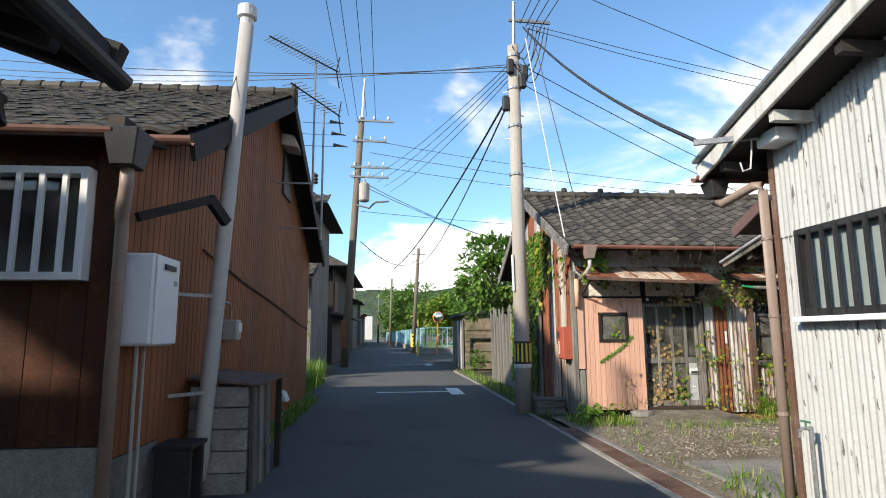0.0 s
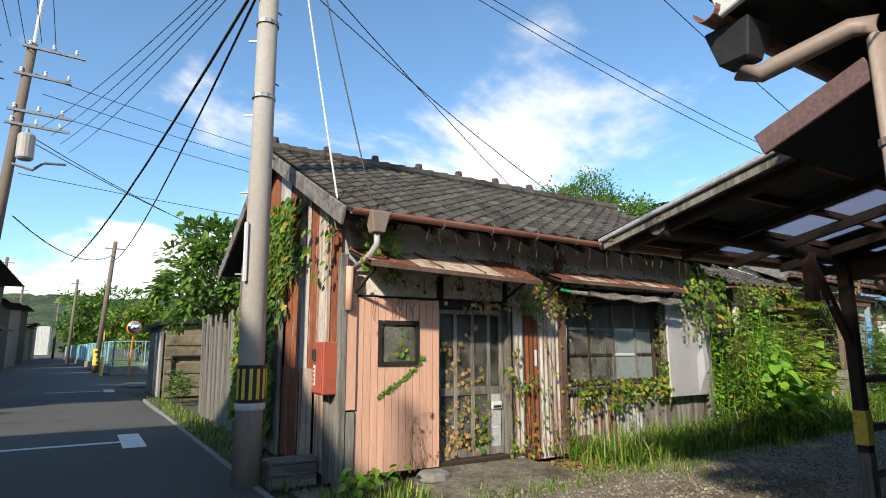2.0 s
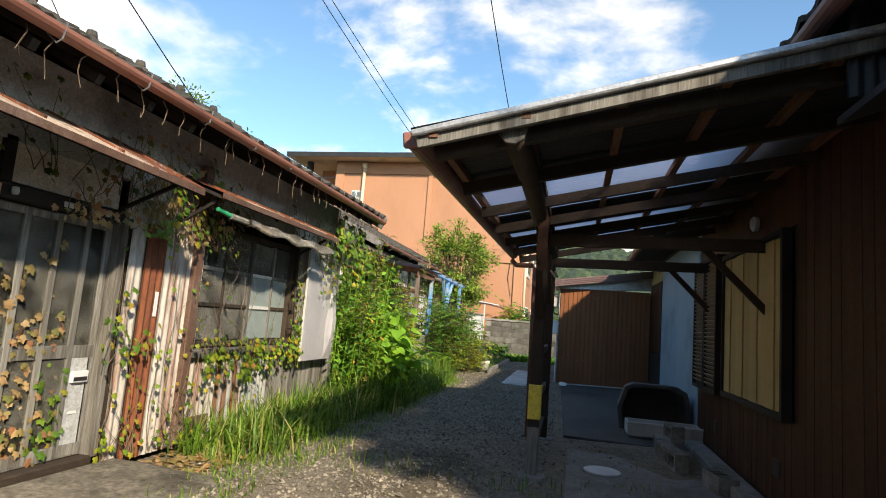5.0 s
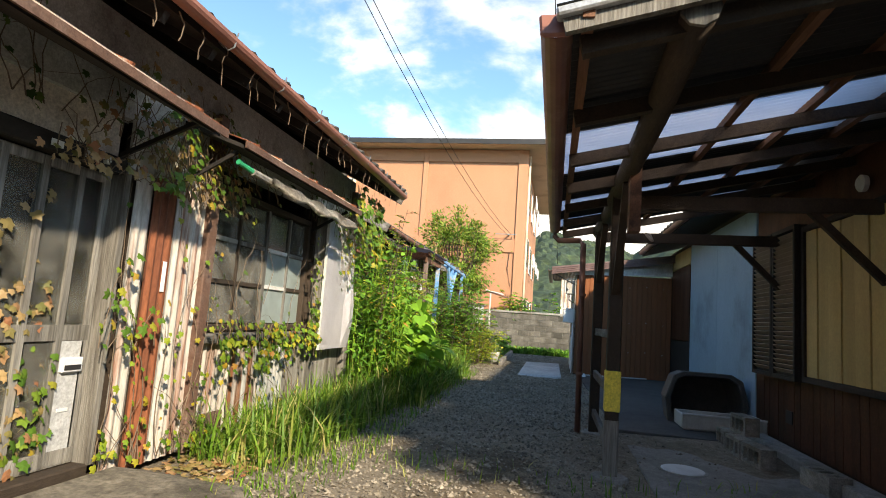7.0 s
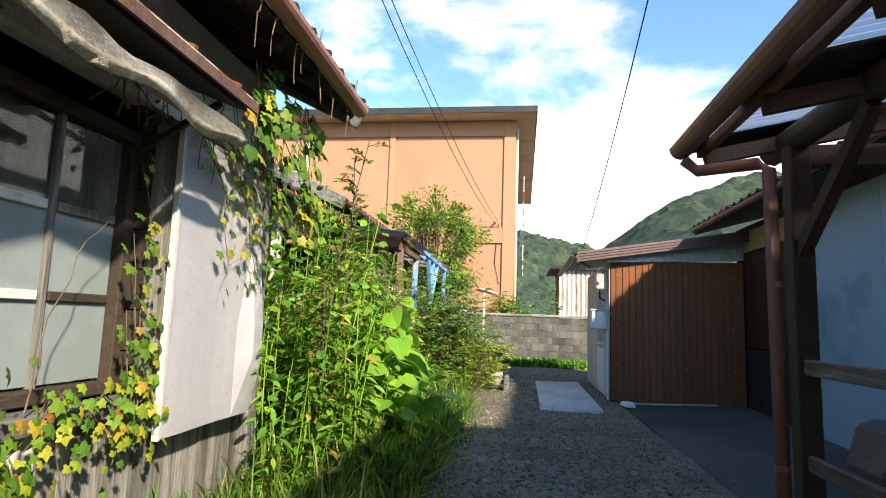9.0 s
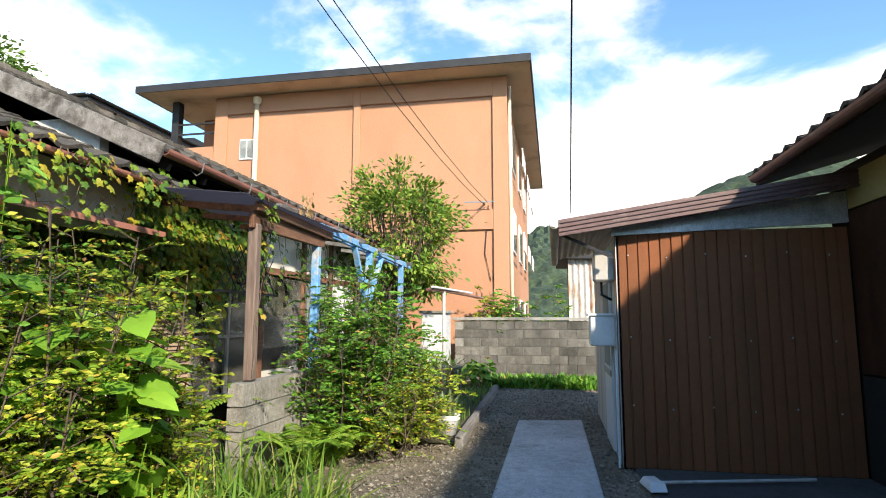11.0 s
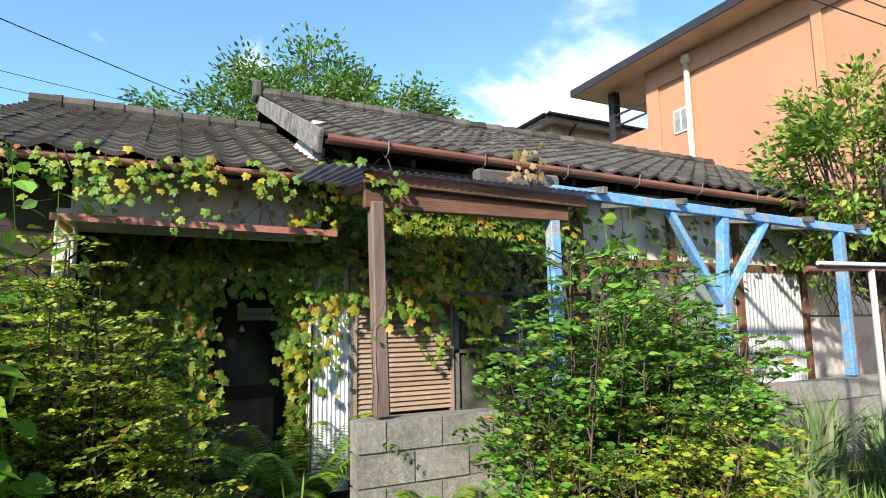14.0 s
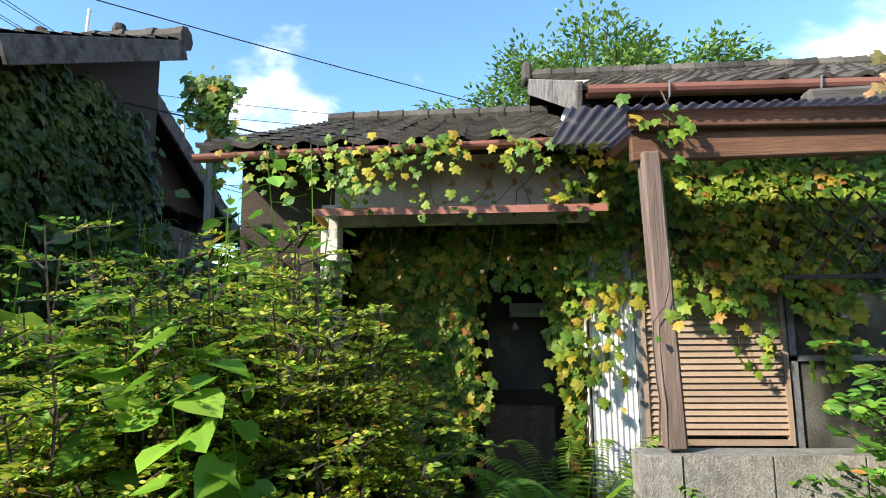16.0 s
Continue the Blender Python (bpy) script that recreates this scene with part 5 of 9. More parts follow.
for x in (7.0, 9.2):
    part("vent", box(x, x + 0.18, FY, FY + 0.012, 0.36, 0.5), BLACK_METAL, long_house, "small dark floor vent")
yw = part("window", ring(6.75, 8.78, 0.85, 2.44, FY, FY + 0.08, 0.055), BLACK_WOOD, long_house, "window closed with ochre storm shutters", bevel=0.004)
for i in range(8):
    x0 = 6.8 + i * 0.2415
    part("shutter_board", box(x0 + 0.002, x0 + 0.237, FY + 0.02 + 0.012 * (i % 2), FY + 0.04 + 0.012 * (i % 2), 0.91, 2.38), YELLOW_PANEL, yw, "ochre shutter board")
for k in range(2):
    x0, x1 = 8.82 + k * 0.66, 9.46 + k * 0.66
    lv = part("louvre_shutter", ring(x0, x1, 0.84, 2.48, FY + 0.09, FY + 0.13, 0.045), BLACK_WOOD, long_house, "dark framed louvred shutter")
    for j in range(30):
        z = 0.915 + j * 0.05
        part("slat", beam((x0 + 0.04, FY + 0.11, z + 0.02), (x1 - 0.04, FY + 0.11, z + 0.02), 0.05, 0.008, up=(0, -0.7, 0.7)), LOUVRE, lv)
part("shutter_backing", box(8.82, 10.14, FY + 0.0, FY + 0.085, 0.84, 2.48), BLACK_WOOD, long_house)
for a, b in ((10.36, 12.2), (12.205, 14.05)):
    part("wall_panel", box(a, b, FY - 0.02, FY + 0.012, 0.06, 2.97), BLUE_WALL, long_house, "smooth pale blue wall panel", bevel=0.003)
part("wall_panel", box(14.1, 15.78, FY - 0.02, FY + 0.02, 1.12, 2.6), BROWN_BOARD, long_house, "brown metal panel", bevel=0.004)
part("wall_panel", box(14.08, 15.78, FY - 0.02, FY + 0.016, 2.62, 2.95), YELLOW_PANEL, long_house, "ochre strip board")
part("wall_panel", box(14.08, 15.78, FY - 0.02, FY + 0.016, 0.1, 1.1), BLACK_WOOD, long_house, "near-black lower panel")
lamp = thing("wall_lamp", (8.3, 5.05, 2.6), "small round bulkhead lamp on the wall", "lamp")
part("ring", lathe((0, 0, 0), [(0.07, 0), (0.075, 0.04), (0.05, 0.06)], 16), WHITE_METAL, lamp, at=pose(7.6, 4.98, 2.62, -90, 0, 0))

# lean-to shelter over the lane's south side
shelter = thing("lean_to_shelter", (7.0, 6.3, 0.0), "lean-to shelter of dark timber with ribbed sheets", "shelter")


def s_z(y):
    return 2.44 + (7.52 - y) * 0.208


for i, x in enumerate((7.33, 9.32)):
    pst = part("post", box(x - 0.055, x + 0.055, 6.96, 7.07, 0.02, 2.46), DARK_WOOD, shelter, "dark squared timber post with worn foot", bevel=0.008)
    if i == 0:
        part("pad", box(x - 0.062, x + 0.062, 6.952, 7.078, 0.57, 0.9), YELLOW, pst, "yellow guard pad", bevel=0.006)
        part("foot", box(x - 0.057, x + 0.057, 6.958, 7.072, 0.02, 0.5), GREY_WOOD, pst, "bleached grey post foot")
    part("base_stone", lathe((x, 7.015, 0.0), [(0.16, 0), (0.15, 0.05), (0.11, 0.06)], 8), CONCRETE, shelter, "flat footing stone")
lg = part("log_beam", tube([(4.42, 7.03, 2.46), (5.5, 7.01, 2.45), (7.0, 7.02, 2.42), (8.4, 7.0, 2.44), (9.6, 7.02, 2.43)], 0.075, 9), DARK_WOOD, shelter, "rough-hewn round log beam", smooth=True)
part("log_end", tube([(4.405, 7.03, 2.46), (4.425, 7.03, 2.46)], 0.076, 9), GREY_WOOD, lg)
part("brace", beam((6.7, 7.02, 2.36), (7.3, 7.02, 1.55), 0.06, 0.07), DARK_WOOD, shelter)
part("brace", beam((8.6, 7.02, 2.36), (9.28, 7.02, 1.8), 0.06, 0.07), DARK_WOOD, shelter)
part("hanger", box(6.5, 6.62, 6.94, 7.02, 1.95, 2.42), BROWN_WOOD, shelter, "short hanging timber")
for x in (7.33, 9.32):
    part("tie_beam", beam((x, 7.02, 2.33), (x, 4.96, 2.36), 0.07, 0.12), DARK_WOOD, shelter, bevel=0.006)
    part("diagonal", beam((x, 5.6, 2.4), (x, 4.97, 1.75), 0.05, 0.06), DARK_WOOD, shelter)
for j in range(6):
    y = 7.44 - j * 0.48
    part("purlin", beam((4.34, y, s_z(y) - 0.035), (9.56, y, s_z(y) - 0.035), 0.045, 0.05), BROWN_WOOD, shelter)
for i in range(7):
    x = 4.5 + i * 0.82
    part("rafter", beam((x, 7.46, s_z(7.46) - 0.1), (x, 4.98, s_z(4.98) - 0.1), 0.055, 0.08), DARK_WOOD, shelter)
x, i = 4.32, 0
kinds = "dddccddcdcd"
while x < 9.55 and i < len(kinds):
    w = min(0.5, 9.6 - x)
    part("roof_sheet", ribbed((x, 7.56, s_z(7.56)), (1, 0, 0), (0, -1 / math.hypot(1, 0.208), 0.208 / math.hypot(1, 0.208)), (0, 0.18, 0.98), w + 0.02, 2.62, 0.063, 0.008), CLEAR_SHEET if kinds[i] == "c" else BLACK_METAL, shelter,
         "clear ribbed plastic sheet" if kinds[i] == "c" else "dark ribbed metal sheet")
    x += 0.5
    i += 1
part("verge", beam((4.35, 7.56, s_z(7.56) - 0.02), (4.31, 4.95, s_z(4.95) + 0.02), 0.07, 0.035), SILVER, shelter, "bright zinc verge strip", bevel=0.008)
part("bargeboard", beam((4.37, 7.53, s_z(7.53) - 0.065), (4.33, 4.95, s_z(4.95) - 0.04), 0.035, 0.06), GREY_WOOD, shelter, "weathered grey bargeboard")
sg = part("gutter", gutter([(4.42, 7.56, 2.415), (9.54, 7.56, 2.445)], 0.065), PIPE_BROWN, shelter, "brown half-round gutter")
part("end_cap", hexa(bmesh.new(), [(4.395, 7.5, 2.355), (4.425, 7.5, 2.355), (4.425, 7.62, 2.355), (4.395, 7.62, 2.355), (4.395, 7.49, 2.445), (4.425, 7.49, 2.445), (4.425, 7.63, 2.445), (4.395, 7.63, 2.445)]), COPPER_GUTTER, sg, "red gutter end cap", bevel=0.01)
part("downpipe", tube([(9.44, 7.56, 2.43), (9.44, 7.56, 2.34), (9.42, 7.5, 2.28), (9.2, 7.26, 2.26), (9.16, 7.22, 2.22), (9.16, 7.2, 0.06)], 0.034, 10), PIPE_BROWN, shelter, "brown downpipe", smooth=True)
for z in (0.7, 1.6):
    part("pipe_clip", tube([(9.16, 7.205, z), (9.16, 7.205, z + 0.03)], 0.042, 10), PIPE_BROWN, shelter)
for z, m in ((0.28, GREY_BEAM), (0.72, GREY_BEAM), (1.2, GREY_BEAM)):
    part("rail", beam((7.36, 7.02, z), (9.3, 7.02, z), 0.045, 0.08), m, shelter, "grey horizontal rail", bevel=0.006)
part("hook", tube([(6.56, 6.9, 1.95), (6.56, 6.86, 1.9), (6.6, 6.84, 1.9), (6.62, 6.86, 1.95)], 0.01, 6), PIPE_GREY, shelter)
part("side_panel", ribbed((4.36, 4.97, 2.6), (0, 1, 0), (0, 0, 1), (-1, 0, 0), 0.55, 0.55, 0.063, 0.008), BLACK_METAL, shelter, "dark ribbed infill sheet")

# clutter under the shelter
tub = thing("bathtub", (10.75, 5.5, 0.09), "old bathtub tipped on its side, dark inside", "bathtub")
bm = bmesh.new()
prof = [(5.02, 0.09), (5.98, 0.09), (6.02, 0.4), (5.92, 0.7), (5.8, 0.76), (5.2, 0.76), (5.06, 0.68), (4.99, 0.4)]
outer = [bm.verts.new((10.5, y, z)) for y, z in prof]
cy, cz = 5.5, 0.42
inner = [bm.verts.new((10.5, cy + (y - cy) * 0.86, cz + (z - cz) * 0.84)) for y, z in prof]
back = [bm.verts.new((11.05, cy + (y - cy) * 0.92, cz + (z - cz) * 0.92)) for y, z in prof]
inb = [bm.verts.new((11.0, cy + (y - cy) * 0.76, cz + (z - cz) * 0.74)) for y, z in prof]
for i in range(8):
    j = (i + 1) % 8
    bm.faces.new((outer[i], outer[j], inner[j], inner[i]))
    bm.faces.new((outer[i], outer[j], back[j], back[i]))
    bm.faces.new((inner[i], inner[j], inb[j], inb[i]))
bm.faces.new(back)
bm.faces.new(inb)
part("shell", bm, surface("grimy_enamel", (0.1, 0.1, 0.095), (0.06, 0.06, 0.058), 2, 50, 0.6), tub, bevel=0.012)
tray = thing("plastic_tray", (10.2, 5.4, 0.06), "shallow pale grey plastic tray", "tray")
bm = bmesh.new()
hexa(bm, [(9.98, 4.98, 0.08), (10.44, 4.98, 0.08), (10.44, 5.88, 0.08), (9.98, 5.88, 0.08), (9.97, 4.97, 0.1), (10.45, 4.97, 0.1), (10.45, 5.89, 0.1), (9.97, 5.89, 0.1)])
part("bottom", bm, PALE_SHEET, tray)
for a in ((9.955, 9.985, 4.95, 5.91), (10.435, 10.465, 4.95, 5.91), (9.985, 10.435, 4.95, 4.98), (9.985, 10.435, 5.88, 5.91)):
    part("side", box(*a, 0.1, 0.27), PALE_SHEET, tray, bevel=0.006)
part("rim", box(9.94, 9.99, 4.94, 5.92, 0.27, 0.285), WHITE_METAL, tray)


def hollow_block(m):
    """A concrete block with three holes, 0.39 by 0.19 by 0.15."""
    b = thing("concrete_block", (0, 0, 0), "grey hollow concrete block lying on the apron", "concrete block", "concrete blocks")
    bm = bmesh.new()
    for x0, x1 in ((0, 0.04), (0.12, 0.155), (0.235, 0.27), (0.35, 0.39)):
        box(x0, x1, 0, 0.15, 0.035, 0.155, bm)
    box(0, 0.39, 0, 0.15, 0, 0.035, bm)
    box(0, 0.39, 0, 0.15, 0.155, 0.19, bm)
    part("block", bm, BLOCK, b)
    b.matrix_basis = m
    return b


b0 = hollow_block(pose(8.3, 5.42, 0.036, 0, 0, 8))
copy_thing(b0, pose(8.72, 5.48, 0.036, 0, 0, 4))
copy_thing(b0, pose(9.15, 5.5, 0.036, 0, 0, -3))
copy_thing(b0, pose(7.55, 5.3, 0.036, 90, 0, 10))
copy_thing(b0, pose(8.95, 5.36, 0.23, 0, 0, 5))


# ---- brown ribbed house on the left of the road ----
brown = thing("brown_house", (-4.5, 9.0, 0.0), "tiled house clad in brown ribbed metal, flue pipe outside", "house")
BX, B_RY, B_RZ, B_SY, B_SZ, B_NY, B_NZ = -2.05, 9.4, 5.37, 4.9, 3.11, 13.95, 3.28


def b_z(y):
    return B_SZ + (B_RZ - B_SZ) * (y - B_SY) / (B_RY - B_SY) if y < B_RY else B_NZ + (B_RZ - B_NZ) * (B_NY - y) / (B_NY - B_RY)


part("wall", box(BX - 0.15, BX - 0.03, 4.45, 13.65, 0, 3.1), DARK_WOOD, brown, "timber gable wall")
bm = bmesh.new()
a = [bm.verts.new(p) for p in ((BX - 0.1, 4.95, 3.05), (BX - 0.1, 13.65, 3.05), (BX - 0.1, B_RY, B_RZ - 0.12))]
b = [bm.verts.new(v.co + Vector((0.05, 0, 0))) for v in a]
bm.faces.new(a)
bm.faces.new(b)
for i in range(3):
    bm.faces.new((a[i], a[(i + 1) % 3], b[(i + 1) % 3], b[i]))
part("gable", bm, DARK_WOOD, brown)
y = 4.46
while y < 13.6:
    w = min(0.92, 13.68 - y)
    z0 = 0.62 if y < 5.3 else 0.12
    part("cladding_sheet", ribbed((BX, y, z0), (0, 1, 0), (0, 0, 1), (1, 0, 0), w, 1, 0.115, 0.012, "rib", cut=lambda s, y=y, z0=z0: min(b_z(max(y + s, 4.92)) - 0.1, 9) - z0), BROWN_SHEET, brown, "brown ribbed metal sheet")
    y += 0.92
part("base", box(BX - 0.1, BX - 0.02, 4.45, 13.66, 0, 0.6), CONCRETE, brown, "grey concrete base")
part("wall", box(-9.0, BX - 0.15, 4.5, 4.6, 0, 3.0), DARK_WOOD, brown, "south wall")
part("wall", box(-9.0, -8.9, 4.6, 13.6, 0, 3.1, box(-9, BX - 0.15, 13.5, 13.62, 0, 3.1)), DARK_WOOD, brown, "closed far walls")
part("base", box(-9.0, BX + 0.01, 4.4, 4.52, 0, 0.72), CONCRETE, brown, "grey concrete base")
x = BX
i = 0
while x > -6.5:
    if x - 0.19 > -2.25 or x < -4.6:
        part("wall_board", box(x - 0.185, x, 4.44 - 0.003 * (i % 2), 4.49, 0.73, 2.93), BROWN_BOARD, brown, "dark brown vertical board")
    else:
        part("wall_board", box(x - 0.185, x, 4.44 - 0.003 * (i % 2), 4.49, 0.73, 1.86), BROWN_BOARD, brown, "dark brown vertical board")
        part("wall_board", box(x - 0.185, x, 4.44 - 0.003 * (i % 2), 4.49, 2.68, 2.93), BROWN_BOARD, brown, "dark brown vertical board")
    x -= 0.19
    i += 1
bwn = part("window", ring(-4.5, -2.24, 1.86, 2.67, 4.33, 4.46, 0.055), WHITE_METAL, brown, "window with white vertical bars", bevel=0.004)
for i in range(14):
    part("bar", box(-4.42 + i * 0.155, -4.385 + i * 0.155, 4.31, 4.34, 1.9, 2.65), WHITE_METAL, bwn)
part("pane", box(-4.45, -2.3, 4.44, 4.446, 1.92, 2.62), GLASS, bwn)
part("room", box(-4.6, -2.2, 4.9, 4.95, 1.7, 2.8), ROOM_DARK, brown)
bm = bmesh.new()
for ya, za, yb, zb in ((B_SY, B_SZ, B_RY, B_RZ), (B_NY, B_NZ, B_RY, B_RZ)):
    hexa(bm, [(-9.3, ya, za - 0.09), (-1.76, ya, za - 0.09), (-1.76, yb, zb - 0.09), (-9.3, yb, zb - 0.09), (-9.3, ya, za), (-1.76, ya, za), (-1.76, yb, zb), (-9.3, yb, zb)])
broof = part("roof", bm, BLACK_WOOD, brown, "dark boarded roof with grey tiles")
kb = (B_RZ - B_SZ) / (B_RY - B_SY)
tile_roof(broof, (-9.3, B_SY - 0.02, B_SZ), (1, 0, 0), (0, 1, kb), 7.54, math.hypot(B_RY - B_SY, B_RZ - B_SZ) - 0.06, 21, singles=120)
ridge_caps(broof, (-9.3, B_RY, B_RZ + 0.06), (-1.76, B_RY, B_RZ + 0.06), 0.11, 0.3)
part("ridge_end", hexa(bmesh.new(), [(-1.78, 9.25, 5.28), (-1.7, 9.25, 5.28), (-1.7, 9.55, 5.28), (-1.78, 9.55, 5.28), (-1.78, 9.3, 5.6), (-1.7, 9.3, 5.58), (-1.7, 9.5, 5.58), (-1.78, 9.5, 5.6)]), TILE, broof, "clay ridge end tile", bevel=0.02)
for ya, za in ((B_SY, B_SZ), (B_NY, B_NZ)):
    part("bargeboard", beam((-1.74, ya, za - 0.1), (-1.74, B_RY, B_RZ - 0.1), 0.04, 0.22), BLACK_WOOD, brown, "near-black bargeboard")
part("gutter", gutter([(-9.2, 4.83, 3.1), (-1.72, 4.83, 3.07)], 0.065), PIPE_BROWN, brown, "upper brown gutter")
part("lower_roof", hexa(bmesh.new(), [(-9.2, 4.15, 2.86), (-1.95, 4.15, 2.86), (-1.95, 4.95, 3.0), (-9.2, 4.95, 3.0), (-9.2, 4.15, 2.9), (-1.95, 4.15, 2.9), (-1.95, 4.95, 3.04), (-9.2, 4.95, 3.04)]), BLACK_METAL, brown, "dark pent roof over the window")
part("gutter", gutter([(-9.2, 4.1, 2.9), (-1.98, 4.1, 2.87)], 0.055), PIPE_BROWN, brown, "lower brown gutter")
part("hopper", hexa(bmesh.new(), [(-2.0, 4.1, 2.62), (-1.84, 4.1, 2.62), (-1.84, 4.28, 2.62), (-2.0, 4.28, 2.62), (-2.04, 4.05, 2.88), (-1.8, 4.05, 2.88), (-1.8, 4.33, 2.88), (-2.04, 4.33, 2.88)]), BLACK_METAL, brown, "black rainwater hopper", bevel=0.01)
part("downpipe", tube([(-1.92, 4.2, 2.64), (-1.92, 4.2, 2.5), (-1.99, 4.33, 2.32), (-2.0, 4.36, 2.25), (-2.0, 4.36, 0.0)], 0.045, 10), PIPE_TAUPE, brown, "brown downpipe at the corner", smooth=True)
part("strut", beam((-1.98, 4.55, 2.35), (-1.6, 4.95, 2.58), 0.07, 0.07), BLACK_WOOD, brown, "broken black timber strut")
part("strut", beam((-1.6, 4.95, 2.6), (-1.5, 5.12, 2.42), 0.06, 0.08), BLACK_WOOD, brown, "near-black broken board end")
gw = part("window", box(BX - 0.02, BX + 0.04, 10.2, 10.95, 3.95, 4.72), BLACK_METAL, brown, "small dark gable window")
part("hood", hexa(bmesh.new(), [(BX, 10.0, 4.78), (BX + 0.3, 10.0, 4.72), (BX + 0.3, 10.5, 4.72), (BX, 10.5, 4.78), (BX, 10.0, 4.98), (BX + 0.22, 10.0, 4.95), (BX + 0.22, 10.5, 4.95), (BX, 10.5, 4.98)]), PALE_SHEET, brown, "white vent hood", bevel=0.01)
part("wall_cable", tube([(BX + 0.02, 6.2, 2.35), (BX + 0.02, 8.0, 2.15), (BX + 0.02, 10.0, 1.98), (BX + 0.02, 12.4, 1.72), (BX + 0.02, 13.6, 1.62)], 0.012, 5), BROWN_BOARD, brown, "brown cable across the wall")
part("vent_cap", hexa(bmesh.new(), [(BX, 10.4, 0.42), (BX + 0.16, 10.4, 0.36), (BX + 0.16, 10.75, 0.36), (BX, 10.75, 0.42), (BX, 10.4, 0.55), (BX + 0.1, 10.4, 0.5), (BX + 0.1, 10.75, 0.5), (BX, 10.75, 0.55)]), PALE_SHEET, brown, "small vent cap")

flue = thing("flue_pipe", (-1.85, 5.85, 0.0), "tall grey flue pipe strapped to the brown wall", "pipe")
fl = part("pipe", tube([(-2.05, 5.75, 0.16), (-1.93, 5.8, 0.12), (-1.85, 5.85, 0.2), (-1.84, 5.86, 0.4), (-1.75, 5.95, 2.6), (-1.66, 6.05, 4.75)], 0.075, 14), PIPE_GREY, flue, smooth=True)
part("cap", lathe((-1.66, 6.05, 4.72), [(0.07, 0), (0.07, 0.1), (0.1, 0.12), (0.1, 0.24), (0.07, 0.26)], 16), PALE_SHEET, flue, "pale vented cap")
for z, yy in ((0.95, 5.89), (1.85, 5.92), (3.35, 5.99)):
    part("bracket", beam((BX, yy - 0.35, z), (-1.72, yy + 0.06, z), 0.02, 0.03), GREY_METAL, flue, "thin metal stay")
part("guy_wire", tube([(-1.69, 6.02, 4.3), (-1.85, 5.6, 3.2)], 0.005, 5), CABLE, flue)

heater = thing("water_heater", (-1.88, 4.75, 1.4), "white wall-mounted gas water heater", "water heater")
part("body", box(BX, -1.82, 4.52, 4.98, 1.4, 2.08), WHITE_METAL, heater, bevel=0.02)
part("front", box(-1.82, -1.805, 4.53, 4.97, 1.41, 2.07), WHITE_METAL, heater, bevel=0.006)
part("exhaust", box(-1.806, -1.79, 4.66, 4.86, 1.97, 2.01), BLACK_METAL, heater, "dark exhaust slot")
part("label", box(-1.806, -1.803, 4.86, 4.93, 1.86, 1.9), GREY_METAL, heater)
part("pipe", tube([(-1.95, 4.62, 1.4), (-1.95, 4.62, 1.0), (-1.98, 4.7, 0.5), (-1.98, 4.7, 0.05)], 0.015, 6), PIPE_GREY, heater)
part("pipe", tube([(-1.95, 4.75, 1.4), (-1.95, 4.75, 0.05)], 0.012, 6), PIPE_GREY, heater)

meter = thing("electric_meter", (-1.97, 7.15, 1.4), "grey electric meter on the brown wall", "meter")
part("body", box(BX, -1.88, 7.05, 7.25, 1.42, 1.66), PIPE_GREY, meter, bevel=0.015)
part("dial", box(-1.88, -1.865, 7.08, 7.22, 1.52, 1.62), WHITE_METAL, meter, "white dial plate")
part("conduit", tube([(-1.98, 7.15, 1.66), (-1.98, 7.13, 1.8), (-1.98, 7.0, 1.85), (-1.98, 6.75, 1.85), (-1.98, 6.72, 1.1), (-1.98, 6.4, 1.02)], 0.014, 6), GREY_METAL, meter, "bent grey conduit")

bin_box = thing("block_bin", (-1.7, 6.6, 0.0), "concrete block bin with plank sides and rusty lid", "bin")
for j in range(5):
    part("block", box(-2.0, -1.46, 5.95, 6.1, 0.0 + j * 0.2, 0.19 + j * 0.2), BLOCK, bin_box, bevel=0.006)
    part("block", box(-2.0, -1.48, 6.85, 7.0, 0.0 + j * 0.2, 0.19 + j * 0.2), BLOCK, bin_box, bevel=0.006)
for i in range(3):
    part("plank", beam((-1.42, 6.12 + i * 0.3, 0.0), (-1.44, 6.12 + i * 0.3 - 0.03, 1.0), 0.2, 0.03, up=(1, 0, 0)), GREY_WOOD, bin_box, "leaning grey plank")
part("lid", hexa(bmesh.new(), [(-2.03, 5.9, 1.06), (-1.36, 5.92, 0.99), (-1.32, 7.2, 1.0), (-2.03, 7.15, 1.07), (-2.03, 5.9, 1.085), (-1.36, 5.92, 1.015), (-1.32, 7.2, 1.025), (-2.03, 7.15, 1.095)]), RUST_PLATE, bin_box, "rusty sheet lid", bevel=0.004)
part("post", box(-1.42, -1.36, 7.08, 7.14, 0.0, 1.0), DARK_WOOD, bin_box)
stub = thing("drain_box", (-1.85, 5.3, 0.0), "small dark timber box beside the pipe", "box")
part("frame", box(-2.0, -1.72, 5.2, 5.26, 0.0, 0.55, box(-2.0, -1.72, 5.5, 5.56, 0.0, 0.55)), BLACK_WOOD, stub)
part("cover", box(-2.02, -1.7, 5.18, 5.58, 0.55, 0.585), BLACK_WOOD, stub, bevel=0.006)


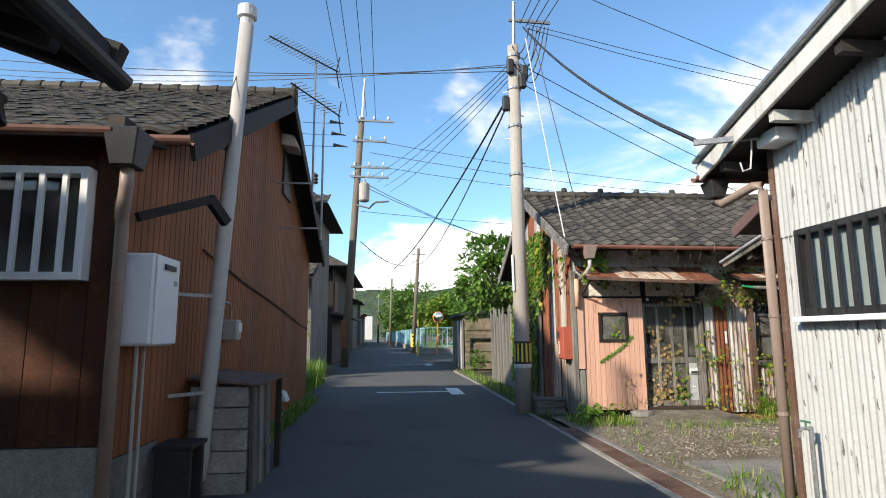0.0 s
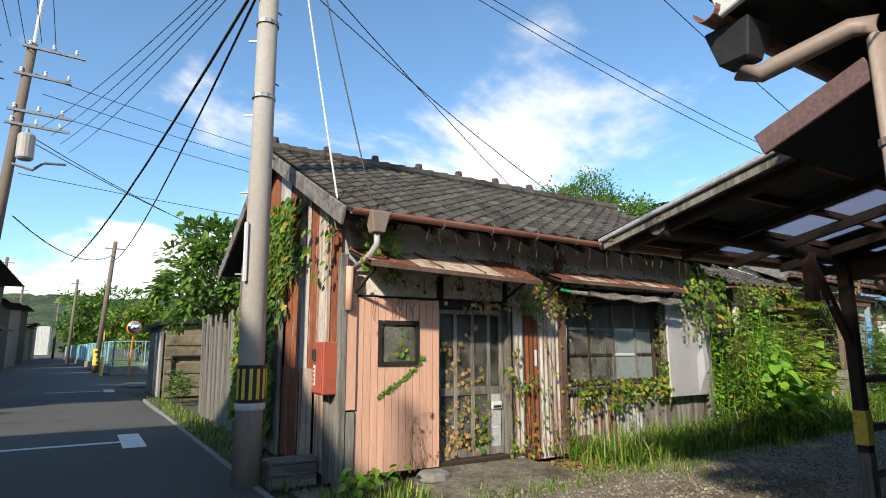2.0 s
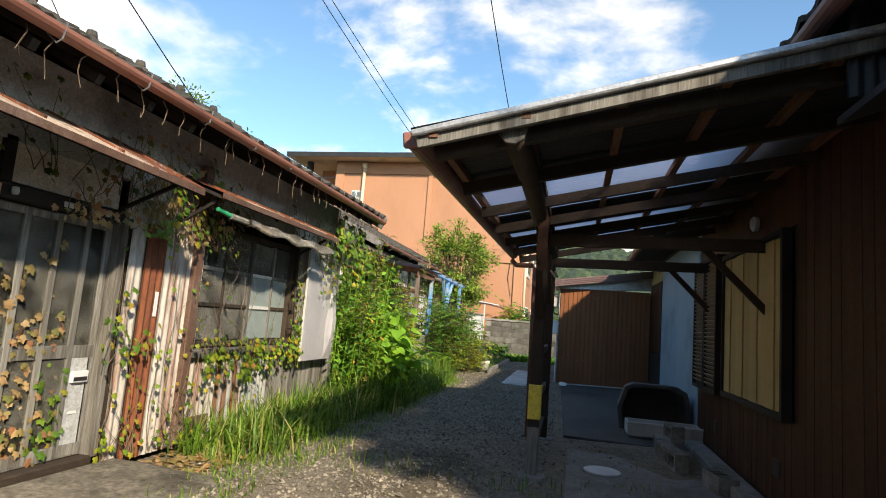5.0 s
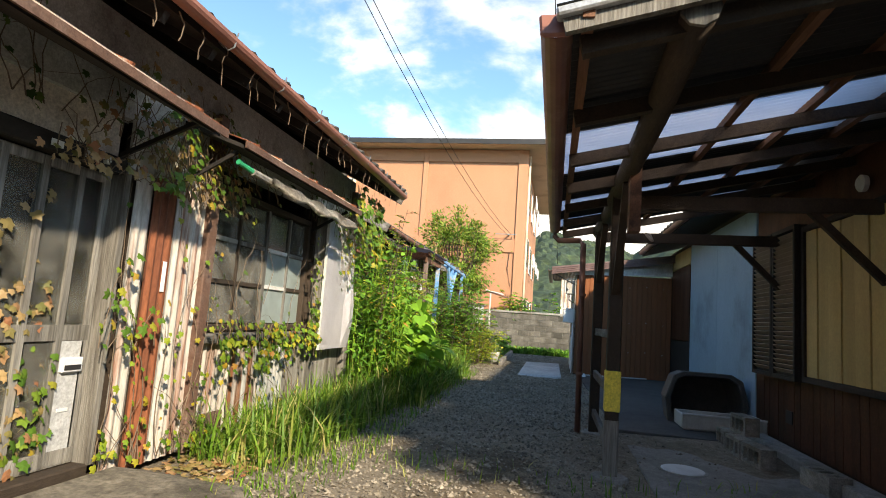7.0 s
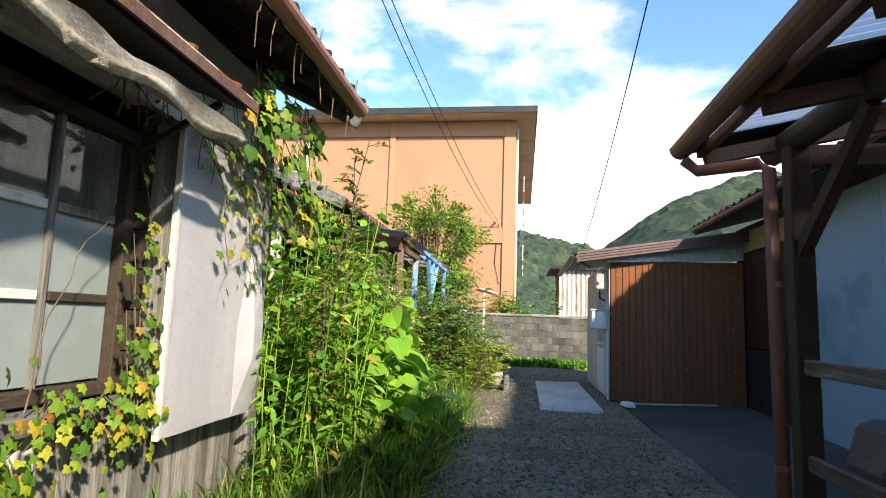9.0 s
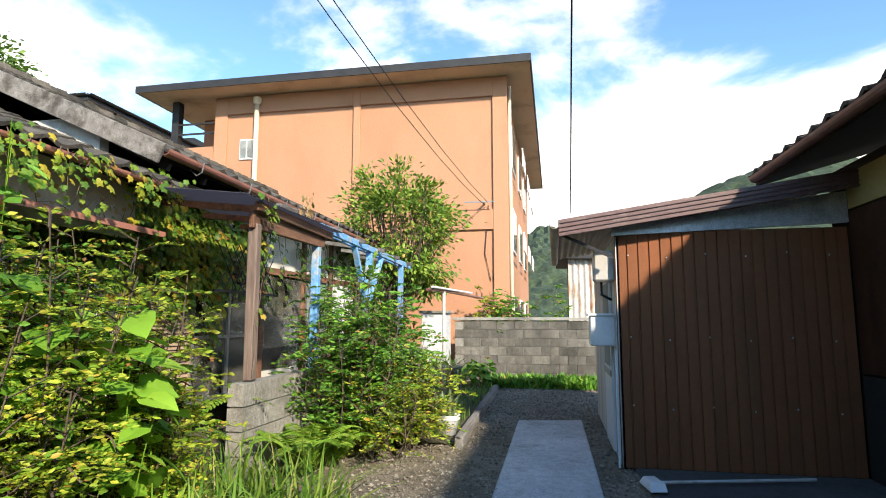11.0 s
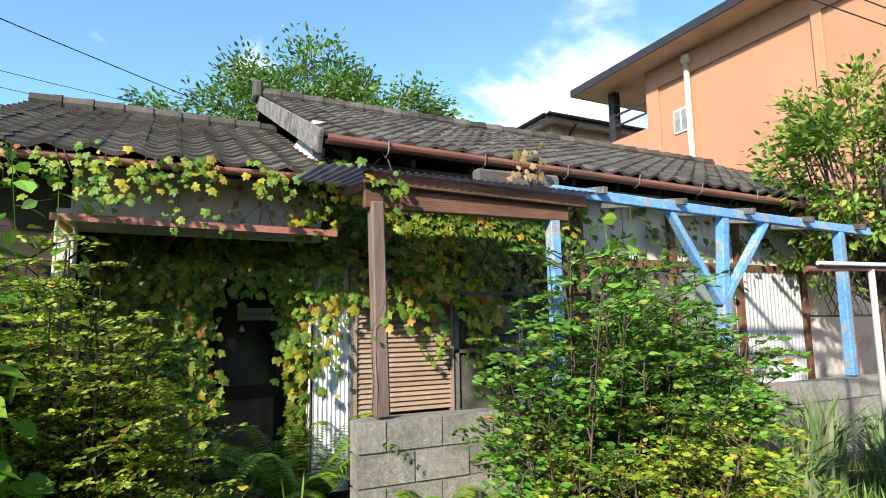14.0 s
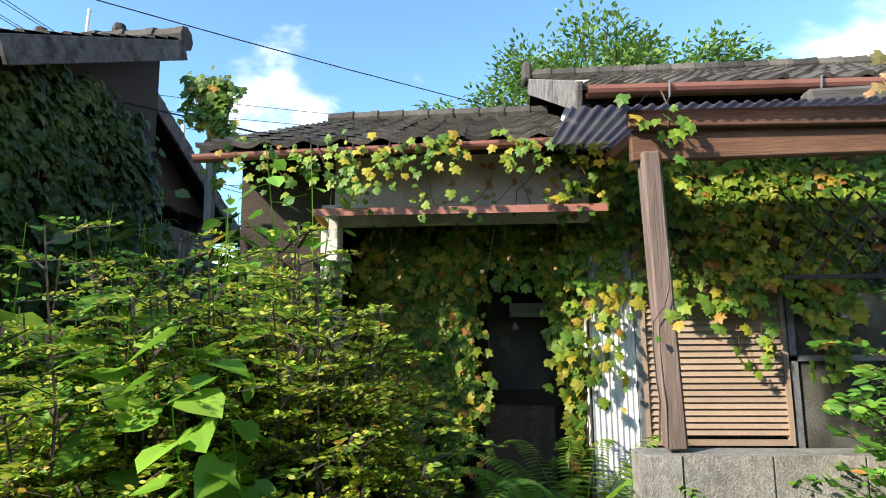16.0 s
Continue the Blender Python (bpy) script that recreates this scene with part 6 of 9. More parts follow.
def antenna(x, y, z, yaw, n):
    an = thing("tv_antenna", (x, y, z), "weathered rooftop television antenna", "antenna", "rooftop antennas")
    part("mast", tube([(x, y, z - 2.4), (x, y, z + 0.06)], 0.018, 6), GREY_METAL, an)
    part("stay", beam((x, y, z - 2.2), (-2.03, y, z - 2.2), 0.025, 0.025), GREY_METAL, an)
    d = Vector((math.cos(yaw), math.sin(yaw), 0.0))
    s = Vector((-math.sin(yaw), math.cos(yaw), 0))
    c = Vector((x, y, z))
    part("boom", tube([tuple(c - d * 1.0), tuple(c + d * 0.55)], 0.014, 5), BLACK_METAL, an)
    for i in range(n):
        p = c - d * 0.95 + d * (1.35 * i / n)
        part("element", tube([tuple(p - s * 0.2), tuple(p + s * 0.2)], 0.007, 4), GREY_METAL, an)
    p = c + d * 0.5
    for k in (0.3, -0.3):
        part("reflector", tube([tuple(p), tuple(p + Vector((0, 0, k)) + d * 0.08)], 0.012, 5), BLACK_METAL, an)
    return an


antenna(-1.45, 9.7, 6.2, radians(51), 18)
antenna(-1.32, 9.95, 5.48, radians(65), 12)

# near eave of the next house on the left
near = thing("near_house", (-3.0, -0.5, 0.0), "dark eave and wall of the neighbouring house", "house")
part("wall", box(-2.3, -2.15, -6.0, 2.5, 0, 3.0, box(-7.0, -2.3, 2.35, 2.5, 0, 3.0)), BROWN_BOARD, near, "dark boarded wall")
# boards coloured as the black silhouette that the eave makes
nr = part("roof", hexa(bmesh.new(), [(-7, -6.5, 4.6), (-1.42, -6.5, 2.72), (-1.42, 2.85, 2.72), (-7, 2.85, 4.6), (-7, -6.5, 4.75), (-1.42, -6.5, 2.84), (-1.42, 2.85, 2.84), (-7, 2.85, 4.75)]), BLACK_WOOD, near, "near-black roof boards")
part("verge", beam((-1.4, 2.9, 2.76), (-6.9, 2.9, 4.62), 0.08, 0.2), BLACK_WOOD, near, "tattered black verge", bevel=0.01)
for i in range(9):
    part("rafter", beam((-1.46, 2.5 - i * 0.5, 2.66), (-2.3, 2.5 - i * 0.5, 2.95), 0.06, 0.08), BLACK_WOOD, near)
part("gutter", gutter([(-1.36, 2.84, 2.66), (-1.36, -6.4, 2.68)], 0.06), BLACK_METAL, near, "black gutter")
part("gutter_joint", tube([(-1.85, 2.6, 2.52), (-1.75, 2.6, 2.44), (-1.75, 2.6, 2.35)], 0.06, 10), BLACK_METAL, near)
part("waste_pipe", tube([(-5.0, 2.6, 2.36), (-1.78, 2.62, 2.32)], 0.045, 10), PIPE_BROWN, near, "brown rainwater pipe", smooth=True)


# ---- ivy-grown house with the dark entrance ----
ivy_house = thing("ivy_house", (13.2, 13.5, 0.1), "low tiled house overgrown with ivy, dark entrance", "house")
E_Y, E_Z, E_RY, E_RZ = 11.22, 2.83, 14.5, 4.2
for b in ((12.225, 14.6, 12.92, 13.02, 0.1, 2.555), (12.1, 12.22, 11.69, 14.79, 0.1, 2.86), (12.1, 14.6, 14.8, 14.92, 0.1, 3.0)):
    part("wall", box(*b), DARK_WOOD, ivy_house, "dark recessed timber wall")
part("wall", box(12.8, 14.62, 11.58, 11.68, 2.36, 2.9), PLASTER, ivy_house, "stained cream plaster band")
# boards left of the porch coloured dark so that this corner stays dim
part("wall", box(12.1, 12.797, 11.58, 11.68, 2.363, 2.9), DARK_WOOD, ivy_house, "dark boarded band under the eave")
part("wall", box(12.1, 12.75, 11.58, 11.66, 0.1, 2.36), DARK_WOOD, ivy_house, "weathered boarded wall coloured dark")
part("post", box(12.72, 12.85, 11.5, 11.64, 0.1, 2.5), PLASTER, ivy_house, "peeling entrance post", bevel=0.01)
# ceiling coloured near black for the shade of the recess
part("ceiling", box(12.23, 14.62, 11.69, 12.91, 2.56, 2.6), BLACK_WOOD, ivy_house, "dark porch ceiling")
part("porch_floor", box(12.23, 14.62, 11.67, 12.91, 0.1, 0.17), CONCRETE, ivy_house, "littered porch floor")
part("canopy", hexa(bmesh.new(), [(12.75, 11.3, 2.4), (14.66, 11.3, 2.39), (14.66, 11.6, 2.44), (12.75, 11.6, 2.45), (12.75, 11.3, 2.43), (14.66, 11.3, 2.42), (14.66, 11.6, 2.47), (12.75, 11.6, 2.48)]), RUSTY, ivy_house, "thin rusty entrance canopy")
part("canopy_edge", beam((12.72, 11.29, 2.4), (14.68, 11.29, 2.39), 0.015, 0.05), COPPER_GUTTER, ivy_house, "reddish canopy edge")
dr = part("door", box(13.84, 14.5, 12.88, 12.92, 0.2, 0.94), DOOR_BROWN, ivy_house, "dark brown door with a dim pane", bevel=0.004)
part("pane", box(13.9, 14.46, 12.885, 12.9, 1.06, 2.0), GLASS, dr)
part("frame", box(13.8, 13.86, 12.84, 12.92, 0.18, 2.1, box(14.48, 14.54, 12.84, 12.92, 0.18, 2.1, box(13.86, 14.48, 12.84, 12.92, 0.94, 1.05, box(13.86, 14.48, 12.84, 12.92, 2.02, 2.1)))), DARK_WOOD, dr, "dark door frame")
part("door_handle", tube([(13.83, 12.82, 0.86), (13.83, 12.82, 1.0)], 0.012, 6), GREY_METAL, dr, "steel door handle")
sgn = thing("shop_sign", (14.27, 12.83, 1.7), "small white enamel shop sign on the door", "sign")
part("plate", box(14.1, 14.44, 12.822, 12.832, 1.71, 1.835), LABEL, sgn, bevel=0.003)
fc = bpy.data.curves.new("lettering", "FONT")
fc.body, fc.size, fc.align_x, fc.align_y = "アイピー化粧品", 0.046, "CENTER", "CENTER"
ft = new("lettering", fc)
ft.matrix_basis = pose(14.27, 12.8205, 1.765, 90, 0, 0)
ft.data.materials.append(INK)
ft.parent, ft.matrix_parent_inverse = sgn, INV[sgn.name]
part("paper", hexa(bmesh.new(), [(14.12, 12.815, 1.6), (14.18, 12.815, 1.6), (14.18, 12.83, 1.6), (14.12, 12.83, 1.6), (14.135, 12.82, 1.66), (14.15, 12.82, 1.66), (14.15, 12.83, 1.66), (14.135, 12.83, 1.66)]), LABEL, sgn, "torn scrap of paper")
bm = bmesh.new()
for s in (1, -1):
    ye = E_RY - s * (E_RY - E_Y)
    hexa(bm, [(11.95, ye, E_Z - 0.08), (14.85, ye, E_Z - 0.08), (14.85, E_RY, E_RZ - 0.08), (11.95, E_RY, E_RZ - 0.08), (11.95, ye, E_Z), (14.85, ye, E_Z), (14.85, E_RY, E_RZ), (11.95, E_RY, E_RZ)])
er = part("roof", bm, BLACK_WOOD, ivy_house, "dark boarded roof with grey tiles")
ke = (E_RZ - E_Z) / (E_RY - E_Y)
tile_roof(er, (11.95, E_Y - 0.02, E_Z), (1, 0, 0), (0, 1, ke), 2.85, math.hypot(E_RY - E_Y, E_RZ - E_Z) - 0.05, 31)
ridge_caps(er, (11.95, E_RY, E_RZ + 0.06), (14.8, E_RY, E_RZ + 0.06), 0.1, 0.3)
part("gutter", gutter([(11.95, 11.16, 2.78), (13.2, 11.16, 2.8), (14.5, 11.16, 2.82)], 0.045), COPPER_GUTTER, ivy_house, "sagging reddish gutter")

# ---- garden house with louvred shutter and pergola ----
garden_house = thing("garden_house", (18.5, 13.5, 0.2), "old white-walled house with tiled roof, half hidden by shrubs", "house")
H_Y, H_Z, H_RY, H_RZ = 11.36, 3.2, 14.9, 4.85
HX1 = 23.4
part("wall", box(14.66, HX1, 11.92, 12.04, 2.3, 3.2), PLASTER, garden_house, "flaking white plaster above the openings")
for b in ((14.64, 14.76, 12.045, 17.39, 0.2, 3.6), (HX1 - 0.12, HX1, 12.045, 17.39, 0.2, 3.3), (14.7, HX1, 17.4, 17.5, 0.2, 3.2), (14.66, 14.98, 11.92, 12.03, 0.2, 2.295), (17.6, 19.15, 11.92, 12.03, 0.2, 0.85), (20.2, HX1, 11.92, 12.03, 0.2, 2.295)):
    part("wall", box(*b), PLASTER, garden_house, "flaking white plaster wall")
for gx in (14.7, HX1 - 0.1):
    bm = bmesh.new()
    a = [bm.verts.new(p) for p in ((gx, 11.95, 3.2), (gx, 17.5, 3.2), (gx, H_RY, H_RZ - 0.1))]
    bm.faces.new(a)
    bmesh.ops.solidify(bm, geom=bm.faces[:], thickness=0.05)
    part("gable", bm, DARK_WOOD, garden_house, "dark gable boards")
part("corner_sheet", ribbed((14.64, 11.89, 0.25), (1, 0, 0), (0, 0, 1), (0, -1, 0), 0.32, 2.1, 0.04, 0.005), WHITE_METAL, garden_house, "white ribbed corner sheet")
part("corner_sheet", ribbed((14.625, 12.5, 0.25), (0, -1, 0), (0, 0, 1), (-1, 0, 0), 0.6, 2.4, 0.076, 0.008), PALE_SHEET, garden_house, "pale ribbed sheet")
part("trim", box(14.965, 15.0, 11.86, 11.93, 0.3, 2.3), GREY_METAL, garden_house, "grey aluminium strip")
sh = part("louvre_shutter", ring(15.0, 16.02, 0.78, 2.31, 11.86, 11.92, 0.035), LOUVRE, garden_house, "brown louvred shutter")
for j in range(31):
    z = 0.85 + j * 0.0455
    part("slat", beam((15.03, 11.885, z + 0.02), (15.99, 11.885, z + 0.02), 0.052, 0.008, up=(0, -0.85, 0.5)), LOUVRE, sh)
part("shutter_backing", box(15.0, 16.0, 11.925, 11.95, 0.8, 2.28), BLACK_WOOD, garden_house)
part("window_frame", box(16.04, 17.58, 11.88, 11.94, 0.6, 0.66, box(16.04, 17.58, 11.88, 11.94, 1.36, 1.4, box(16.04, 16.09, 11.88, 11.94, 0.66, 2.3, box(16.8, 16.85, 11.88, 11.94, 0.66, 2.3)))), GREY_METAL, garden_house, "aluminium sliding window frame")
part("pane", box(16.09, 17.58, 11.905, 11.91, 0.66, 2.3), GLASS, garden_house, "dim window glass")
part("window_frame", box(19.18, 19.23, 11.87, 11.94, 0.6, 2.3, box(20.12, 20.17, 11.87, 11.94, 0.6, 2.3, box(19.23, 20.12, 11.87, 11.94, 1.38, 1.42, box(19.23, 20.12, 11.87, 11.94, 0.6, 0.66)))), GREY_METAL, garden_house, "aluminium sliding window frame")
part("pane", box(19.23, 20.12, 11.905, 11.91, 0.66, 2.3), FROST, garden_house, "frosted sliding window")
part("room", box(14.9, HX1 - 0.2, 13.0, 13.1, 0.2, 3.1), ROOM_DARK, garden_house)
part("wall_sheet", ribbed((20.35, 11.88, 0.75), (1, 0, 0), (0, 0, 1), (0, -1, 0), 1.2, 1.6, 0.076, 0.009), PALE_SLAB, garden_house, "pale corrugated sheet")
part("pane", box(17.7, 19.05, 11.905, 11.91, 0.86, 2.29), GLASS, garden_house, "dim window glass")
for x in (17.6, 19.05, 20.25, 21.6):
    part("post", box(x, x + 0.1, 11.86, 11.93, 0.2, 3.1), BROWN_WOOD, garden_house, "exposed brown wall post", bevel=0.005)
part("eave_board", box(14.66, HX1, 11.87, 11.915, 2.28, 2.38), BROWN_WOOD, garden_house, "brown head rail")
bm = bmesh.new()
for s in (1, -1):
    ye = H_RY - s * (H_RY - H_Y)
    hexa(bm, [(14.55, ye, H_Z - 0.08), (HX1 + 0.3, ye, H_Z - 0.08), (HX1 + 0.3, H_RY, H_RZ - 0.08), (14.55, H_RY, H_RZ - 0.08), (14.55, ye, H_Z), (HX1 + 0.3, ye, H_Z), (HX1 + 0.3, H_RY, H_RZ), (14.55, H_RY, H_RZ)])
hr = part("roof", bm, BLACK_WOOD, garden_house, "dark boarded roof with grey tiles")
kh = (H_RZ - H_Z) / (H_RY - H_Y)
tile_roof(hr, (14.55, H_Y - 0.02, H_Z), (1, 0, 0), (0, 1, kh), HX1 + 0.3 - 14.55, math.hypot(H_RY - H_Y, H_RZ - H_Z) - 0.05, 41)
ridge_caps(hr, (14.5, H_RY, H_RZ + 0.06), (HX1 + 0.3, H_RY, H_RZ + 0.06), 0.11, 0.3)
part("ridge_end", box(14.44, 14.56, H_RY - 0.13, H_RY + 0.13, H_RZ - 0.02, H_RZ + 0.24), TILE, hr, "clay ridge end tile", bevel=0.03)
part("bargeboard", beam((14.53, H_Y - 0.1, H_Z - 0.06), (14.53, H_RY, H_RZ - 0.06), 0.04, 0.2), GREY_BEAM, garden_house, "split grey bargeboard", bevel=0.006)
hg = part("gutter", gutter([(14.58, 11.28, 3.2), (HX1 + 0.2, 11.28, 3.1)], 0.065), COPPER_GUTTER, garden_house, "reddish brown gutter")
for i in range(9):
    x = 15.1 + i * 0.95
    part("bracket", tube([(x, 11.2, 3.2), (x, 11.22, 3.1), (x, 11.28, 3.07), (x, 11.36, 3.14)], 0.007, 5), GREY_METAL, hg)
for i in range(14):
    x = 14.8 + i * 0.6
    part("rafter", beam((x, H_Y + 0.02, H_Z - 0.12), (x, 12.0, H_Z - 0.12 + 0.64 * kh), 0.05, 0.07), BLACK_WOOD, garden_house)

# low block wall
low_wall = thing("garden_wall", (17.8, 10.45, 0.2), "low grey concrete block wall with worn top", "wall", kind="structure")
bmesh_block = to_mesh("block", box(0, 0.388, 0, 0.15, 0, 0.19), BLOCK)
wrng = random.Random(8)
for j in range(4):
    x = 14.56 - (0.2 if j % 2 else 0)
    while x < 21.6:
        x0 = max(x, 14.56)
        part("block", bmesh_block, BLOCK, low_wall, at=pose(x0, 10.34 + wrng.uniform(-0.004, 0.004), 0.22 + j * 0.208) @ Matrix.Diagonal(((x + 0.388 - x0) / 0.388, 1, 1.0, 1)))
        x += 0.4
part("joints", box(14.58, 21.6, 10.352, 10.478, 0.15, 1.04), CONCRETE, low_wall, "recessed mortar joints")

# pergola with blue posts
pergola = thing("pergola", (17.2, 10.4, 1.05), "worn pergola with blue posts and a smoky sheet roof", "pergola")
part("post", beam((14.74, 10.39, 1.05), (14.69, 10.37, 2.47), 0.095, 0.095, up=(0, 1, 0)), POST_WOOD, pergola, "bare weathered wooden post", bevel=0.012)
for x, xt in ((16.2, 16.17), (18.03, 18.14), (19.98, 19.95)):
    part("post", beam((x, 10.42, 1.05), (xt, 10.4, 2.62), 0.09, 0.09, up=(0, 1, 0)), BLUE_PAINT, pergola, "flaking blue painted post", bevel=0.008)
part("post", tube([(20.07, 10.42, 0.3), (20.03, 10.41, 2.6)], 0.035, 8), PIPE_BROWN, pergola, "rust-red steel pipe")
for a, b in (((17.45, 10.4, 2.62), (18.03, 10.4, 1.8)), ((18.75, 10.4, 2.6), (18.1, 10.4, 1.85))):
    part("brace", beam(a, b, 0.06, 0.08, up=(0, 1, 0)), BLUE_PAINT, pergola, "flaking blue brace", bevel=0.006)
part("beam", beam((14.6, 10.36, 2.5), (16.3, 10.38, 2.52), 0.05, 0.16), BROWN_WOOD, pergola, "stained brown beam", bevel=0.008)
part("beam", beam((14.58, 10.3, 2.62), (16.45, 10.33, 2.6), 0.04, 0.09), BROWN_WOOD, pergola, "split brown board", bevel=0.006)
part("beam", beam((16.15, 10.36, 2.68), (20.5, 10.38, 2.6), 0.05, 0.09), BLUE_PAINT, pergola, "flaking blue beam", bevel=0.008)
part("beam", beam((15.6, 10.62, 2.78), (16.4, 10.62, 2.8), 0.1, 0.16), GREY_BEAM, pergola, "rotten grey beam end", bevel=0.02)
part("beam", beam((16.2, 10.62, 2.76), (20.5, 10.62, 2.66), 0.05, 0.09), BLUE_PAINT, pergola, "flaking blue beam", bevel=0.008)
for i in range(5):
    x = 16.6 + i * 0.9
    part("crosspiece", beam((x, 10.25, 2.7 - i * 0.02), (x, 11.3, 2.86 - i * 0.02), 0.05, 0.06), GREY_BEAM, pergola, bevel=0.006)
for i in range(3):
    x = 14.7 + i * 0.75
    part("crosspiece", beam((x, 10.3, 2.6), (x, 11.4, 2.72), 0.05, 0.06), BROWN_WOOD, pergola)
part("roof_sheet", ribbed((14.3, 10.22, 2.66), (1, 0, 0), (0, 0.994, 0.11), (0, -0.11, 0.994), 2.2, 1.2, 0.063, 0.008), PURPLE_PLASTIC, pergola, "smoky ribbed plastic sheet")
trellis = thing("trellis", (16.9, 11.0, 2.2), "dark crossed wire trellis panel", "trellis")
for i in range(7):
    part("wire", tube([(15.9 + i * 0.16, 11.5, 1.95), (16.35 + i * 0.16, 11.5, 2.5)], 0.008, 4), CABLE, trellis)
    part("wire", tube([(16.35 + i * 0.16, 11.51, 1.95), (15.9 + i * 0.16, 11.51, 2.5)], 0.008, 4), CABLE, trellis)
    part("wire", tube([(20.3 + i * 0.16, 11.0, 1.7), (20.75 + i * 0.16, 11.0, 2.35)], 0.008, 4), CABLE, trellis)
    part("wire", tube([(20.75 + i * 0.16, 11.01, 1.7), (20.3 + i * 0.16, 11.01, 2.35)], 0.008, 4), CABLE, trellis)
part("rail", beam((15.85, 11.5, 1.93), (17.4, 11.5, 1.93), 0.02, 0.03, beam((20.25, 11.0, 1.68), (21.8, 11.0, 1.68), 0.02, 0.03)), CABLE, trellis)

# laundry pole
laundry = thing("laundry_pole", (18.35, 9.3, 0.22), "rusty laundry pole with a crossbar", "laundry pole")
part("pole", tube([(18.35, 9.3, 0.2), (18.37, 9.3, 2.02)], 0.024, 8), PIPE_GREY, laundry, smooth=True)
part("crossbar", tube([(17.75, 9.42, 2.02), (18.37, 9.3, 2.03), (20.3, 8.95, 1.99)], 0.022, 8), PIPE_BROWN, laundry, "rust-red crossbar")
part("crossbar", tube([(17.8, 9.36, 2.06), (19.6, 9.05, 2.05)], 0.016, 8), WHITE_METAL, laundry, "pale pole laid along it")
for x in (17.9, 19.9, 20.2):
    part("hook", tube([(x, 9.38 - (x - 17.9) * 0.18, 2.1), (x, 9.38 - (x - 17.9) * 0.18, 2.0), (x + 0.05, 9.37 - (x - 17.9) * 0.18, 2.0), (x + 0.05, 9.37 - (x - 17.9) * 0.18, 2.08)], 0.008, 5), PIPE_BROWN, laundry)
pot = thing("plant_bucket", (16.85, 8.95, 0.24), "dented white enamel bucket used as planter", "bucket")
part("bucket", lathe((16.85, 8.98, 0.24), [(0.12, 0), (0.16, 0.22), (0.17, 0.23), (0.15, 0.23), (0.11, 0.05)], 16), WHITE_METAL, pot, smooth=True)
part("band", lathe((16.85, 8.98, 0.41), [(0.16, 0), (0.165, 0.015), (0.16, 0.03)], 16), PALE_SHEET, pot)

# brown metal shed
shed = thing("shed", (17.2, 6.0, 0.15), "brown ribbed metal shed with maroon roof", "shed")
GX, GY = 15.8, 7.08
part("wall", box(GX + 0.04, 19.0, 4.97, GY - 0.04, 0.15, 2.4), DARK_WOOD, shed, "shed body")
y = 4.98
while y < GY - 0.05:
    w = min(0.42, GY - y)
    part("cladding_sheet", ribbed((GX, y, 0.2), (0, 1, 0), (0, 0, 1), (-1, 0, 0), w, 2.26, 0.105, 0.014, "rib"), BROWN_SHEET, shed, "brown ribbed metal sheet")
    y += 0.42
for j, z in enumerate((0.75, 1.4, 2.2)):
    for i in range(6):
        part("rivet", lathe((0, 0, 0), [(0.009, 0), (0.007, 0.006)], 6), SILVER, shed, at=pose(GX - 0.002, 5.15 + i * 0.36, z + 0.03 * (i % 2), 0, -90, 0))
part("flashing", hexa(bmesh.new(), [(GX - 0.02, 4.97, 2.5), (GX + 0.03, 4.97, 2.5), (GX + 0.03, GY + 0.02, 2.43), (GX - 0.02, GY + 0.02, 2.43), (GX - 0.02, 4.97, 2.8), (GX + 0.03, 4.97, 2.8), (GX + 0.03, GY + 0.02, 2.5), (GX - 0.02, GY + 0.02, 2.5)]), SILVER, shed, "crumpled zinc flashing")


def g_z(y):
    return 2.56 + (7.6 - y) * 0.145


part("roof_sheet", ribbed((15.55, 7.62, g_z(7.62)), (0.0, -1, 0.145), (1, 0, 0), (0, 0.14, 0.99), 2.75, 3.6, 0.09, 0.012), MAROON_SHEET, shed, "maroon ribbed roof sheet")
part("verge", ribbed((15.55, 7.62, g_z(7.62) + 0.01), (0, -1, 0.145), (0, 0, -1), (-1, 0, 0), 2.75, 0.17, 3, 0.0), MAROON_SHEET, shed, "maroon verge strip")
for k in range(4):
    part("verge_rib", beam((15.545, 7.62, g_z(7.62) - 0.02 - k * 0.042), (15.545, 4.9, g_z(4.9) - 0.02 - k * 0.042), 0.02, 0.018), MAROON_SHEET, shed)
part("gutter", gutter([(15.5, 7.66, 2.52), (19.2, 7.66, 2.5)], 0.05), PIPE_TAUPE, shed, "dark gutter")
part("bracket", beam((15.7, 7.1, 2.2), (15.75, 7.62, 2.46), 0.025, 0.03), BLACK_METAL, shed)
part("front", box(GX, 19.0, GY - 0.04, GY - 0.01, 0.2, 2.42), PALE_SHEET, shed, "pale shed front")
sdr = part("door", box(16.3, 17.1, GY - 0.008, GY + 0.02, 0.24, 2.1), WHITE_METAL, shed, "white framed sliding door")
part("pane", box(16.38, 17.02, GY + 0.021, GY + 0.026, 1.1, 2.0), FROST, sdr)
part("rail", box(16.3, 17.1, GY + 0.02, GY + 0.034, 1.0, 1.06), GREY_METAL, sdr)
gm = thing("gas_meter", (16.0, 7.25, 2.05), "grey meter box under the shed eave", "meter")
part("body", box(15.88, 16.1, 7.07, 7.28, 1.98, 2.3), PIPE_GREY, gm, bevel=0.02)
part("pipe", tube([(15.98, 7.2, 1.98), (15.98, 7.2, 1.85), (16.05, 7.1, 1.8)], 0.015, 6), BLACK_METAL, gm)
mb = thing("letter_box", (16.2, 7.25, 1.4), "white metal letter box on the shed", "letter box")
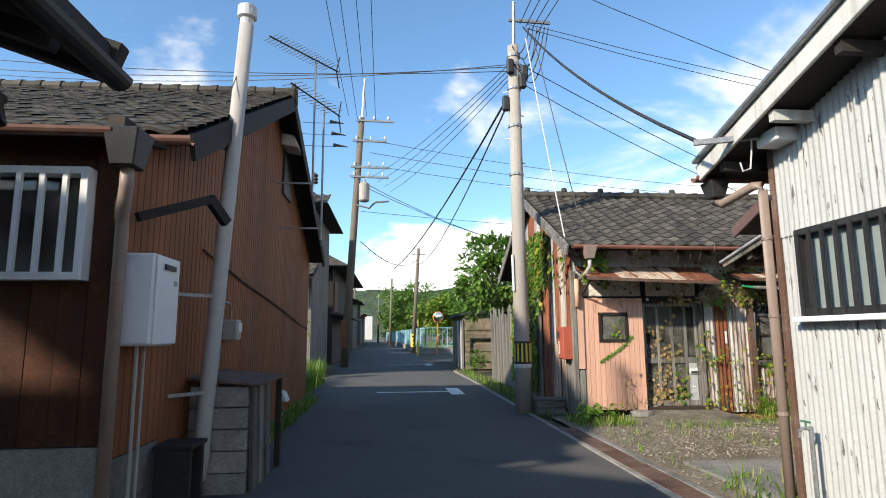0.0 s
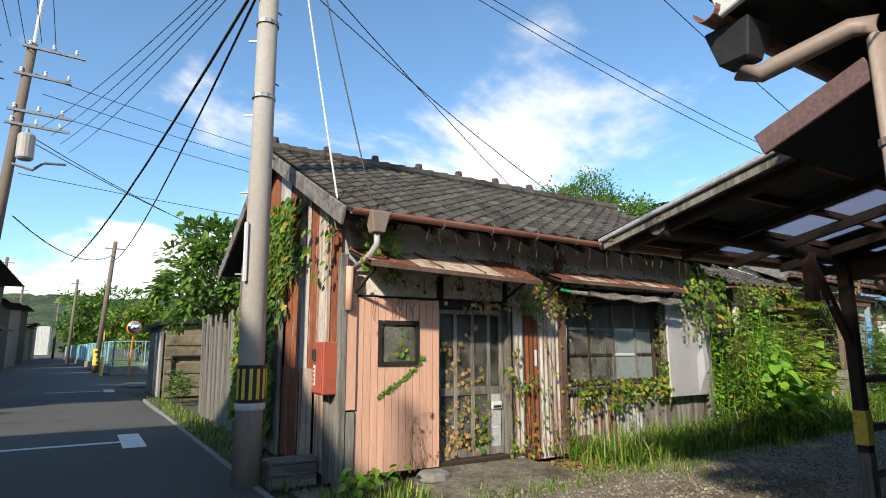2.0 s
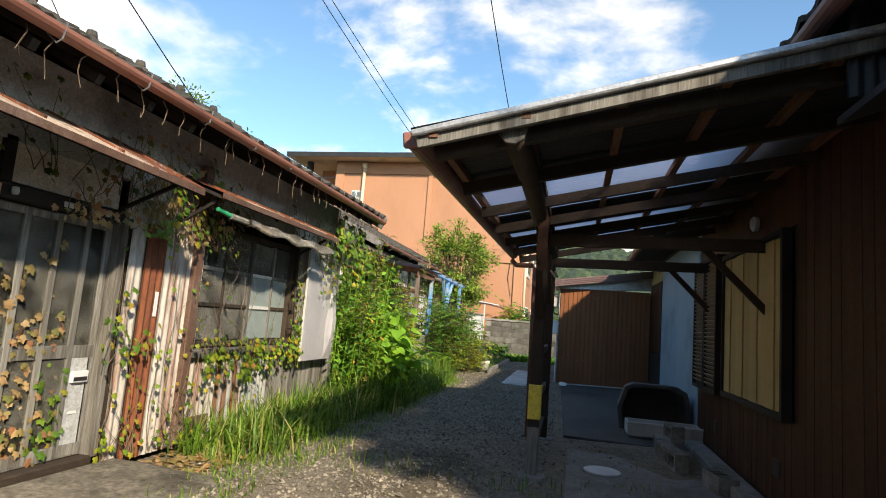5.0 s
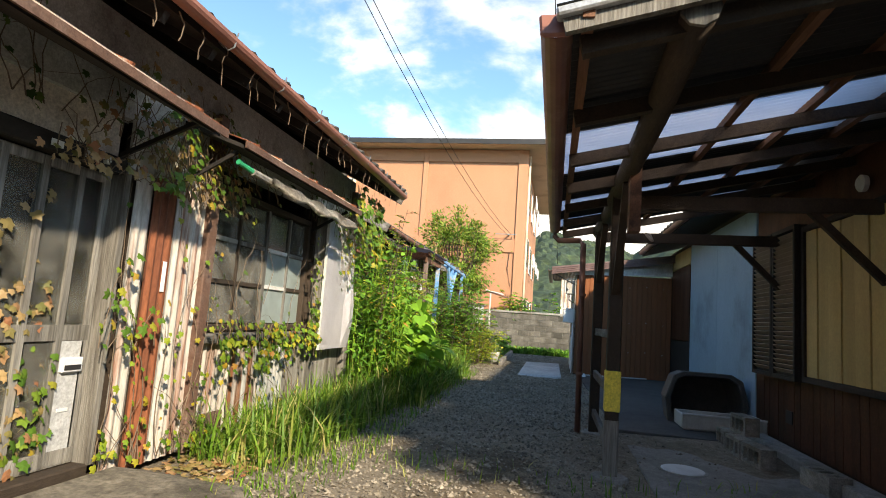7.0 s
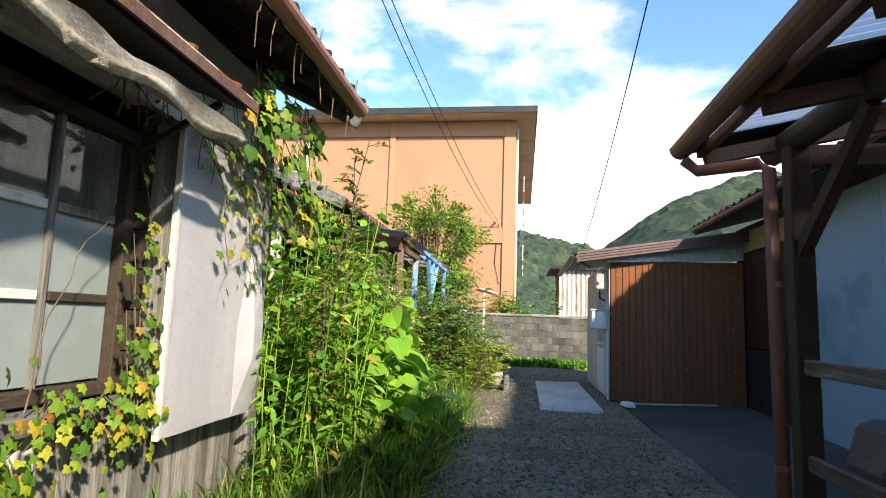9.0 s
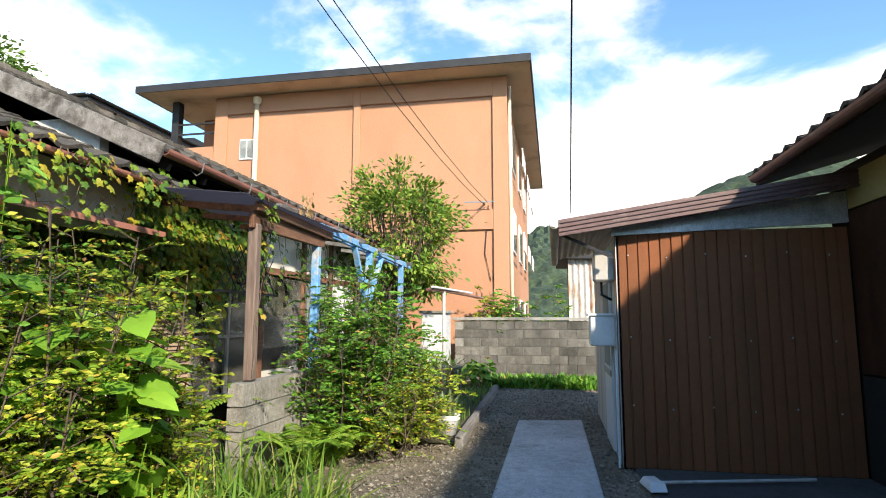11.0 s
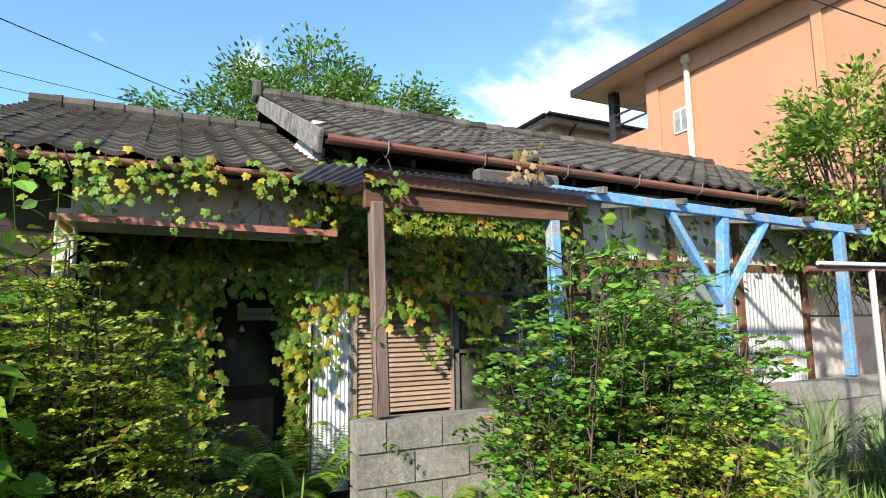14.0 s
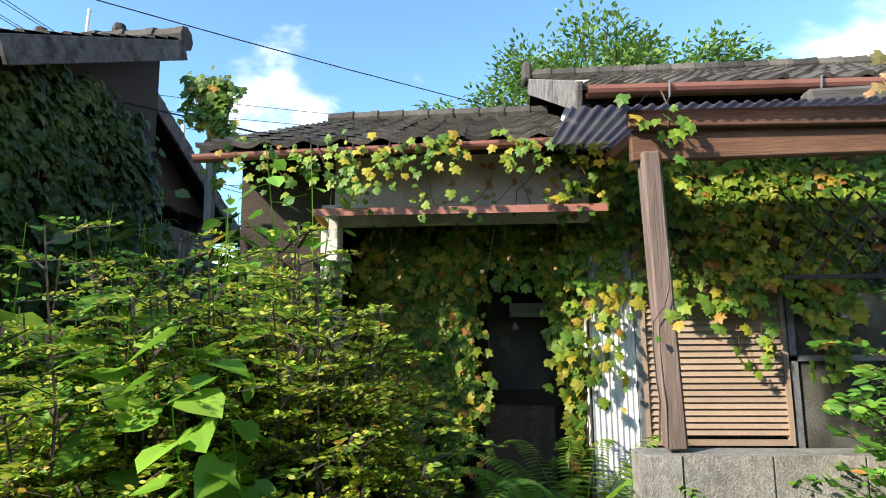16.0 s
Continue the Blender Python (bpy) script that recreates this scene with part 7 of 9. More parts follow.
part("body", box(16.05, 16.3, 7.07, 7.32, 1.33, 1.64), WHITE_METAL, mb, bevel=0.012)
part("lid", box(16.03, 16.32, 7.06, 7.34, 1.64, 1.66), WHITE_METAL, mb)
part("cable", tube([(15.78, 7.1, 1.3), (15.79, 7.1, 0.6), (15.78, 7.1, 0.2)], 0.012, 6), WHITE_METAL, shed, "white conduit at the corner")
brm = thing("broom", (15.4, 6.3, 0.2), "old broom and stick lying by the shed", "broom")
part("stick", tube([(15.2, 6.85, 0.23), (15.55, 5.5, 0.23)], 0.014, 6), PALE_SHEET, brm)
part("head", hexa(bmesh.new(), [(15.0, 6.8, 0.2), (15.35, 6.85, 0.2), (15.3, 7.0, 0.2), (14.98, 6.95, 0.2), (15.05, 6.82, 0.27), (15.3, 6.86, 0.26), (15.28, 6.96, 0.26), (15.03, 6.93, 0.27)]), WHITE_METAL, brm, bevel=0.01)

# back wall of blocks and pillar
back_wall = thing("block_wall", (23.6, 7.0, 0.2), "grey stained concrete block wall, shade in its colour, at the lane's end", "wall", kind="structure")
# these blocks carry stains and painted-in shade
blk2 = to_mesh("block", box(0, 0.15, 0, 0.388, 0, 0.19), SHADE_BLOCK)
for j in range(7):
    y = 3.0 - (0.2 if j % 2 else 0)
    while y < 9.7:
        part("block", blk2, SHADE_BLOCK, back_wall, at=pose(23.42 + wrng.uniform(-0.004, 0.004), y, 0.2 + j * 0.198))
        y += 0.4
part("joints", box(23.432, 23.558, 2.8, 10.0, 0.1, 1.57), CONCRETE, back_wall, "recessed mortar joints")
part("coping", box(23.38, 23.62, 2.8, 10.05, 1.59, 1.66), CONCRETE, back_wall, "concrete coping", bevel=0.01)
pil = thing("gate_pillar", (22.5, 10.3, 0.2), "pale concrete gate pillar with flat cap", "pillar")
part("shaft", box(22.25, 22.85, 10.0, 10.55, 0.2, 1.74), PALE_SLAB, pil, bevel=0.015)
part("cap", box(22.2, 22.9, 9.95, 10.6, 1.74, 1.8), CONCRETE, pil, "flat cap slab", bevel=0.012)
crate = thing("plant_stand", (20.6, 9.6, 0.25), "small wooden plant stand", "stand")
for x in (20.4, 20.85):
    for y in (9.45, 9.75):
        part("leg", box(x, x + 0.04, y, y + 0.04, 0.22, 0.7), GREY_WOOD, crate)
part("shelf", box(20.36, 20.92, 9.42, 9.82, 0.7, 0.73), GREY_WOOD, crate)

# ---- orange apartment building ----
apt = thing("apartment_building", (30.0, 13.8, 0.2), "orange stucco three-storey apartment building with dark eaves", "building")
OX, OY0, OY1, OZ = 24.52, 8.84, 18.7, 8.05
part("wall", box(OX, 37, OY0, 17.25, 0, OZ - 0.02), ORANGE_WALL, apt, "orange stucco wall")
part("wall", box(OX + 1.6, 37, 17.25, OY1, 0, OZ - 0.02), ORANGE_WALL, apt, "orange stucco wall")
part("wall", box(OX, OX + 1.598, 17.25, OY1, 0, 6.6), ORANGE_WALL, apt, "orange stucco wall")
part("corner_column", box(OX, OX + 0.22, OY1 - 0.22, OY1, 6.6, OZ), BLACK_METAL, apt, "dark steel column")
part("railing", box(OX + 0.02, OX + 0.06, 17.28, OY1 - 0.2, 7.0, 7.05, box(OX + 0.02, OX + 0.06, 17.28, OY1 - 0.2, 7.3, 7.35)), BLACK_METAL, apt, "dark balcony rail")
for y0, y1 in ((OY0 - 0.06, 9.17), (12.82, 13.02), (16.85, 17.25)):
    part("pilaster", box(OX - 0.07, OX, y0, y1, 0.2, OZ - 0.03), ORANGE_WALL, apt, "orange stucco pilaster", bevel=0.01)
for y0, y1 in ((9.17, 12.82), (13.02, 16.85)):
    part("band", box(OX - 0.068, OX, y0 + 0.002, y1 - 0.002, 7.5, OZ - 0.03), ORANGE_WALL, apt, "orange stucco band", bevel=0.01)
    part("band", box(OX - 0.068, OX, y0 + 0.002, y1 - 0.002, 3.92, 4.45), ORANGE_WALL, apt, "orange stucco band", bevel=0.01)
part("base_band", box(OX - 0.068, OX, 9.17, 16.85, 0.2, 0.6), ORANGE_WALL, apt)
aw = part("window", box(OX - 0.04, OX + 0.02, 15.98, 16.45, 6.14, 6.74), WHITE_METAL, apt, "small white framed window", bevel=0.01)
part("pane", box(OX - 0.045, OX - 0.038, 16.24, 16.42, 6.18, 6.7), GLASS, aw)
part("pane", box(OX - 0.045, OX - 0.038, 16.01, 16.2, 6.18, 6.7), GLASS, aw)
part("downpipe", tube([(OX - 0.12, 15.9, 7.85), (OX - 0.12, 15.9, 0.3)], 0.07, 10), CREAM_WALL, apt, "cream downpipe", smooth=True)
part("pipe_head", lathe((OX - 0.12, 15.9, 7.72), [(0.08, 0), (0.12, 0.06), (0.12, 0.2)], 10), CREAM_WALL, apt)
part("downpipe", tube([(OX + 0.25, OY0 - 0.1, 7.85), (OX + 0.25, OY0 - 0.1, 0.3)], 0.05, 10), CREAM_WALL, apt, "cream downpipe", smooth=True)
for k, x in enumerate((26.6, 29.8, 33.0)):
    for z in (1.0, 3.6, 6.1):
        w = part("window", box(x, x + 1.5, OY0 - 0.04, OY0 + 0.02, z, z + 1.3), WHITE_METAL, apt, "white framed window")
        part("pane", box(x + 0.06, x + 0.73, OY0 - 0.046, OY0 - 0.04, z + 0.06, z + 1.24), GLASS, w)
        part("pane", box(x + 0.77, x + 1.44, OY0 - 0.046, OY0 - 0.04, z + 0.06, z + 1.24), GLASS, w)
        bl = part("balcony", box(x - 0.1, x + 1.6, OY0 - 0.36, OY0 - 0.32, z + 0.0, z + 0.04, box(x - 0.1, x + 1.6, OY0 - 0.36, OY0 - 0.32, z + 0.5, z + 0.54)), WHITE_METAL, apt, "white balcony rail")
        for i in range(9):
            part("bar", box(x - 0.08 + i * 0.2, x - 0.06 + i * 0.2, OY0 - 0.35, OY0 - 0.33, z + 0.04, z + 0.5), WHITE_METAL, bl)
bm = bmesh.new()
hexa(bm, [(23.7, 8.15, 8.03), (38, 8.15, 8.03), (38, 19.25, 8.03), (23.7, 19.25, 8.03), (23.7, 8.15, 8.13), (38, 8.15, 8.13), (38, 19.25, 8.13), (23.7, 19.25, 8.13)])
part("soffit", bm, CREAM_WALL, apt, "pale soffit")
part("fascia", box(23.66, 38.04, 8.11, 8.15, 8.02, 8.22, box(23.66, 23.7, 8.15, 19.25, 8.02, 8.22, box(23.66, 38.04, 19.25, 19.29, 8.02, 8.22))), BLACK_METAL, apt, "dark eave fascia and gutter")
part("roof", hexa(bmesh.new(), [(23.7, 8.15, 8.14), (38, 8.15, 8.14), (38, 19.25, 8.14), (23.7, 19.25, 8.14), (29, 13.4, 9.9), (34, 13.4, 9.9), (34, 13.9, 9.9), (29, 13.9, 9.9)]), surface("dark_slate", (0.045, 0.05, 0.06), (0.06, 0.065, 0.075), 1, 30, 0.7), apt, "low dark hipped roof")
part("cable_bracket", beam((OX - 0.3, 9.4, 4.6), (OX, 9.4, 4.6), 0.04, 0.04, beam((OX - 0.28, 9.1, 4.6), (OX - 0.28, 9.9, 4.6), 0.03, 0.03)), GREY_METAL, apt, "small cable bracket")
part("wall_cable", tube([(OX - 0.02, 9.3, 4.55), (OX - 0.03, 9.4, 3.3), (OX - 0.03, 9.25, 2.6), (OX - 0.03, 9.0, 2.9)], 0.012, 5), CABLE, apt)
far_apt = thing("far_apartment", (38.0, 27.0, 0.0), "pale apartment block with dark roof behind", "building")
part("wall", box(32.5, 50, 23.8, 33, 0, 9.4), CREAM_WALL, far_apt, "pale stucco wall")
part("roof", hexa(bmesh.new(), [(31.7, 23.0, 9.4), (51, 23.0, 9.4), (51, 33.8, 9.4), (31.7, 33.8, 9.4), (38, 28, 11.6), (46, 28, 11.6), (46, 28.6, 11.6), (38, 28.6, 11.6)]), BLACK_METAL, far_apt, "dark hipped roof")
part("fascia", box(31.66, 51, 22.96, 23.0, 9.25, 9.5, box(31.66, 31.7, 23.0, 33.8, 9.25, 9.5)), BLACK_METAL, far_apt)
for y in (25, 28, 31):
    part("window", box(32.46, 32.52, y, y + 1.2, 6.9, 8.2), GREY_METAL, far_apt, "aluminium window")
rusty_hut = thing("rusty_hut", (26.5, 6.0, 0.2), "small corrugated hut with rust-stained wall", "hut")
part("wall", ribbed((25.3, 7.3, 0.2), (0, -1, 0), (0, 0, 1), (-1, 0, 0), 2.4, 3.0, 0.15, 0.02), surface("rust_stained_sheet", (0.55, 0.53, 0.5), (0.45, 0.43, 0.4), 1.2, 40, 0.7, stretch=(1, 3, 0.5), stain=(0.35, 0.14, 0.06), stain_scale=2.2, stain_at=0.56), rusty_hut, "white corrugated wall stained with rust")
part("body", box(25.34, 28, 4.9, 7.26, 0.2, 3.15), DARK_WOOD, rusty_hut)
part("roof", hexa(bmesh.new(), [(25.1, 4.8, 3.15), (28.2, 4.8, 3.15), (28.2, 7.6, 3.2), (25.1, 7.6, 3.2), (25.1, 4.8, 3.6), (28.2, 4.8, 3.6), (28.2, 7.6, 3.26), (25.1, 7.6, 3.26)]), BLACK_METAL, rusty_hut, "dark roof")

# house behind, its dark hipped roof showing over the tiles
back_house = thing("house", (28.0, 26.0, 0.2), "cream two-storey house with a dark hipped roof", "house")
part("wall", box(25.5, 34.0, 22.65, 29.6, 0, 8.6), CREAM_WALL, back_house, "pale cream stucco wall")
part("soffit", box(24.95, 34.5, 22.05, 30.1, 8.6, 8.66), PALE_SHEET, back_house, "pale soffit boards")
bm = bmesh.new()
hv = [bm.verts.new(p) for p in ((24.9, 22.0, 8.72), (34.6, 22.0, 8.72), (34.6, 30.2, 8.72), (24.9, 30.2, 8.72), (28.6, 26.1, 9.5), (31.0, 26.1, 9.5))]
for q in ((0, 1, 5, 4), (1, 2, 5), (2, 3, 4, 5), (3, 0, 4)):
    bm.faces.new([hv[i] for i in q])
bmesh.ops.solidify(bm, geom=bm.faces[:], thickness=0.06)
hroof = part("roof", bm, BLACK_METAL, back_house, "dark hipped roof")
part("fascia", box(24.9, 34.6, 21.99, 22.03, 8.5, 8.7), BLACK_METAL, hroof, "dark fascia board")
part("fascia", box(24.88, 24.92, 22.03, 30.2, 8.5, 8.7), BLACK_METAL, hroof, "dark fascia board")
part("gutter", gutter([(24.8, 21.92, 8.7), (34.6, 21.92, 8.7)], 0.07), BLACK_METAL, hroof, "dark eaves gutter")
part("gutter", gutter([(24.82, 22.0, 8.7), (24.82, 30.2, 8.7)], 0.07), BLACK_METAL, hroof, "dark eaves gutter")
part("downpipe", tube([(26.2, 21.95, 8.65), (26.2, 22.5, 8.3), (26.2, 22.58, 8.1), (26.2, 22.58, 0.2)], 0.045, 8), BLACK_METAL, back_house, "dark downpipe")


# ---- utility poles and cables ----
def sag(p, q, drop, n=10):
    p, q = Vector(p), Vector(q)
    return [tuple(p.lerp(q, i / n) - Vector((0, 0, drop * 4 * (i / n) * (1 - i / n)))) for i in range(n + 1)]


def cable(p, q, drop=0.3, r=0.012, label="black overhead service cable"):
    return solo("overhead_cable", tube(sag(p, q, drop), r, 5), CABLE, label, "cable", group="overhead cables")


near_pole = thing("utility_pole", (2.38, 11.15, 0.0), "grey concrete utility pole with yellow-black guard", "utility pole", "utility poles")
part("pole", tube([(2.38, 11.15, 0.0), (2.37, 11.15, 1.4), (2.36, 11.14, 4.0), (2.34, 11.12, 7.35)], 0.165, 16, r1=0.115), POLE_CONCRETE, near_pole, smooth=True)
gd = part("guard", lathe((2.378, 11.15, 0.92), [(0.168, 0), (0.168, 0.42)], 20), BLACK_METAL, near_pole, "black and yellow guard sleeve")
for k in range(6):
    a = radians(200 + k * 28)
    m = Matrix.Translation((2.378 + 0.169 * math.cos(a), 11.15 + 0.169 * math.sin(a), 0.96)) @ Matrix.Rotation(a, 4, "Z")
    part("stripe", box(-0.004, 0.004, -0.018, 0.018, 0.0, 0.34), YELLOW, gd, at=m)
part("collar", lathe((2.379, 11.15, 0.84), [(0.167, 0), (0.172, 0.02), (0.172, 0.06), (0.167, 0.075)], 20), PALE_SHEET, near_pole, "pale collar")
part("mast", tube([(2.34, 11.1, 6.9), (2.36, 11.05, 8.3)], 0.04, 8), GREY_METAL, near_pole, "steel extension mast")
part("crossarm", beam((2.25, 11.05, 7.9), (3.15, 11.15, 7.92), 0.05, 0.06), GREY_METAL, near_pole)
for i in range(10):
    z = 2.4 + i * 0.5
    a = 0.6 if i % 2 else 2.6
    part("step_bolt", tube([(2.36 + 0.1 * math.cos(a), 11.13 + 0.1 * math.sin(a), z), (2.36 + 0.24 * math.cos(a), 11.13 + 0.24 * math.sin(a), z)], 0.012, 5), GREY_METAL, near_pole)
for z in (4.6, 5.6, 6.4, 6.9, 7.1):
    part("band", tube([(2.35, 11.13, z), (2.35, 11.13, z + 0.05)], 0.145, 12), GREY_METAL, near_pole)
for p in ((2.5, 11.0, 6.55), (2.55, 11.05, 6.75), (2.16, 11.1, 6.1), (2.25, 11.0, 6.85)):
    part("splice_box", box(p[0] - 0.07, p[0] + 0.07, p[1] - 0.06, p[1] + 0.06, p[2] - 0.16, p[2] + 0.16), BLACK_METAL, near_pole, "black cable joint", bevel=0.03)
for k in range(6):
    part("cable_loop", tube(sag((2.3 + 0.1 * (k % 3), 11.0, 7.3 - k * 0.12), (2.7 + 0.08 * k, 11.1, 7.8), 0.35 + 0.05 * k, 8), 0.012, 4), CABLE, near_pole)
part("conduit", tube([(2.22, 11.05, 2.3), (2.21, 11.05, 3.0)], 0.025, 6), WHITE_METAL, near_pole, "short white conduit")

step_box = thing("wooden_step", (2.75, 11.0, 0.0), "weathered wooden step box beside the pole", "step")
for z in (0.02, 0.15):
    part("plank", box(2.52, 3.05, 10.72, 10.76, z, z + 0.12), GREY_BEAM, step_box, bevel=0.006)
part("top", box(2.5, 3.07, 10.7, 11.0, 0.275, 0.315), GREY_BEAM, step_box, "grey plank top", bevel=0.006)
part("side", box(2.52, 2.56, 10.765, 10.98, 0.02, 0.27, box(3.0, 3.04, 10.765, 10.98, 0.02, 0.27)), GREY_BEAM, step_box)

far_pole = thing("utility_pole", (-2.4, 28.0, 0.0), "leaning weathered utility pole with transformer and crossarms", "utility pole", "utility poles")
FP0, FP1 = Vector((-2.4, 28.0, 0.0)), Vector((-1.75, 28.0, 12.3))
part("pole", tube([tuple(FP0), tuple(FP0.lerp(FP1, 0.5)), tuple(FP1)], 0.2, 12, r1=0.15), POLE_OLD, far_pole, smooth=True)
part("mast", tube([tuple(FP1 - Vector((0, 0, 0.8))), (-1.62, 28.0, 14.4)], 0.06, 8), WHITE_METAL, far_pole, "white steel mast")
for fr, ln, off in ((0.985, 1.9, 0.7), (0.9, 1.7, 0.5), (0.79, 1.9, 0.6), (0.75, 1.9, 0.6)):
    c = FP0.lerp(FP1, fr)
    ca = part("crossarm", beam((c.x - ln / 2 + off, 27.85, c.z), (c.x + ln / 2 + off, 27.85, c.z - 0.05), 0.09, 0.09), GREY_METAL, far_pole, "steel crossarm")
    for k in range(3):
        part("insulator", lathe((c.x - ln / 2 + off + 0.2 + k * 0.7, 27.85, c.z + 0.04), [(0.03, 0), (0.07, 0.05), (0.04, 0.1), (0.06, 0.16), (0.02, 0.2)], 8), WHITE_METAL, ca)
part("transformer", lathe((-1.55, 27.6, 7.9), [(0.2, 0), (0.26, 0.06), (0.26, 0.85), (0.2, 0.92), (0.06, 0.95), (0.06, 1.1)], 16), PIPE_GREY, far_pole, "grey cylindrical transformer", smooth=False)
part("side_arm", tube([(-1.95, 27.9, 7.8), (-1.3, 27.7, 7.6), (-1.0, 27.7, 7.9), (-0.35, 27.7, 7.95)], 0.05, 6), GREY_METAL, far_pole)
for k, (x, z) in enumerate(((-3.3, 12.0), (-3.2, 11.4), (-3.1, 10.8))):
    part("line_insulator", tube([(x, 27.8, z), (x + 0.7, 27.8, z - 0.1)], 0.09, 6, r1=0.02), BLACK_METAL, far_pole)
part("guard", lathe((-2.36, 28.0, 0.9), [(0.205, 0), (0.205, 1.3)], 14), surface("rust_guard", (0.3, 0.12, 0.06), (0.2, 0.09, 0.05), 2, 40, 0.8), far_pole, "faded rust-red guard plate")

for x, y, h, lean in ((1.55, 50.0, 9.0, 0.5), (-0.6, 82, 9.5, 0.2), (-3.3, 120, 10, 0.1), (-6.2, 70, 10, 0.3), (-7.0, 100, 10, 0.2)):
    p = thing("utility_pole", (x, y, 0), "distant weathered utility pole", "utility pole", "utility poles")
    part("pole", tube([(x, y, 0), (x + lean, y, h)], 0.19, 10, r1=0.13), POLE_OLD, p, smooth=True)
    part("crossarm", beam((x + lean - 0.6, y, h - 0.5), (x + lean + 0.6, y, h - 0.5), 0.08, 0.08), GREY_METAL, p)
    if y == 50.0:
        part("guard", lathe((x, y, 0.5), [(0.2, 0), (0.195, 1.1)], 12), YELLOW, p, "yellow guard")
        for k in range(3):
            part("stripe", lathe((x + 0.01, y, 0.6 + k * 0.35), [(0.2, 0), (0.2, 0.15)], 12), BLACK_METAL, p)
lean_pole = thing("steel_pole", (-3.35, 20.75, 3.6), "leaning perforated steel roof pole with insulator", "pole")
part("pole", tube([(-3.35, 20.75, 3.55), (-3.05, 20.9, 7.4)], 0.07, 8), GREY_METAL, lean_pole)
part("insulator", lathe((-2.95, 20.85, 6.95), [(0.05, 0), (0.1, 0.05), (0.06, 0.12), (0.1, 0.18), (0.06, 0.25), (0.1, 0.32), (0.03, 0.4)], 8), BLACK_METAL, lean_pole)

NP = (2.55, 11.05, 7.75)
for i in range(4):        # bundle from the far pole to the near one and on overhead
    cable((-1.2 + i * 0.3, 27.8, 9.2 - i * 0.25), (2.4, 11.1, 7.1 - i * 0.1), 0.25, 0.009)
    cable((2.5 + i * 0.12, 11.1, 7.85 - i * 0.06), (3.6 + i * 0.5, -12 + i * 2, 9.5), 0.2, 0.009)
cable((2.3, 11.1, 6.4), (-0.1, 36.0, 5.6), 0.5, 0.025, "twisted thick overhead cable")
cable((2.3, 11.1, 6.3), (1.9, 50.0, 7.6), 0.9, 0.02)
cable((2.3, 11.1, 6.9), (-9.5, 13.0, 7.4), 0.2, 0.009)
cable((2.3, 11.1, 6.95), (-9.5, 14.0, 7.7), 0.25, 0.008)
cable((2.3, 11.1, 6.8), (-9.5, 12.0, 7.2), 0.2, 0.008)
cable((-1.7, 28, 6.0), (1.9, 50.0, 8.0), 0.8, 0.022)
cable((-1.7, 28, 9.0), (12.0, 44.0, 8.0), 0.6, 0.016)
cable((-1.7, 28, 8.8), (14.0, 42.0, 7.0), 0.6, 0.016)
for k in range(4):
    cable((-2.4 + 0.45 * k, 28, 12.4 - 0.2 * (k % 2)), (-1.9 + 0.55 * k, -14, 12.5), 0.6, 0.013)
for k in range(3):
    cable((-1.6 + 0.3 * k, 28, 11.2 - 0.7 * k), (26 + k, 36, 11 - 0.6 * k), 0.5, 0.013)
    cable((-3.0, 27.8, 11.9 - 0.6 * k), (-16, 22, 11 - 0.4 * k), 0.3, 0.013)
cable(NP, (2.7, 5.05, 3.22), 0.22, 0.02, "grey twisted service drop to the white gable")
cable((2.65, 11.1, 7.85), (24.4, 9.3, 4.6), 0.8, 0.007)
cable((2.65, 11.1, 7.75), (24.4, 9.4, 4.55), 0.9, 0.007)
cable((15.72, 7.5, 2.66), (0.0, 7.8, 7.6), 0.7, 0.0055, "twisted black service cable to the shed")
cable((2.5, 11.2, 6.6), (11.2, 12.6, 3.6), 0.3, 0.008)
cable((11.2, 12.6, 3.6), (16.0, 20.0, 4.6), 0.1, 0.01)
cable((2.4, 11.1, 7.0), (20.5, 24.0, 6.4), 0.3, 0.01)
cable((-1.7, 28, 7.5), (30, 30, 7.0), 0.5, 0.012)
solo("conduit_drop", tube(sag((2.6, 11.05, 7.5), (2.98, 10.15, 3.2), 0.05, 8) + [(2.93, 10.1, 2.95), (3.0, 10.2, 2.85), (3.1, 10.3, 2.88)], 0.012, 6), PALE_SHEET, "old white service cable dropping to the eave", "cable")
solo("service_drop", tube(sag((2.75, 11.05, 7.6), (3.22, 9.75, 3.1), 0.06, 8), 0.009, 5), CABLE, "thin black service cable at the eave", "cable")
small_pole = thing("entry_pole", (11.35, 12.6, 2.6), "vine-covered service pole with insulator", "pole")
part("pole", tube([(11.35, 12.6, 0.1), (11.35, 12.6, 3.95)], 0.05, 8), POLE_CONCRETE, small_pole)
part("roof_pole", tube([(9.4, 15.6, 3.4), (9.4, 15.6, 4.7)], 0.03, 8), WHITE_METAL, small_pole, "pale roof pole")

# ---- houses further along on the left ----
lh = thing("old_house", (-5.5, 24.0, 0.0), "two-storey old house with beige plaster and tiled roofs", "house")
part("wall", box(-9, -3.2, 21.8, 27.0, 0, 6.4), CREAM_WALL, lh, "beige plaster wall")
part("side_wall", box(-3.2, -3.1, 21.7, 27.0, 0, 6.4), GREY_WOOD, lh, "weathered boarded side")
lroof2 = part("roof", hexa(bmesh.new(), [(-9.6, 21.1, 6.3), (-2.5, 21.1, 6.3), (-2.5, 27.6, 6.3), (-9.6, 27.6, 6.3), (-8, 24.2, 7.9), (-4, 24.2, 7.9), (-4, 24.4, 7.9), (-8, 24.4, 7.9)]), BLACK_WOOD, lh, "dark hipped roof with tiles")
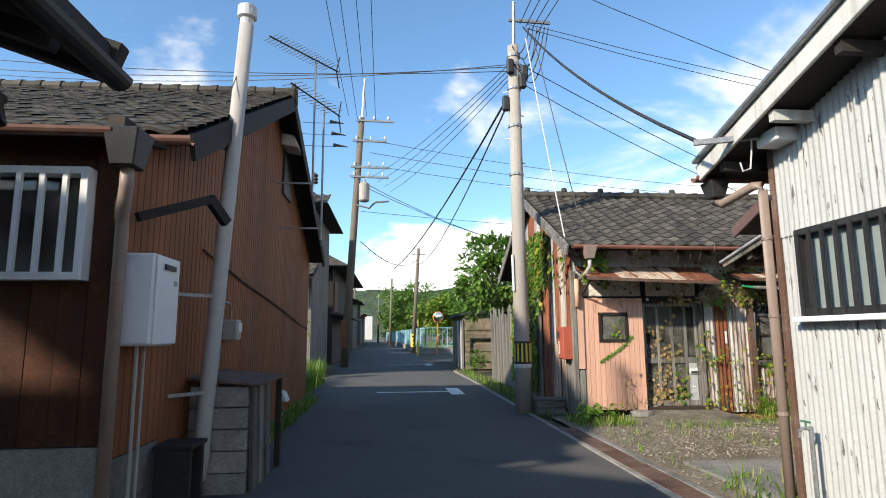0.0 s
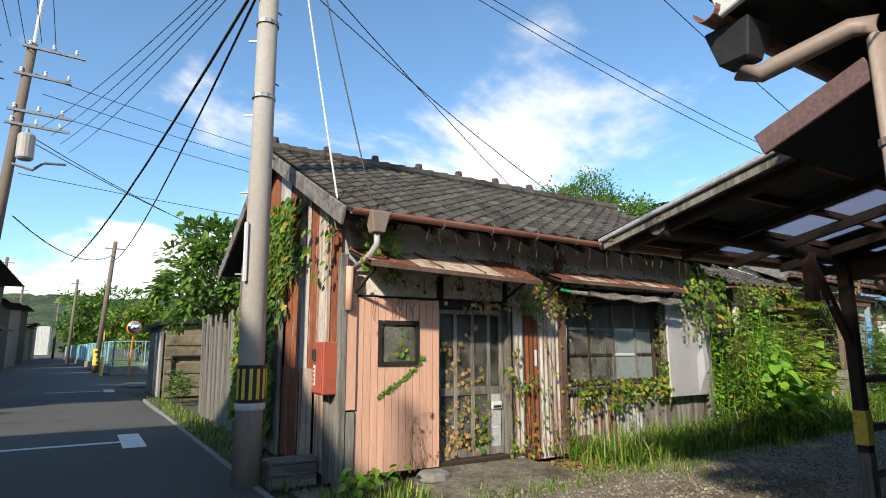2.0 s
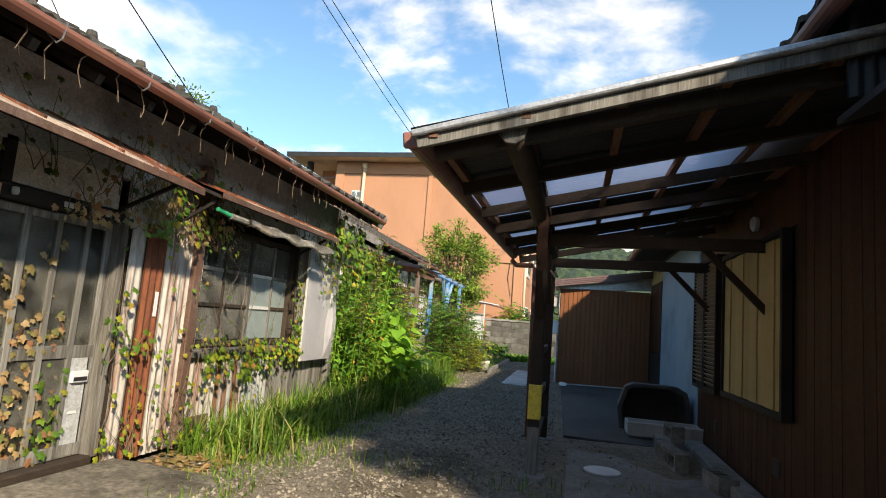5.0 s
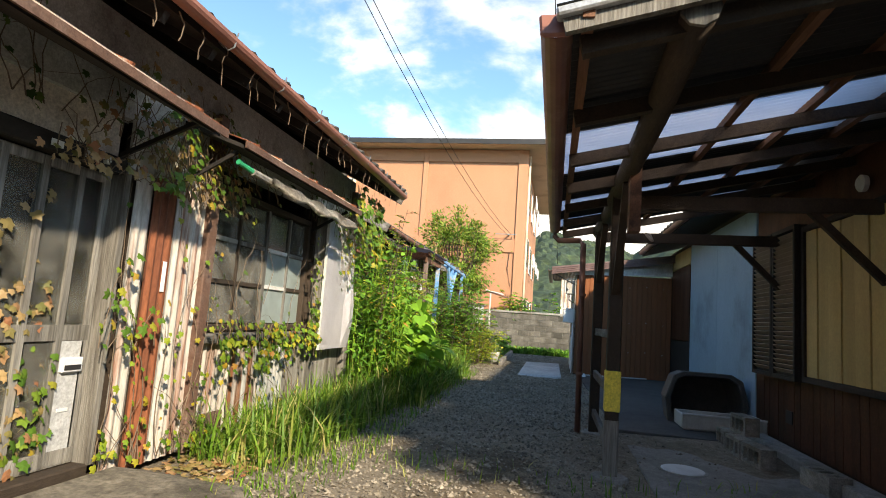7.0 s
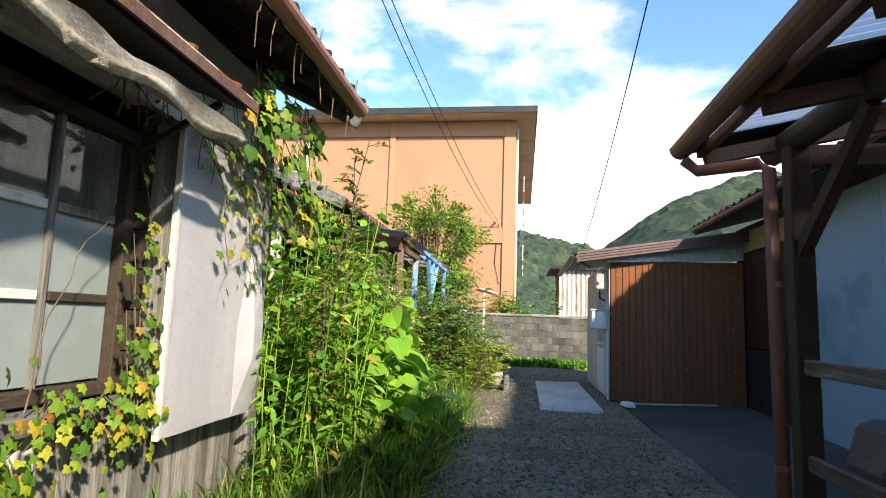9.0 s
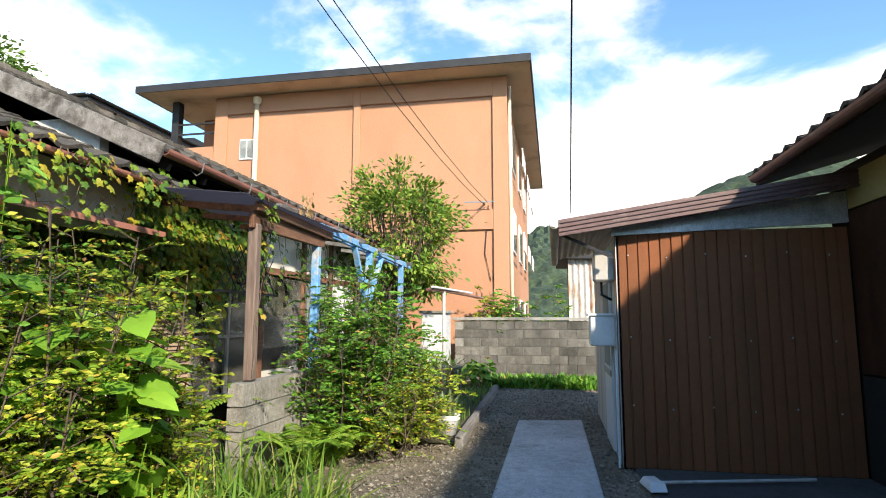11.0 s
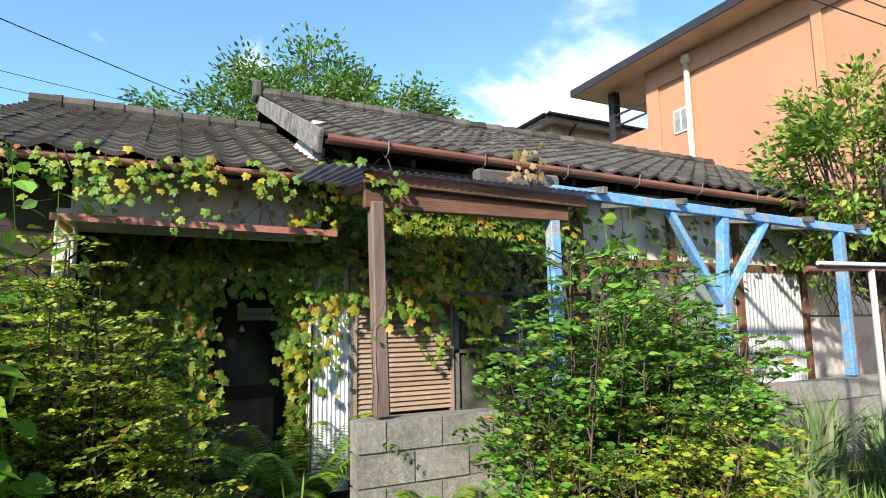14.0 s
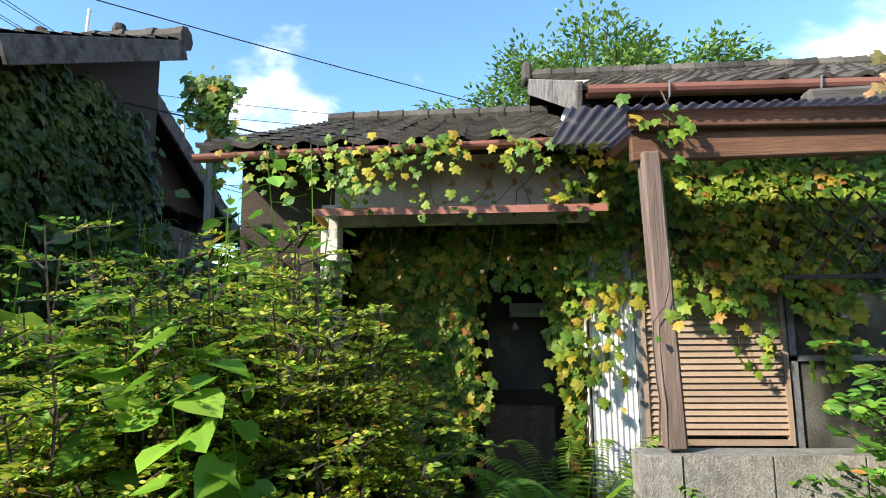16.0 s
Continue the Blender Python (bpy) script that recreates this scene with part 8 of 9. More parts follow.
tile_roof(lroof2, (-9.6, 21.05, 6.3), (1, 0, 0), (0, 1, 0.5), 7.1, 1.2, 51, singles=0)
lroof3 = part("lower_roof", hexa(bmesh.new(), [(-9.6, 20.6, 3.5), (-2.9, 20.6, 3.5), (-2.9, 21.8, 3.95), (-9.6, 21.8, 3.95), (-9.6, 20.6, 3.6), (-2.9, 20.6, 3.6), (-2.9, 21.8, 4.1), (-9.6, 21.8, 4.1)]), BLACK_WOOD, lh, "tiled pent roof")
tile_roof(lroof3, (-9.6, 20.57, 3.6), (1, 0, 0), (0, 1, 0.41), 6.7, 1.3, 52, singles=0)
part("downpipe", tube([(-3.5, 21.65, 6.2), (-3.5, 21.65, 0.1)], 0.05, 8), WHITE_METAL, lh, "white downpipe")
part("door", box(-5.2, -3.7, 21.74, 21.8, 0.1, 2.6), BLACK_WOOD, lh, "dark boarded door")
part("window", box(-7.5, -6.0, 21.74, 21.8, 4.6, 5.8), BLACK_METAL, lh, "dark window")
lh2 = thing("old_house", (-6, 35, 0), "dark old house with tiled eaves along the road", "house")
part("wall", box(-10, -3.3, 31.0, 44.0, 0, 5.2), BLACK_WOOD, lh2, "near-black board wall")
part("panel", box(-3.3, -3.24, 31.4, 33.0, 2.6, 4.4), BROWN_WOOD, lh2, "brown upper boards")
part("roof", hexa(bmesh.new(), [(-10.6, 30.2, 5.1), (-2.4, 30.2, 5.1), (-2.4, 44.8, 5.1), (-10.6, 44.8, 5.1), (-7, 33, 7.2), (-6, 33, 7.2), (-6, 42, 7.2), (-7, 42, 7.2)]), TILE_REST, lh2, "grey tiled roof")
part("pent_roof", hexa(bmesh.new(), [(-3.3, 30.6, 2.6), (-2.3, 30.6, 2.4), (-2.3, 40, 2.4), (-3.3, 40, 2.6), (-3.3, 30.6, 2.75), (-2.3, 30.6, 2.5), (-2.3, 40, 2.5), (-3.3, 40, 2.75)]), TILE_REST, lh2, "tiled pent roof")
for i in range(6):
    y = 48 + i * 16
    w = thing("old_house", (-9 - i * 0.5, y, 0), "distant dark roadside house", "house", "distant roadside houses")
    sx0 = -4.2 - i * 0.55
    part("wall", box(-12 - i, sx0, y, y + 11, 0, 4.6 + (i % 3) * 0.8), GREY_WOOD if i % 2 else BLACK_WOOD, w)
    zt = 4.6 + (i % 3) * 0.8
    part("roof", hexa(bmesh.new(), [(-12.6 - i, y - 0.7, zt), (sx0 + 0.7, y - 0.7, zt), (sx0 + 0.7, y + 11.7, zt), (-12.6 - i, y + 11.7, zt), (-8.6 - i, y + 2, zt + 2), (-8 - i, y + 2, zt + 2), (-8 - i, y + 9, zt + 2), (-8.6 - i, y + 9, zt + 2)]), TILE_REST, w, "grey tiled roof")
bw = thing("block_fence", (-3.6, 19.8, 0), "low concrete block wall before the old house", "wall", kind="structure")
for j in range(5):
    for i in range(14):
        part("block", to_mesh("block", box(0, 0.388, 0, 0.15, 0, 0.19), BLOCK) if i == 0 and j == 0 else bmesh_block, BLOCK, bw, at=pose(-8.6 + i * 0.4 + (0.2 if j % 2 else 0), 19.6, 0.0 + j * 0.198))
solo("white_hall", box(-22, -8.5, 228, 240, 0, 9), PALE_SHEET, "white hall at the far end of the road", "building")

# ---- right side further on: mud-walled hut, fence, mirror ----
hut = thing("mud_hut", (4.0, 26.5, 0), "crumbling mud-walled hut with dark tin roof", "hut")
part("wall", box(2.95, 5.8, 25.0, 30.0, 0, 2.35), MUD_WALL, hut, "crumbling mud wall", bevel=0.03)
part("roof", hexa(bmesh.new(), [(2.75, 24.8, 2.3), (6.1, 24.8, 2.55), (6.1, 30.3, 2.55), (2.75, 30.3, 2.3), (2.75, 24.8, 2.42), (6.1, 24.8, 2.67), (6.1, 30.3, 2.67), (2.75, 30.3, 2.42)]), BLACK_METAL, hut, "dark tin roof")
for z in (0.3, 0.75, 1.2, 1.65):
    part("course", box(2.97, 5.78, 24.96, 24.99, z, z + 0.34), MUD_WALL, hut, "rough mud brick course", bevel=0.02)
part("pipe", tube([(3.2, 24.9, 0.2), (3.2, 24.9, 1.3), (4.6, 24.9, 1.3), (4.6, 24.9, 1.0)], 0.05, 6), BLACK_METAL, hut, "black pipe")
for i in range(5):
    part("plank", beam((2.9, 25.1 + i * 0.6, 0.0), (2.88, 25.1 + i * 0.6, 2.1), 0.3, 0.03, up=(1, 0, 0)), PALE_SHEET if i % 2 else GREY_WOOD, hut, "pale propped plank")
fence = thing("fence", (3.0, 60, 0.3), "light blue steel mesh fence on a low kerb wall", "fence")


def fence_run(p, q, n):
    p, q = Vector(p), Vector(q)
    d = (q - p) / n
    for i in range(n):
        a = p + d * i
        part("post", tube([tuple(a), tuple(a + Vector((0, 0, 1.6)))], 0.04, 6), FENCE_BLUE, fence)
        for z in (0.12, 1.55):
            part("rail", beam(a + Vector((0, 0, z)), a + d + Vector((0, 0, z)), 0.04, 0.05), FENCE_BLUE, fence)
        part("brace", beam(a + Vector((0, 0, 0.12)), a + d + Vector((0, 0, 1.5)), 0.025, 0.025), FENCE_BLUE, fence)
        for k in range(1, 9):
            b = a + d * (k / 9)
            part("wire", beam(b + Vector((0, 0, 0.12)), b + Vector((0, 0, 1.55)), 0.014, 0.014), FENCE_BLUE, fence)


fence_run((2.4, 46.0, 0.5), (13.0, 47.0, 0.5), 6)
fence_run((2.4, 46.0, 0.5), (-1.8, 120.0, 0.5), 22)
part("kerb_wall", box(2.3, 13.2, 45.9, 46.1, 0, 0.5, beam((2.35, 46, 0.25), (-1.8, 120, 0.25), 0.2, 0.5)), CONCRETE, fence, "low concrete kerb wall")
gp = thing("guard_post", (1.75, 44.0, 0), "yellow roadside marker post", "post")
part("post", tube([(1.75, 44.0, 0), (1.75, 44.0, 1.1)], 0.09, 8), YELLOW, gp)
part("pole", tube([(1.75, 44.0, 1.1), (1.75, 44.0, 2.6)], 0.04, 6), YELLOW, gp)
mir = thing("traffic_mirror", (3.2, 44.5, 0), "round convex traffic mirror on an orange pole", "mirror")
part("pole", tube([(3.2, 44.5, 0), (3.3, 44.5, 2.6)], 0.05, 8), surface("orange_paint", (0.7, 0.2, 0.05), (0.6, 0.17, 0.04), 2, 40, 0.5, bump=0), mir)
part("rim", lathe((0, 0, 0), [(0.36, 0), (0.42, 0.05), (0.36, 0.1)], 18), surface("orange_rim", (0.75, 0.25, 0.06), (0.7, 0.22, 0.05), 2, 40, 0.5, bump=0), mir, at=pose(3.3, 44.4, 2.85, 90, 0, 0))
chrome = surface("mirror_glass", (0.9, 0.9, 0.9), (0.88, 0.88, 0.88), 2, 10, 0.06, metal=1.0, bump=0, grain_amount=0.0, per_object=0.0)
part("glass", lathe((0, 0, 0), [(0.36, 0.06), (0.3, 0.09), (0.18, 0.12), (0.05, 0.13)], 18), chrome, mir, at=pose(3.3, 44.36, 2.85, 90, 0, 0))
solo("sports_field", grid_sheet(np.linspace(3, 60, 8), np.linspace(48, 130, 8), lambda x, y: 0.05), surface("field_grass", (0.1, 0.17, 0.04), (0.15, 0.2, 0.05), 0.3, 20, 0.95), "mown green field behind the fence", "grass", "structure")


# ---- wooded hills ----
def hill(name, cx, cy, rx, ry, h, seed, label):
    n = 120
    xs, ys = np.linspace(-1.15, 1.15, n), np.linspace(-1.15, 1.15, n)

    def z(u, v):
        r = math.sqrt(u * u + v * v)
        k = max(0.0, 1 - r * r) ** 1.2
        s = Vector((u * 3 + seed, v * 3, seed))
        return -1 + h * k * (1 + 0.35 * noise.noise(s)) + k ** 0.3 * (4.5 * noise.noise(s * 9) + 3.0 * noise.noise(s * 22) + 2.0 * abs(noise.noise(s * 45)))

    V = np.array([(cx + u * rx, cy + v * ry, z(u, v)) for v in ys for u in xs])
    F = np.array([(j * n + i, j * n + i + 1, (j + 1) * n + i + 1, (j + 1) * n + i) for j in range(n - 1) for i in range(n - 1)])
    return solo(name, (V, F), HILL, label, "hill", "structure", smooth=False)


hill("hill", 60, 760, 420, 160, 62, 3.1, "wooded green hill beyond the road")
hill("hill", 520, -230, 330, 260, 116, 7.7, "wooded green hill to the east")
hill("hill", 560, 10, 260, 170, 74, 1.3, "lower wooded green hill to the east")
hill("hill", -500, 500, 300, 300, 60, 5.2, "distant wooded hill")


# ---- plants ----
# leaf shapes: x across, y along, z up
IVY_V = np.array([(0, 0, 0), (0.28, -0.1, -0.03), (0.47, 0.12, -0.06), (0.35, 0.33, 0.0), (0.5, 0.57, -0.07), (0.22, 0.64, 0.0), (0, 1.0, -0.1), (-0.22, 0.64, 0.0), (-0.5, 0.57, -0.07), (-0.35, 0.33, 0.0), (-0.47, 0.12, -0.06), (-0.28, -0.1, -0.03), (0, 0.35, 0.05)])
IVY_F = np.array([(12, i, i + 1) for i in range(11)] + [(12, 11, 0)])
OVAL_V = np.array([(0, 0, 0), (0.22, 0.3, 0.03), (0.2, 0.65, 0.0), (0, 1, -0.1), (-0.2, 0.65, 0.0), (-0.22, 0.3, 0.03), (0, 0.45, -0.03)])
OVAL_F = np.array([(6, 0, 1), (6, 1, 2), (6, 2, 3), (6, 3, 4), (6, 4, 5), (6, 5, 0)])
HEART_V = np.array([(0, 0, 0), (0.28, -0.08, 0.05), (0.46, 0.2, 0.06), (0.36, 0.58, 0.0), (0, 1.05, -0.16), (-0.36, 0.58, 0.0), (-0.46, 0.2, 0.06), (-0.28, -0.08, 0.05), (0, 0.4, -0.03)])
HEART_F = np.array([(8, i, i + 1) for i in range(7)] + [(8, 7, 0)])
BLADE_V = np.array([(-0.5, 0, 0), (0.5, 0, 0), (0.42, 0.4, 0.0), (-0.42, 0.4, 0.0), (0.28, 0.75, 0), (-0.28, 0.75, 0), (0.02, 1, 0), (-0.02, 1, 0)])


def axes_from(d, rng, flat=0.5):
    """Leaf axes along directions d with faces turned mostly upward."""
    z0 = norm(np.array((0, 0, 1)) * flat + rng.normal(0, 0.45, d.shape))
    return frames_along(d, z0)


def stems_mesh(lines, r):
    """Thin three-sided stems along point lists."""
    V, F, k = [], [], 0
    for pts in lines:
        pts = np.asarray(pts, dtype=float)
        n = len(pts)
        for i, p in enumerate(pts):
            rr = r * (1 - 0.6 * i / n)
            V += [p + (rr, 0, 0), p + (-rr * 0.5, rr * 0.87, 0), p + (-rr * 0.5, -rr * 0.87, rr * 0.3)]
        for i in range(n - 1):
            for j in range(3):
                a, b = k + i * 3 + j, k + i * 3 + (j + 1) % 3
                F.append((a, b, b + 3, a + 3))
        k += 3 * n
    return np.array(V), np.array(F)


def climber(o, u, v, n, w, h, strands, seed, leaf=0.07, mat=None, leaves=12, label="", up=1, step=0.09, category="climbing plant", start=None, twig=True, flat=0.25, wander=0.28, reach=(0.35, 1.0), stem_r=0.005):
    """Creeper on a wall: o its corner, u across, v up, n outward."""
    rng = np.random.RandomState(seed)
    o, u, v, n = (np.array(a, dtype=float) for a in (o, u, v, n))
    lines, P, D = [], [], []
    for s in range(strands):
        a, b = (rng.uniform(0, w), 0.0 if up > 0 else h) if start is None else (start[0] + rng.normal(0, start[2]), start[1])
        ang = (math.pi / 2 if up > 0 else -math.pi / 2) + rng.normal(0, wander * 1.8)
        pts = []
        for i in range(int(rng.uniform(*reach) * h / step * 1.6)):
            pts.append(o + u * a + v * b + n * 0.012)
            ang += rng.normal(0, wander)
            a += math.cos(ang) * step
            b += math.sin(ang) * step
            if not (0 <= a <= w and 0 <= b <= h):
                break
            for q in range(rng.poisson(leaves * step)):
                P.append(o + u * (a + rng.normal(0, 0.05)) + v * (b + rng.normal(0, 0.05)) + n * rng.uniform(0.015, 0.07))
                D.append(-v * rng.uniform(0.4, 1.2) + u * rng.normal(0, 0.6) + n * rng.uniform(0.1, 0.6))
        if len(pts) > 2:
            lines.append(pts)
    c = thing("climbing_plant", tuple(o), label, category, "climbing plants on the walls")
    if lines and twig:
        part("stem", stems_mesh(lines, stem_r), TWIG, c, "dry brown creeper stems", kind="stuff")
    if P:
        P, D = np.array(P), np.array(D)
        z0 = norm(n + rng.normal(0, 0.35, P.shape) + np.array((0, 0, flat)))
        x, y, z = frames_along(D, z0)
        part("foliage", scatter(IVY_V, IVY_F, P, x, y, z, rng.uniform(0.6, 1.35, len(P)) * leaf), mat or IVY, c, "lobed creeper leaves", kind="stuff")
    return c


def grass_patch(name, pts, seed, h=(0.25, 0.6), w=0.009, mat=None, label="long green grass", arch=0.5, kind="stuff", parent=None):
    rng = np.random.RandomState(seed)
    pts = np.asarray(pts, dtype=float)
    n = len(pts)
    ang = rng.uniform(0, 6.283, n)
    H = rng.uniform(h[0], h[1], n)
    d = np.stack([np.cos(ang), np.sin(ang), np.zeros(n)], 1)
    s = np.stack([-np.sin(ang), np.cos(ang), np.zeros(n)], 1)
    lean = rng.uniform(0.1, 1.0, n)[:, None] * arch
    W = (rng.uniform(0.6, 1.4, n) * w)[:, None]
    V = []
    for t, k in ((0, 1), (0.4, 0.9), (0.75, 0.6), (1.0, 0.08)):
        c = pts + d * lean * (H * t * t)[:, None] + np.array((0, 0, 1)) * (H * (t - 0.28 * t * t * lean[:, 0] * 1.6))[:, None]
        V += [c - s * W * k, c + s * W * k]
    V = np.stack(V, 1).reshape(-1, 3)
    base = (np.arange(n) * 8)[:, None, None]
    F = (np.array([(0, 1, 3, 2), (2, 3, 5, 4), (4, 5, 7, 6)])[None] + base).reshape(-1, 4)
    if parent is not None:
        return part(name, (V, F), mat or GRASS, parent, label, kind="stuff")
    return solo(name, (V, F), mat or GRASS, label, "grass", kind)


def in_box(n, x0, x1, y0, y1, rng, z=None):
    x, y = rng.uniform(x0, x1, n), rng.uniform(y0, y1, n)
    return np.stack([x, y, [gz(a) if z is None else z for a in x]], 1)


def pinnate_shrub(name, base, spread_xy, height, stems, seed, mat, label, leaflet=0.05, sprays=9, low=0.25, per=13, top=1.0, spray_len=0.32):
    """A shrub of upright stems whose side sprays carry paired leaflets."""
    rng = np.random.RandomState(seed)
    base = np.array(base, dtype=float)
    lines, P, D, N = [], [], [], []
    for s in range(stems):
        a = rng.uniform(-1, 1, 2)
        foot = base + np.array((a[0] * spread_xy[0] * 0.75, a[1] * spread_xy[1] * 0.75, 0))
        h = height * rng.uniform(0.55, 1.0) * (1 - 0.25 * (a[0] ** 2))
        tip = base + np.array((a[0] * spread_xy[0], a[1] * spread_xy[1], 0)) + np.array((rng.normal(0, 0.1), rng.normal(0, 0.1) - 0.1, h))
        ts = np.linspace(0, 1, 7)
        bend = rng.normal(0, 0.06, 2)
        pts = [foot + (tip - foot) * t + np.array((bend[0], bend[1], 0)) * math.sin(t * 3.1) for t in ts]
        lines.append(pts)
        for k in range(sprays):
            t = low + (top - low) * (k + rng.uniform(0, 1)) / sprays
            i = min(5, int(t * 6))
            p = pts[i] + (pts[i + 1] - pts[i]) * (t * 6 - i)
            az = rng.uniform(0, 6.283)
            d = np.array((math.cos(az), math.sin(az), rng.uniform(-0.05, 0.6)))
            d /= np.linalg.norm(d)
            side = np.cross(d, (0, 0, 1.0))
            side /= np.linalg.norm(side)
            L = spray_len * rng.uniform(0.6, 1.25)
            end = p + d * L + np.array((0, 0, -0.12 * L))
            lines.append([p, (p + end) / 2 + (0, 0, 0.03), end])
            for m in range(per):
                f = 0.25 + 0.75 * m / per
                q = p + (end - p) * f + np.array((0, 0, 0.12 * math.sin(f * 3.1) * L))
                sg = 1 if m % 2 else -1
                dd = side * sg * rng.uniform(0.6, 1.0) + d * rng.uniform(0.4, 0.9) + rng.normal(0, 0.18, 3)
                off = side * sg * L * 0.24 * (1 - f * 0.7) * rng.uniform(0.0, 1.0)
                P.append(q + off)
                D.append(dd)
    P, D = np.array(P), np.array(D)
    x, y, z = axes_from(D, rng, 0.5)
    c = thing(name, tuple(base), label, "shrub")
    part("stem", stems_mesh(lines, 0.009), BARK, c, "thin brown stems", kind="stuff")
    part("foliage", scatter(OVAL_V, OVAL_F, P, x, y, z, rng.uniform(0.6, 1.3, len(P)) * leaflet), mat, c, "small pointed leaflets", kind="stuff")
    return c


def leafy_weed(name, base, height, n, seed, mat, label, leaf=0.14, shape=(HEART_V, HEART_F), spread_r=0.3, low=0.35, dense=6):
    """Broad-leaved plants on bare stalks."""
    rng = np.random.RandomState(seed)
    base = np.array(base, dtype=float)
    lines, P, D = [], [], []
    for s in range(n):
        a, r = rng.uniform(0, 6.28), spread_r * math.sqrt(rng.rand())
        foot = base + np.array((r * math.cos(a), r * math.sin(a), 0))
        h = height * rng.uniform(0.6, 1.0)
        tip = foot + np.array((rng.normal(0, 0.12), rng.normal(0, 0.12) - 0.08, h))
        pts = [foot + (tip - foot) * t + np.array((0.04 * math.sin(t * 4 + s), 0, 0)) for t in np.linspace(0, 1, 6)]
        lines.append(pts)
        m = int(dense * (1 + h))
        for k in range(m):
            t = low + (1 - low) * (k + rng.rand()) / m
            p = foot + (tip - foot) * t
            az = k * 2.4 + rng.uniform(-0.4, 0.4)
            d = np.array((math.cos(az), math.sin(az), rng.uniform(-0.35, 0.25)))
            q = p + d * leaf * 0.55
            lines.append([p, q])
            P.append(q)
            D.append(d + np.array((0, 0, -0.35)))
    P, D = np.array(P), np.array(D)
    x, y, z = axes_from(D, rng, 1.2)
    c = thing(name, tuple(base), label, "weed")
    part("stem", stems_mesh(lines, 0.006), BROADLEAF, c, "green stalks", kind="stuff")
    part("foliage", scatter(*shape, P, x, y, z, rng.uniform(0.7, 1.25, len(P)) * leaf), mat, c, "broad green leaves", kind="stuff")
    return c


def fern(base, seed, fronds=14, length=0.75):
    rng = np.random.RandomState(seed)
    base = np.array(base, dtype=float)
    lines, P, D = [], [], []
    for k in range(fronds):
        az = k * 6.283 / fronds + rng.uniform(-0.2, 0.2)
        L = length * rng.uniform(0.75, 1.15)
        d = np.array((math.cos(az), math.sin(az), 0))
        pts = [base + d * L * t * 0.85 + np.array((0, 0, L * (1.55 * t - 1.05 * t * t))) for t in np.linspace(0, 1, 12)]
        lines.append(pts)
        side = np.array((-math.sin(az), math.cos(az), 0))
        for t in np.linspace(0.12, 0.99, 34):
            i = min(10, int(t * 11))
            p = np.array(pts[i]) + (np.array(pts[i + 1]) - np.array(pts[i])) * (t * 11 - i)
            for sg in (1, -1):
                P.append(p)
                D.append((side * sg + d * 0.25 + np.array((0, 0, -0.1))) * (1.0 - 0.75 * t) * (0.4 + 0.6 * min(1, t * 4)))
    P, D = np.array(P), np.array(D)
    ln = np.linalg.norm(D, axis=1)
    x, y, z = frames_along(D, np.tile((0, 0, 1.0), (len(P), 1)) + rng.normal(0, 0.12, P.shape))
    c = thing("fern", tuple(base), "bright green fern with arching fronds", "fern", "ferns")
    part("stem", stems_mesh(lines, 0.004), FERN, c, kind="stuff")
    V, F = scatter(OVAL_V * np.array((0.75, 1, 1)), OVAL_F, P, x, y, z, ln * 0.15)
    part("foliage", (V, F), FERN, c, "fern leaflets", kind="stuff")
    return c


def tree(name, base, trunk_h, crown, radii, clumps, per, leaf, mat, seed, label, trunk_r=0.09, lines_r=0.02):
    """Tapered trunk, limbs to clump centres inside an uneven crown, and leaves round each clump."""
    rng = np.random.RandomState(seed)
    base, crown, radii = np.array(base, dtype=float), np.array(crown, dtype=float), np.array(radii, dtype=float)
    c = thing(name, tuple(base), label, "tree")
    fork = base + np.array((0.05, 0.02, trunk_h))
    part("trunk", tube([tuple(base), tuple(base + (fork - base) * 0.5 + np.array((0.04, 0, 0))), tuple(fork), tuple(fork * 0.5 + crown * 0.5)], trunk_r, 8, r1=trunk_r * 0.45), BARK, c, "brown trunk", smooth=True)
    lines, P, D = [], [], []
    for k in range(clumps):
        g = rng.normal(0, 1, 3)
        g = g / np.linalg.norm(g) * rng.uniform(0.35, 1.0) ** 0.6
        bump = 1 + 0.28 * math.sin(g[0] * 4 + seed) * math.cos(g[1] * 3 + g[2] * 4)
        q = crown + g * radii * bump
        mid = (fork + q) / 2 + rng.normal(0, 0.12, 3) * radii.mean() * 0.5
        lines.append([fork + (crown - fork) * rng.uniform(0, 0.6), mid, q])
        m = int(per * rng.uniform(0.5, 1.4))
        cr = radii.mean() * rng.uniform(0.07, 0.14)
        off = rng.normal(0, cr, (m, 3)) * np.array((1, 1, 0.7))
        P.append(q + off)
        D.append(norm(off + g * 0.3) + rng.normal(0, 0.4, (m, 3)) + np.array((0, 0, -0.15)))
    P, D = np.vstack(P), np.vstack(D)
    x, y, z = axes_from(D, rng, 0.8)
    part("limb", stems_mesh(lines, lines_r), BARK, c, "thin limbs", kind="stuff")
    part("crown", scatter(OVAL_V, OVAL_F, P, x, y, z, rng.uniform(0.6, 1.3, len(P)) * leaf), mat, c, "uneven leafy crown", kind="stuff")
    return c


def strap_plant(base, seed, n=40, L=0.7, mat=None, label="grey-green strap-leaved plant in the bed"):
    rng = np.random.RandomState(seed)
    c = thing("strap_plant", base, label, "plant", "strap-leaved plants")
    pts = np.array(base) + np.stack([rng.normal(0, 0.07, n), rng.normal(0, 0.07, n), np.zeros(n)], 1)
    grass_patch("foliage", pts, seed, (L * 0.7, L * 1.2), 0.022, mat or STRAP, "long strap leaves", 0.9, parent=c)
    return c


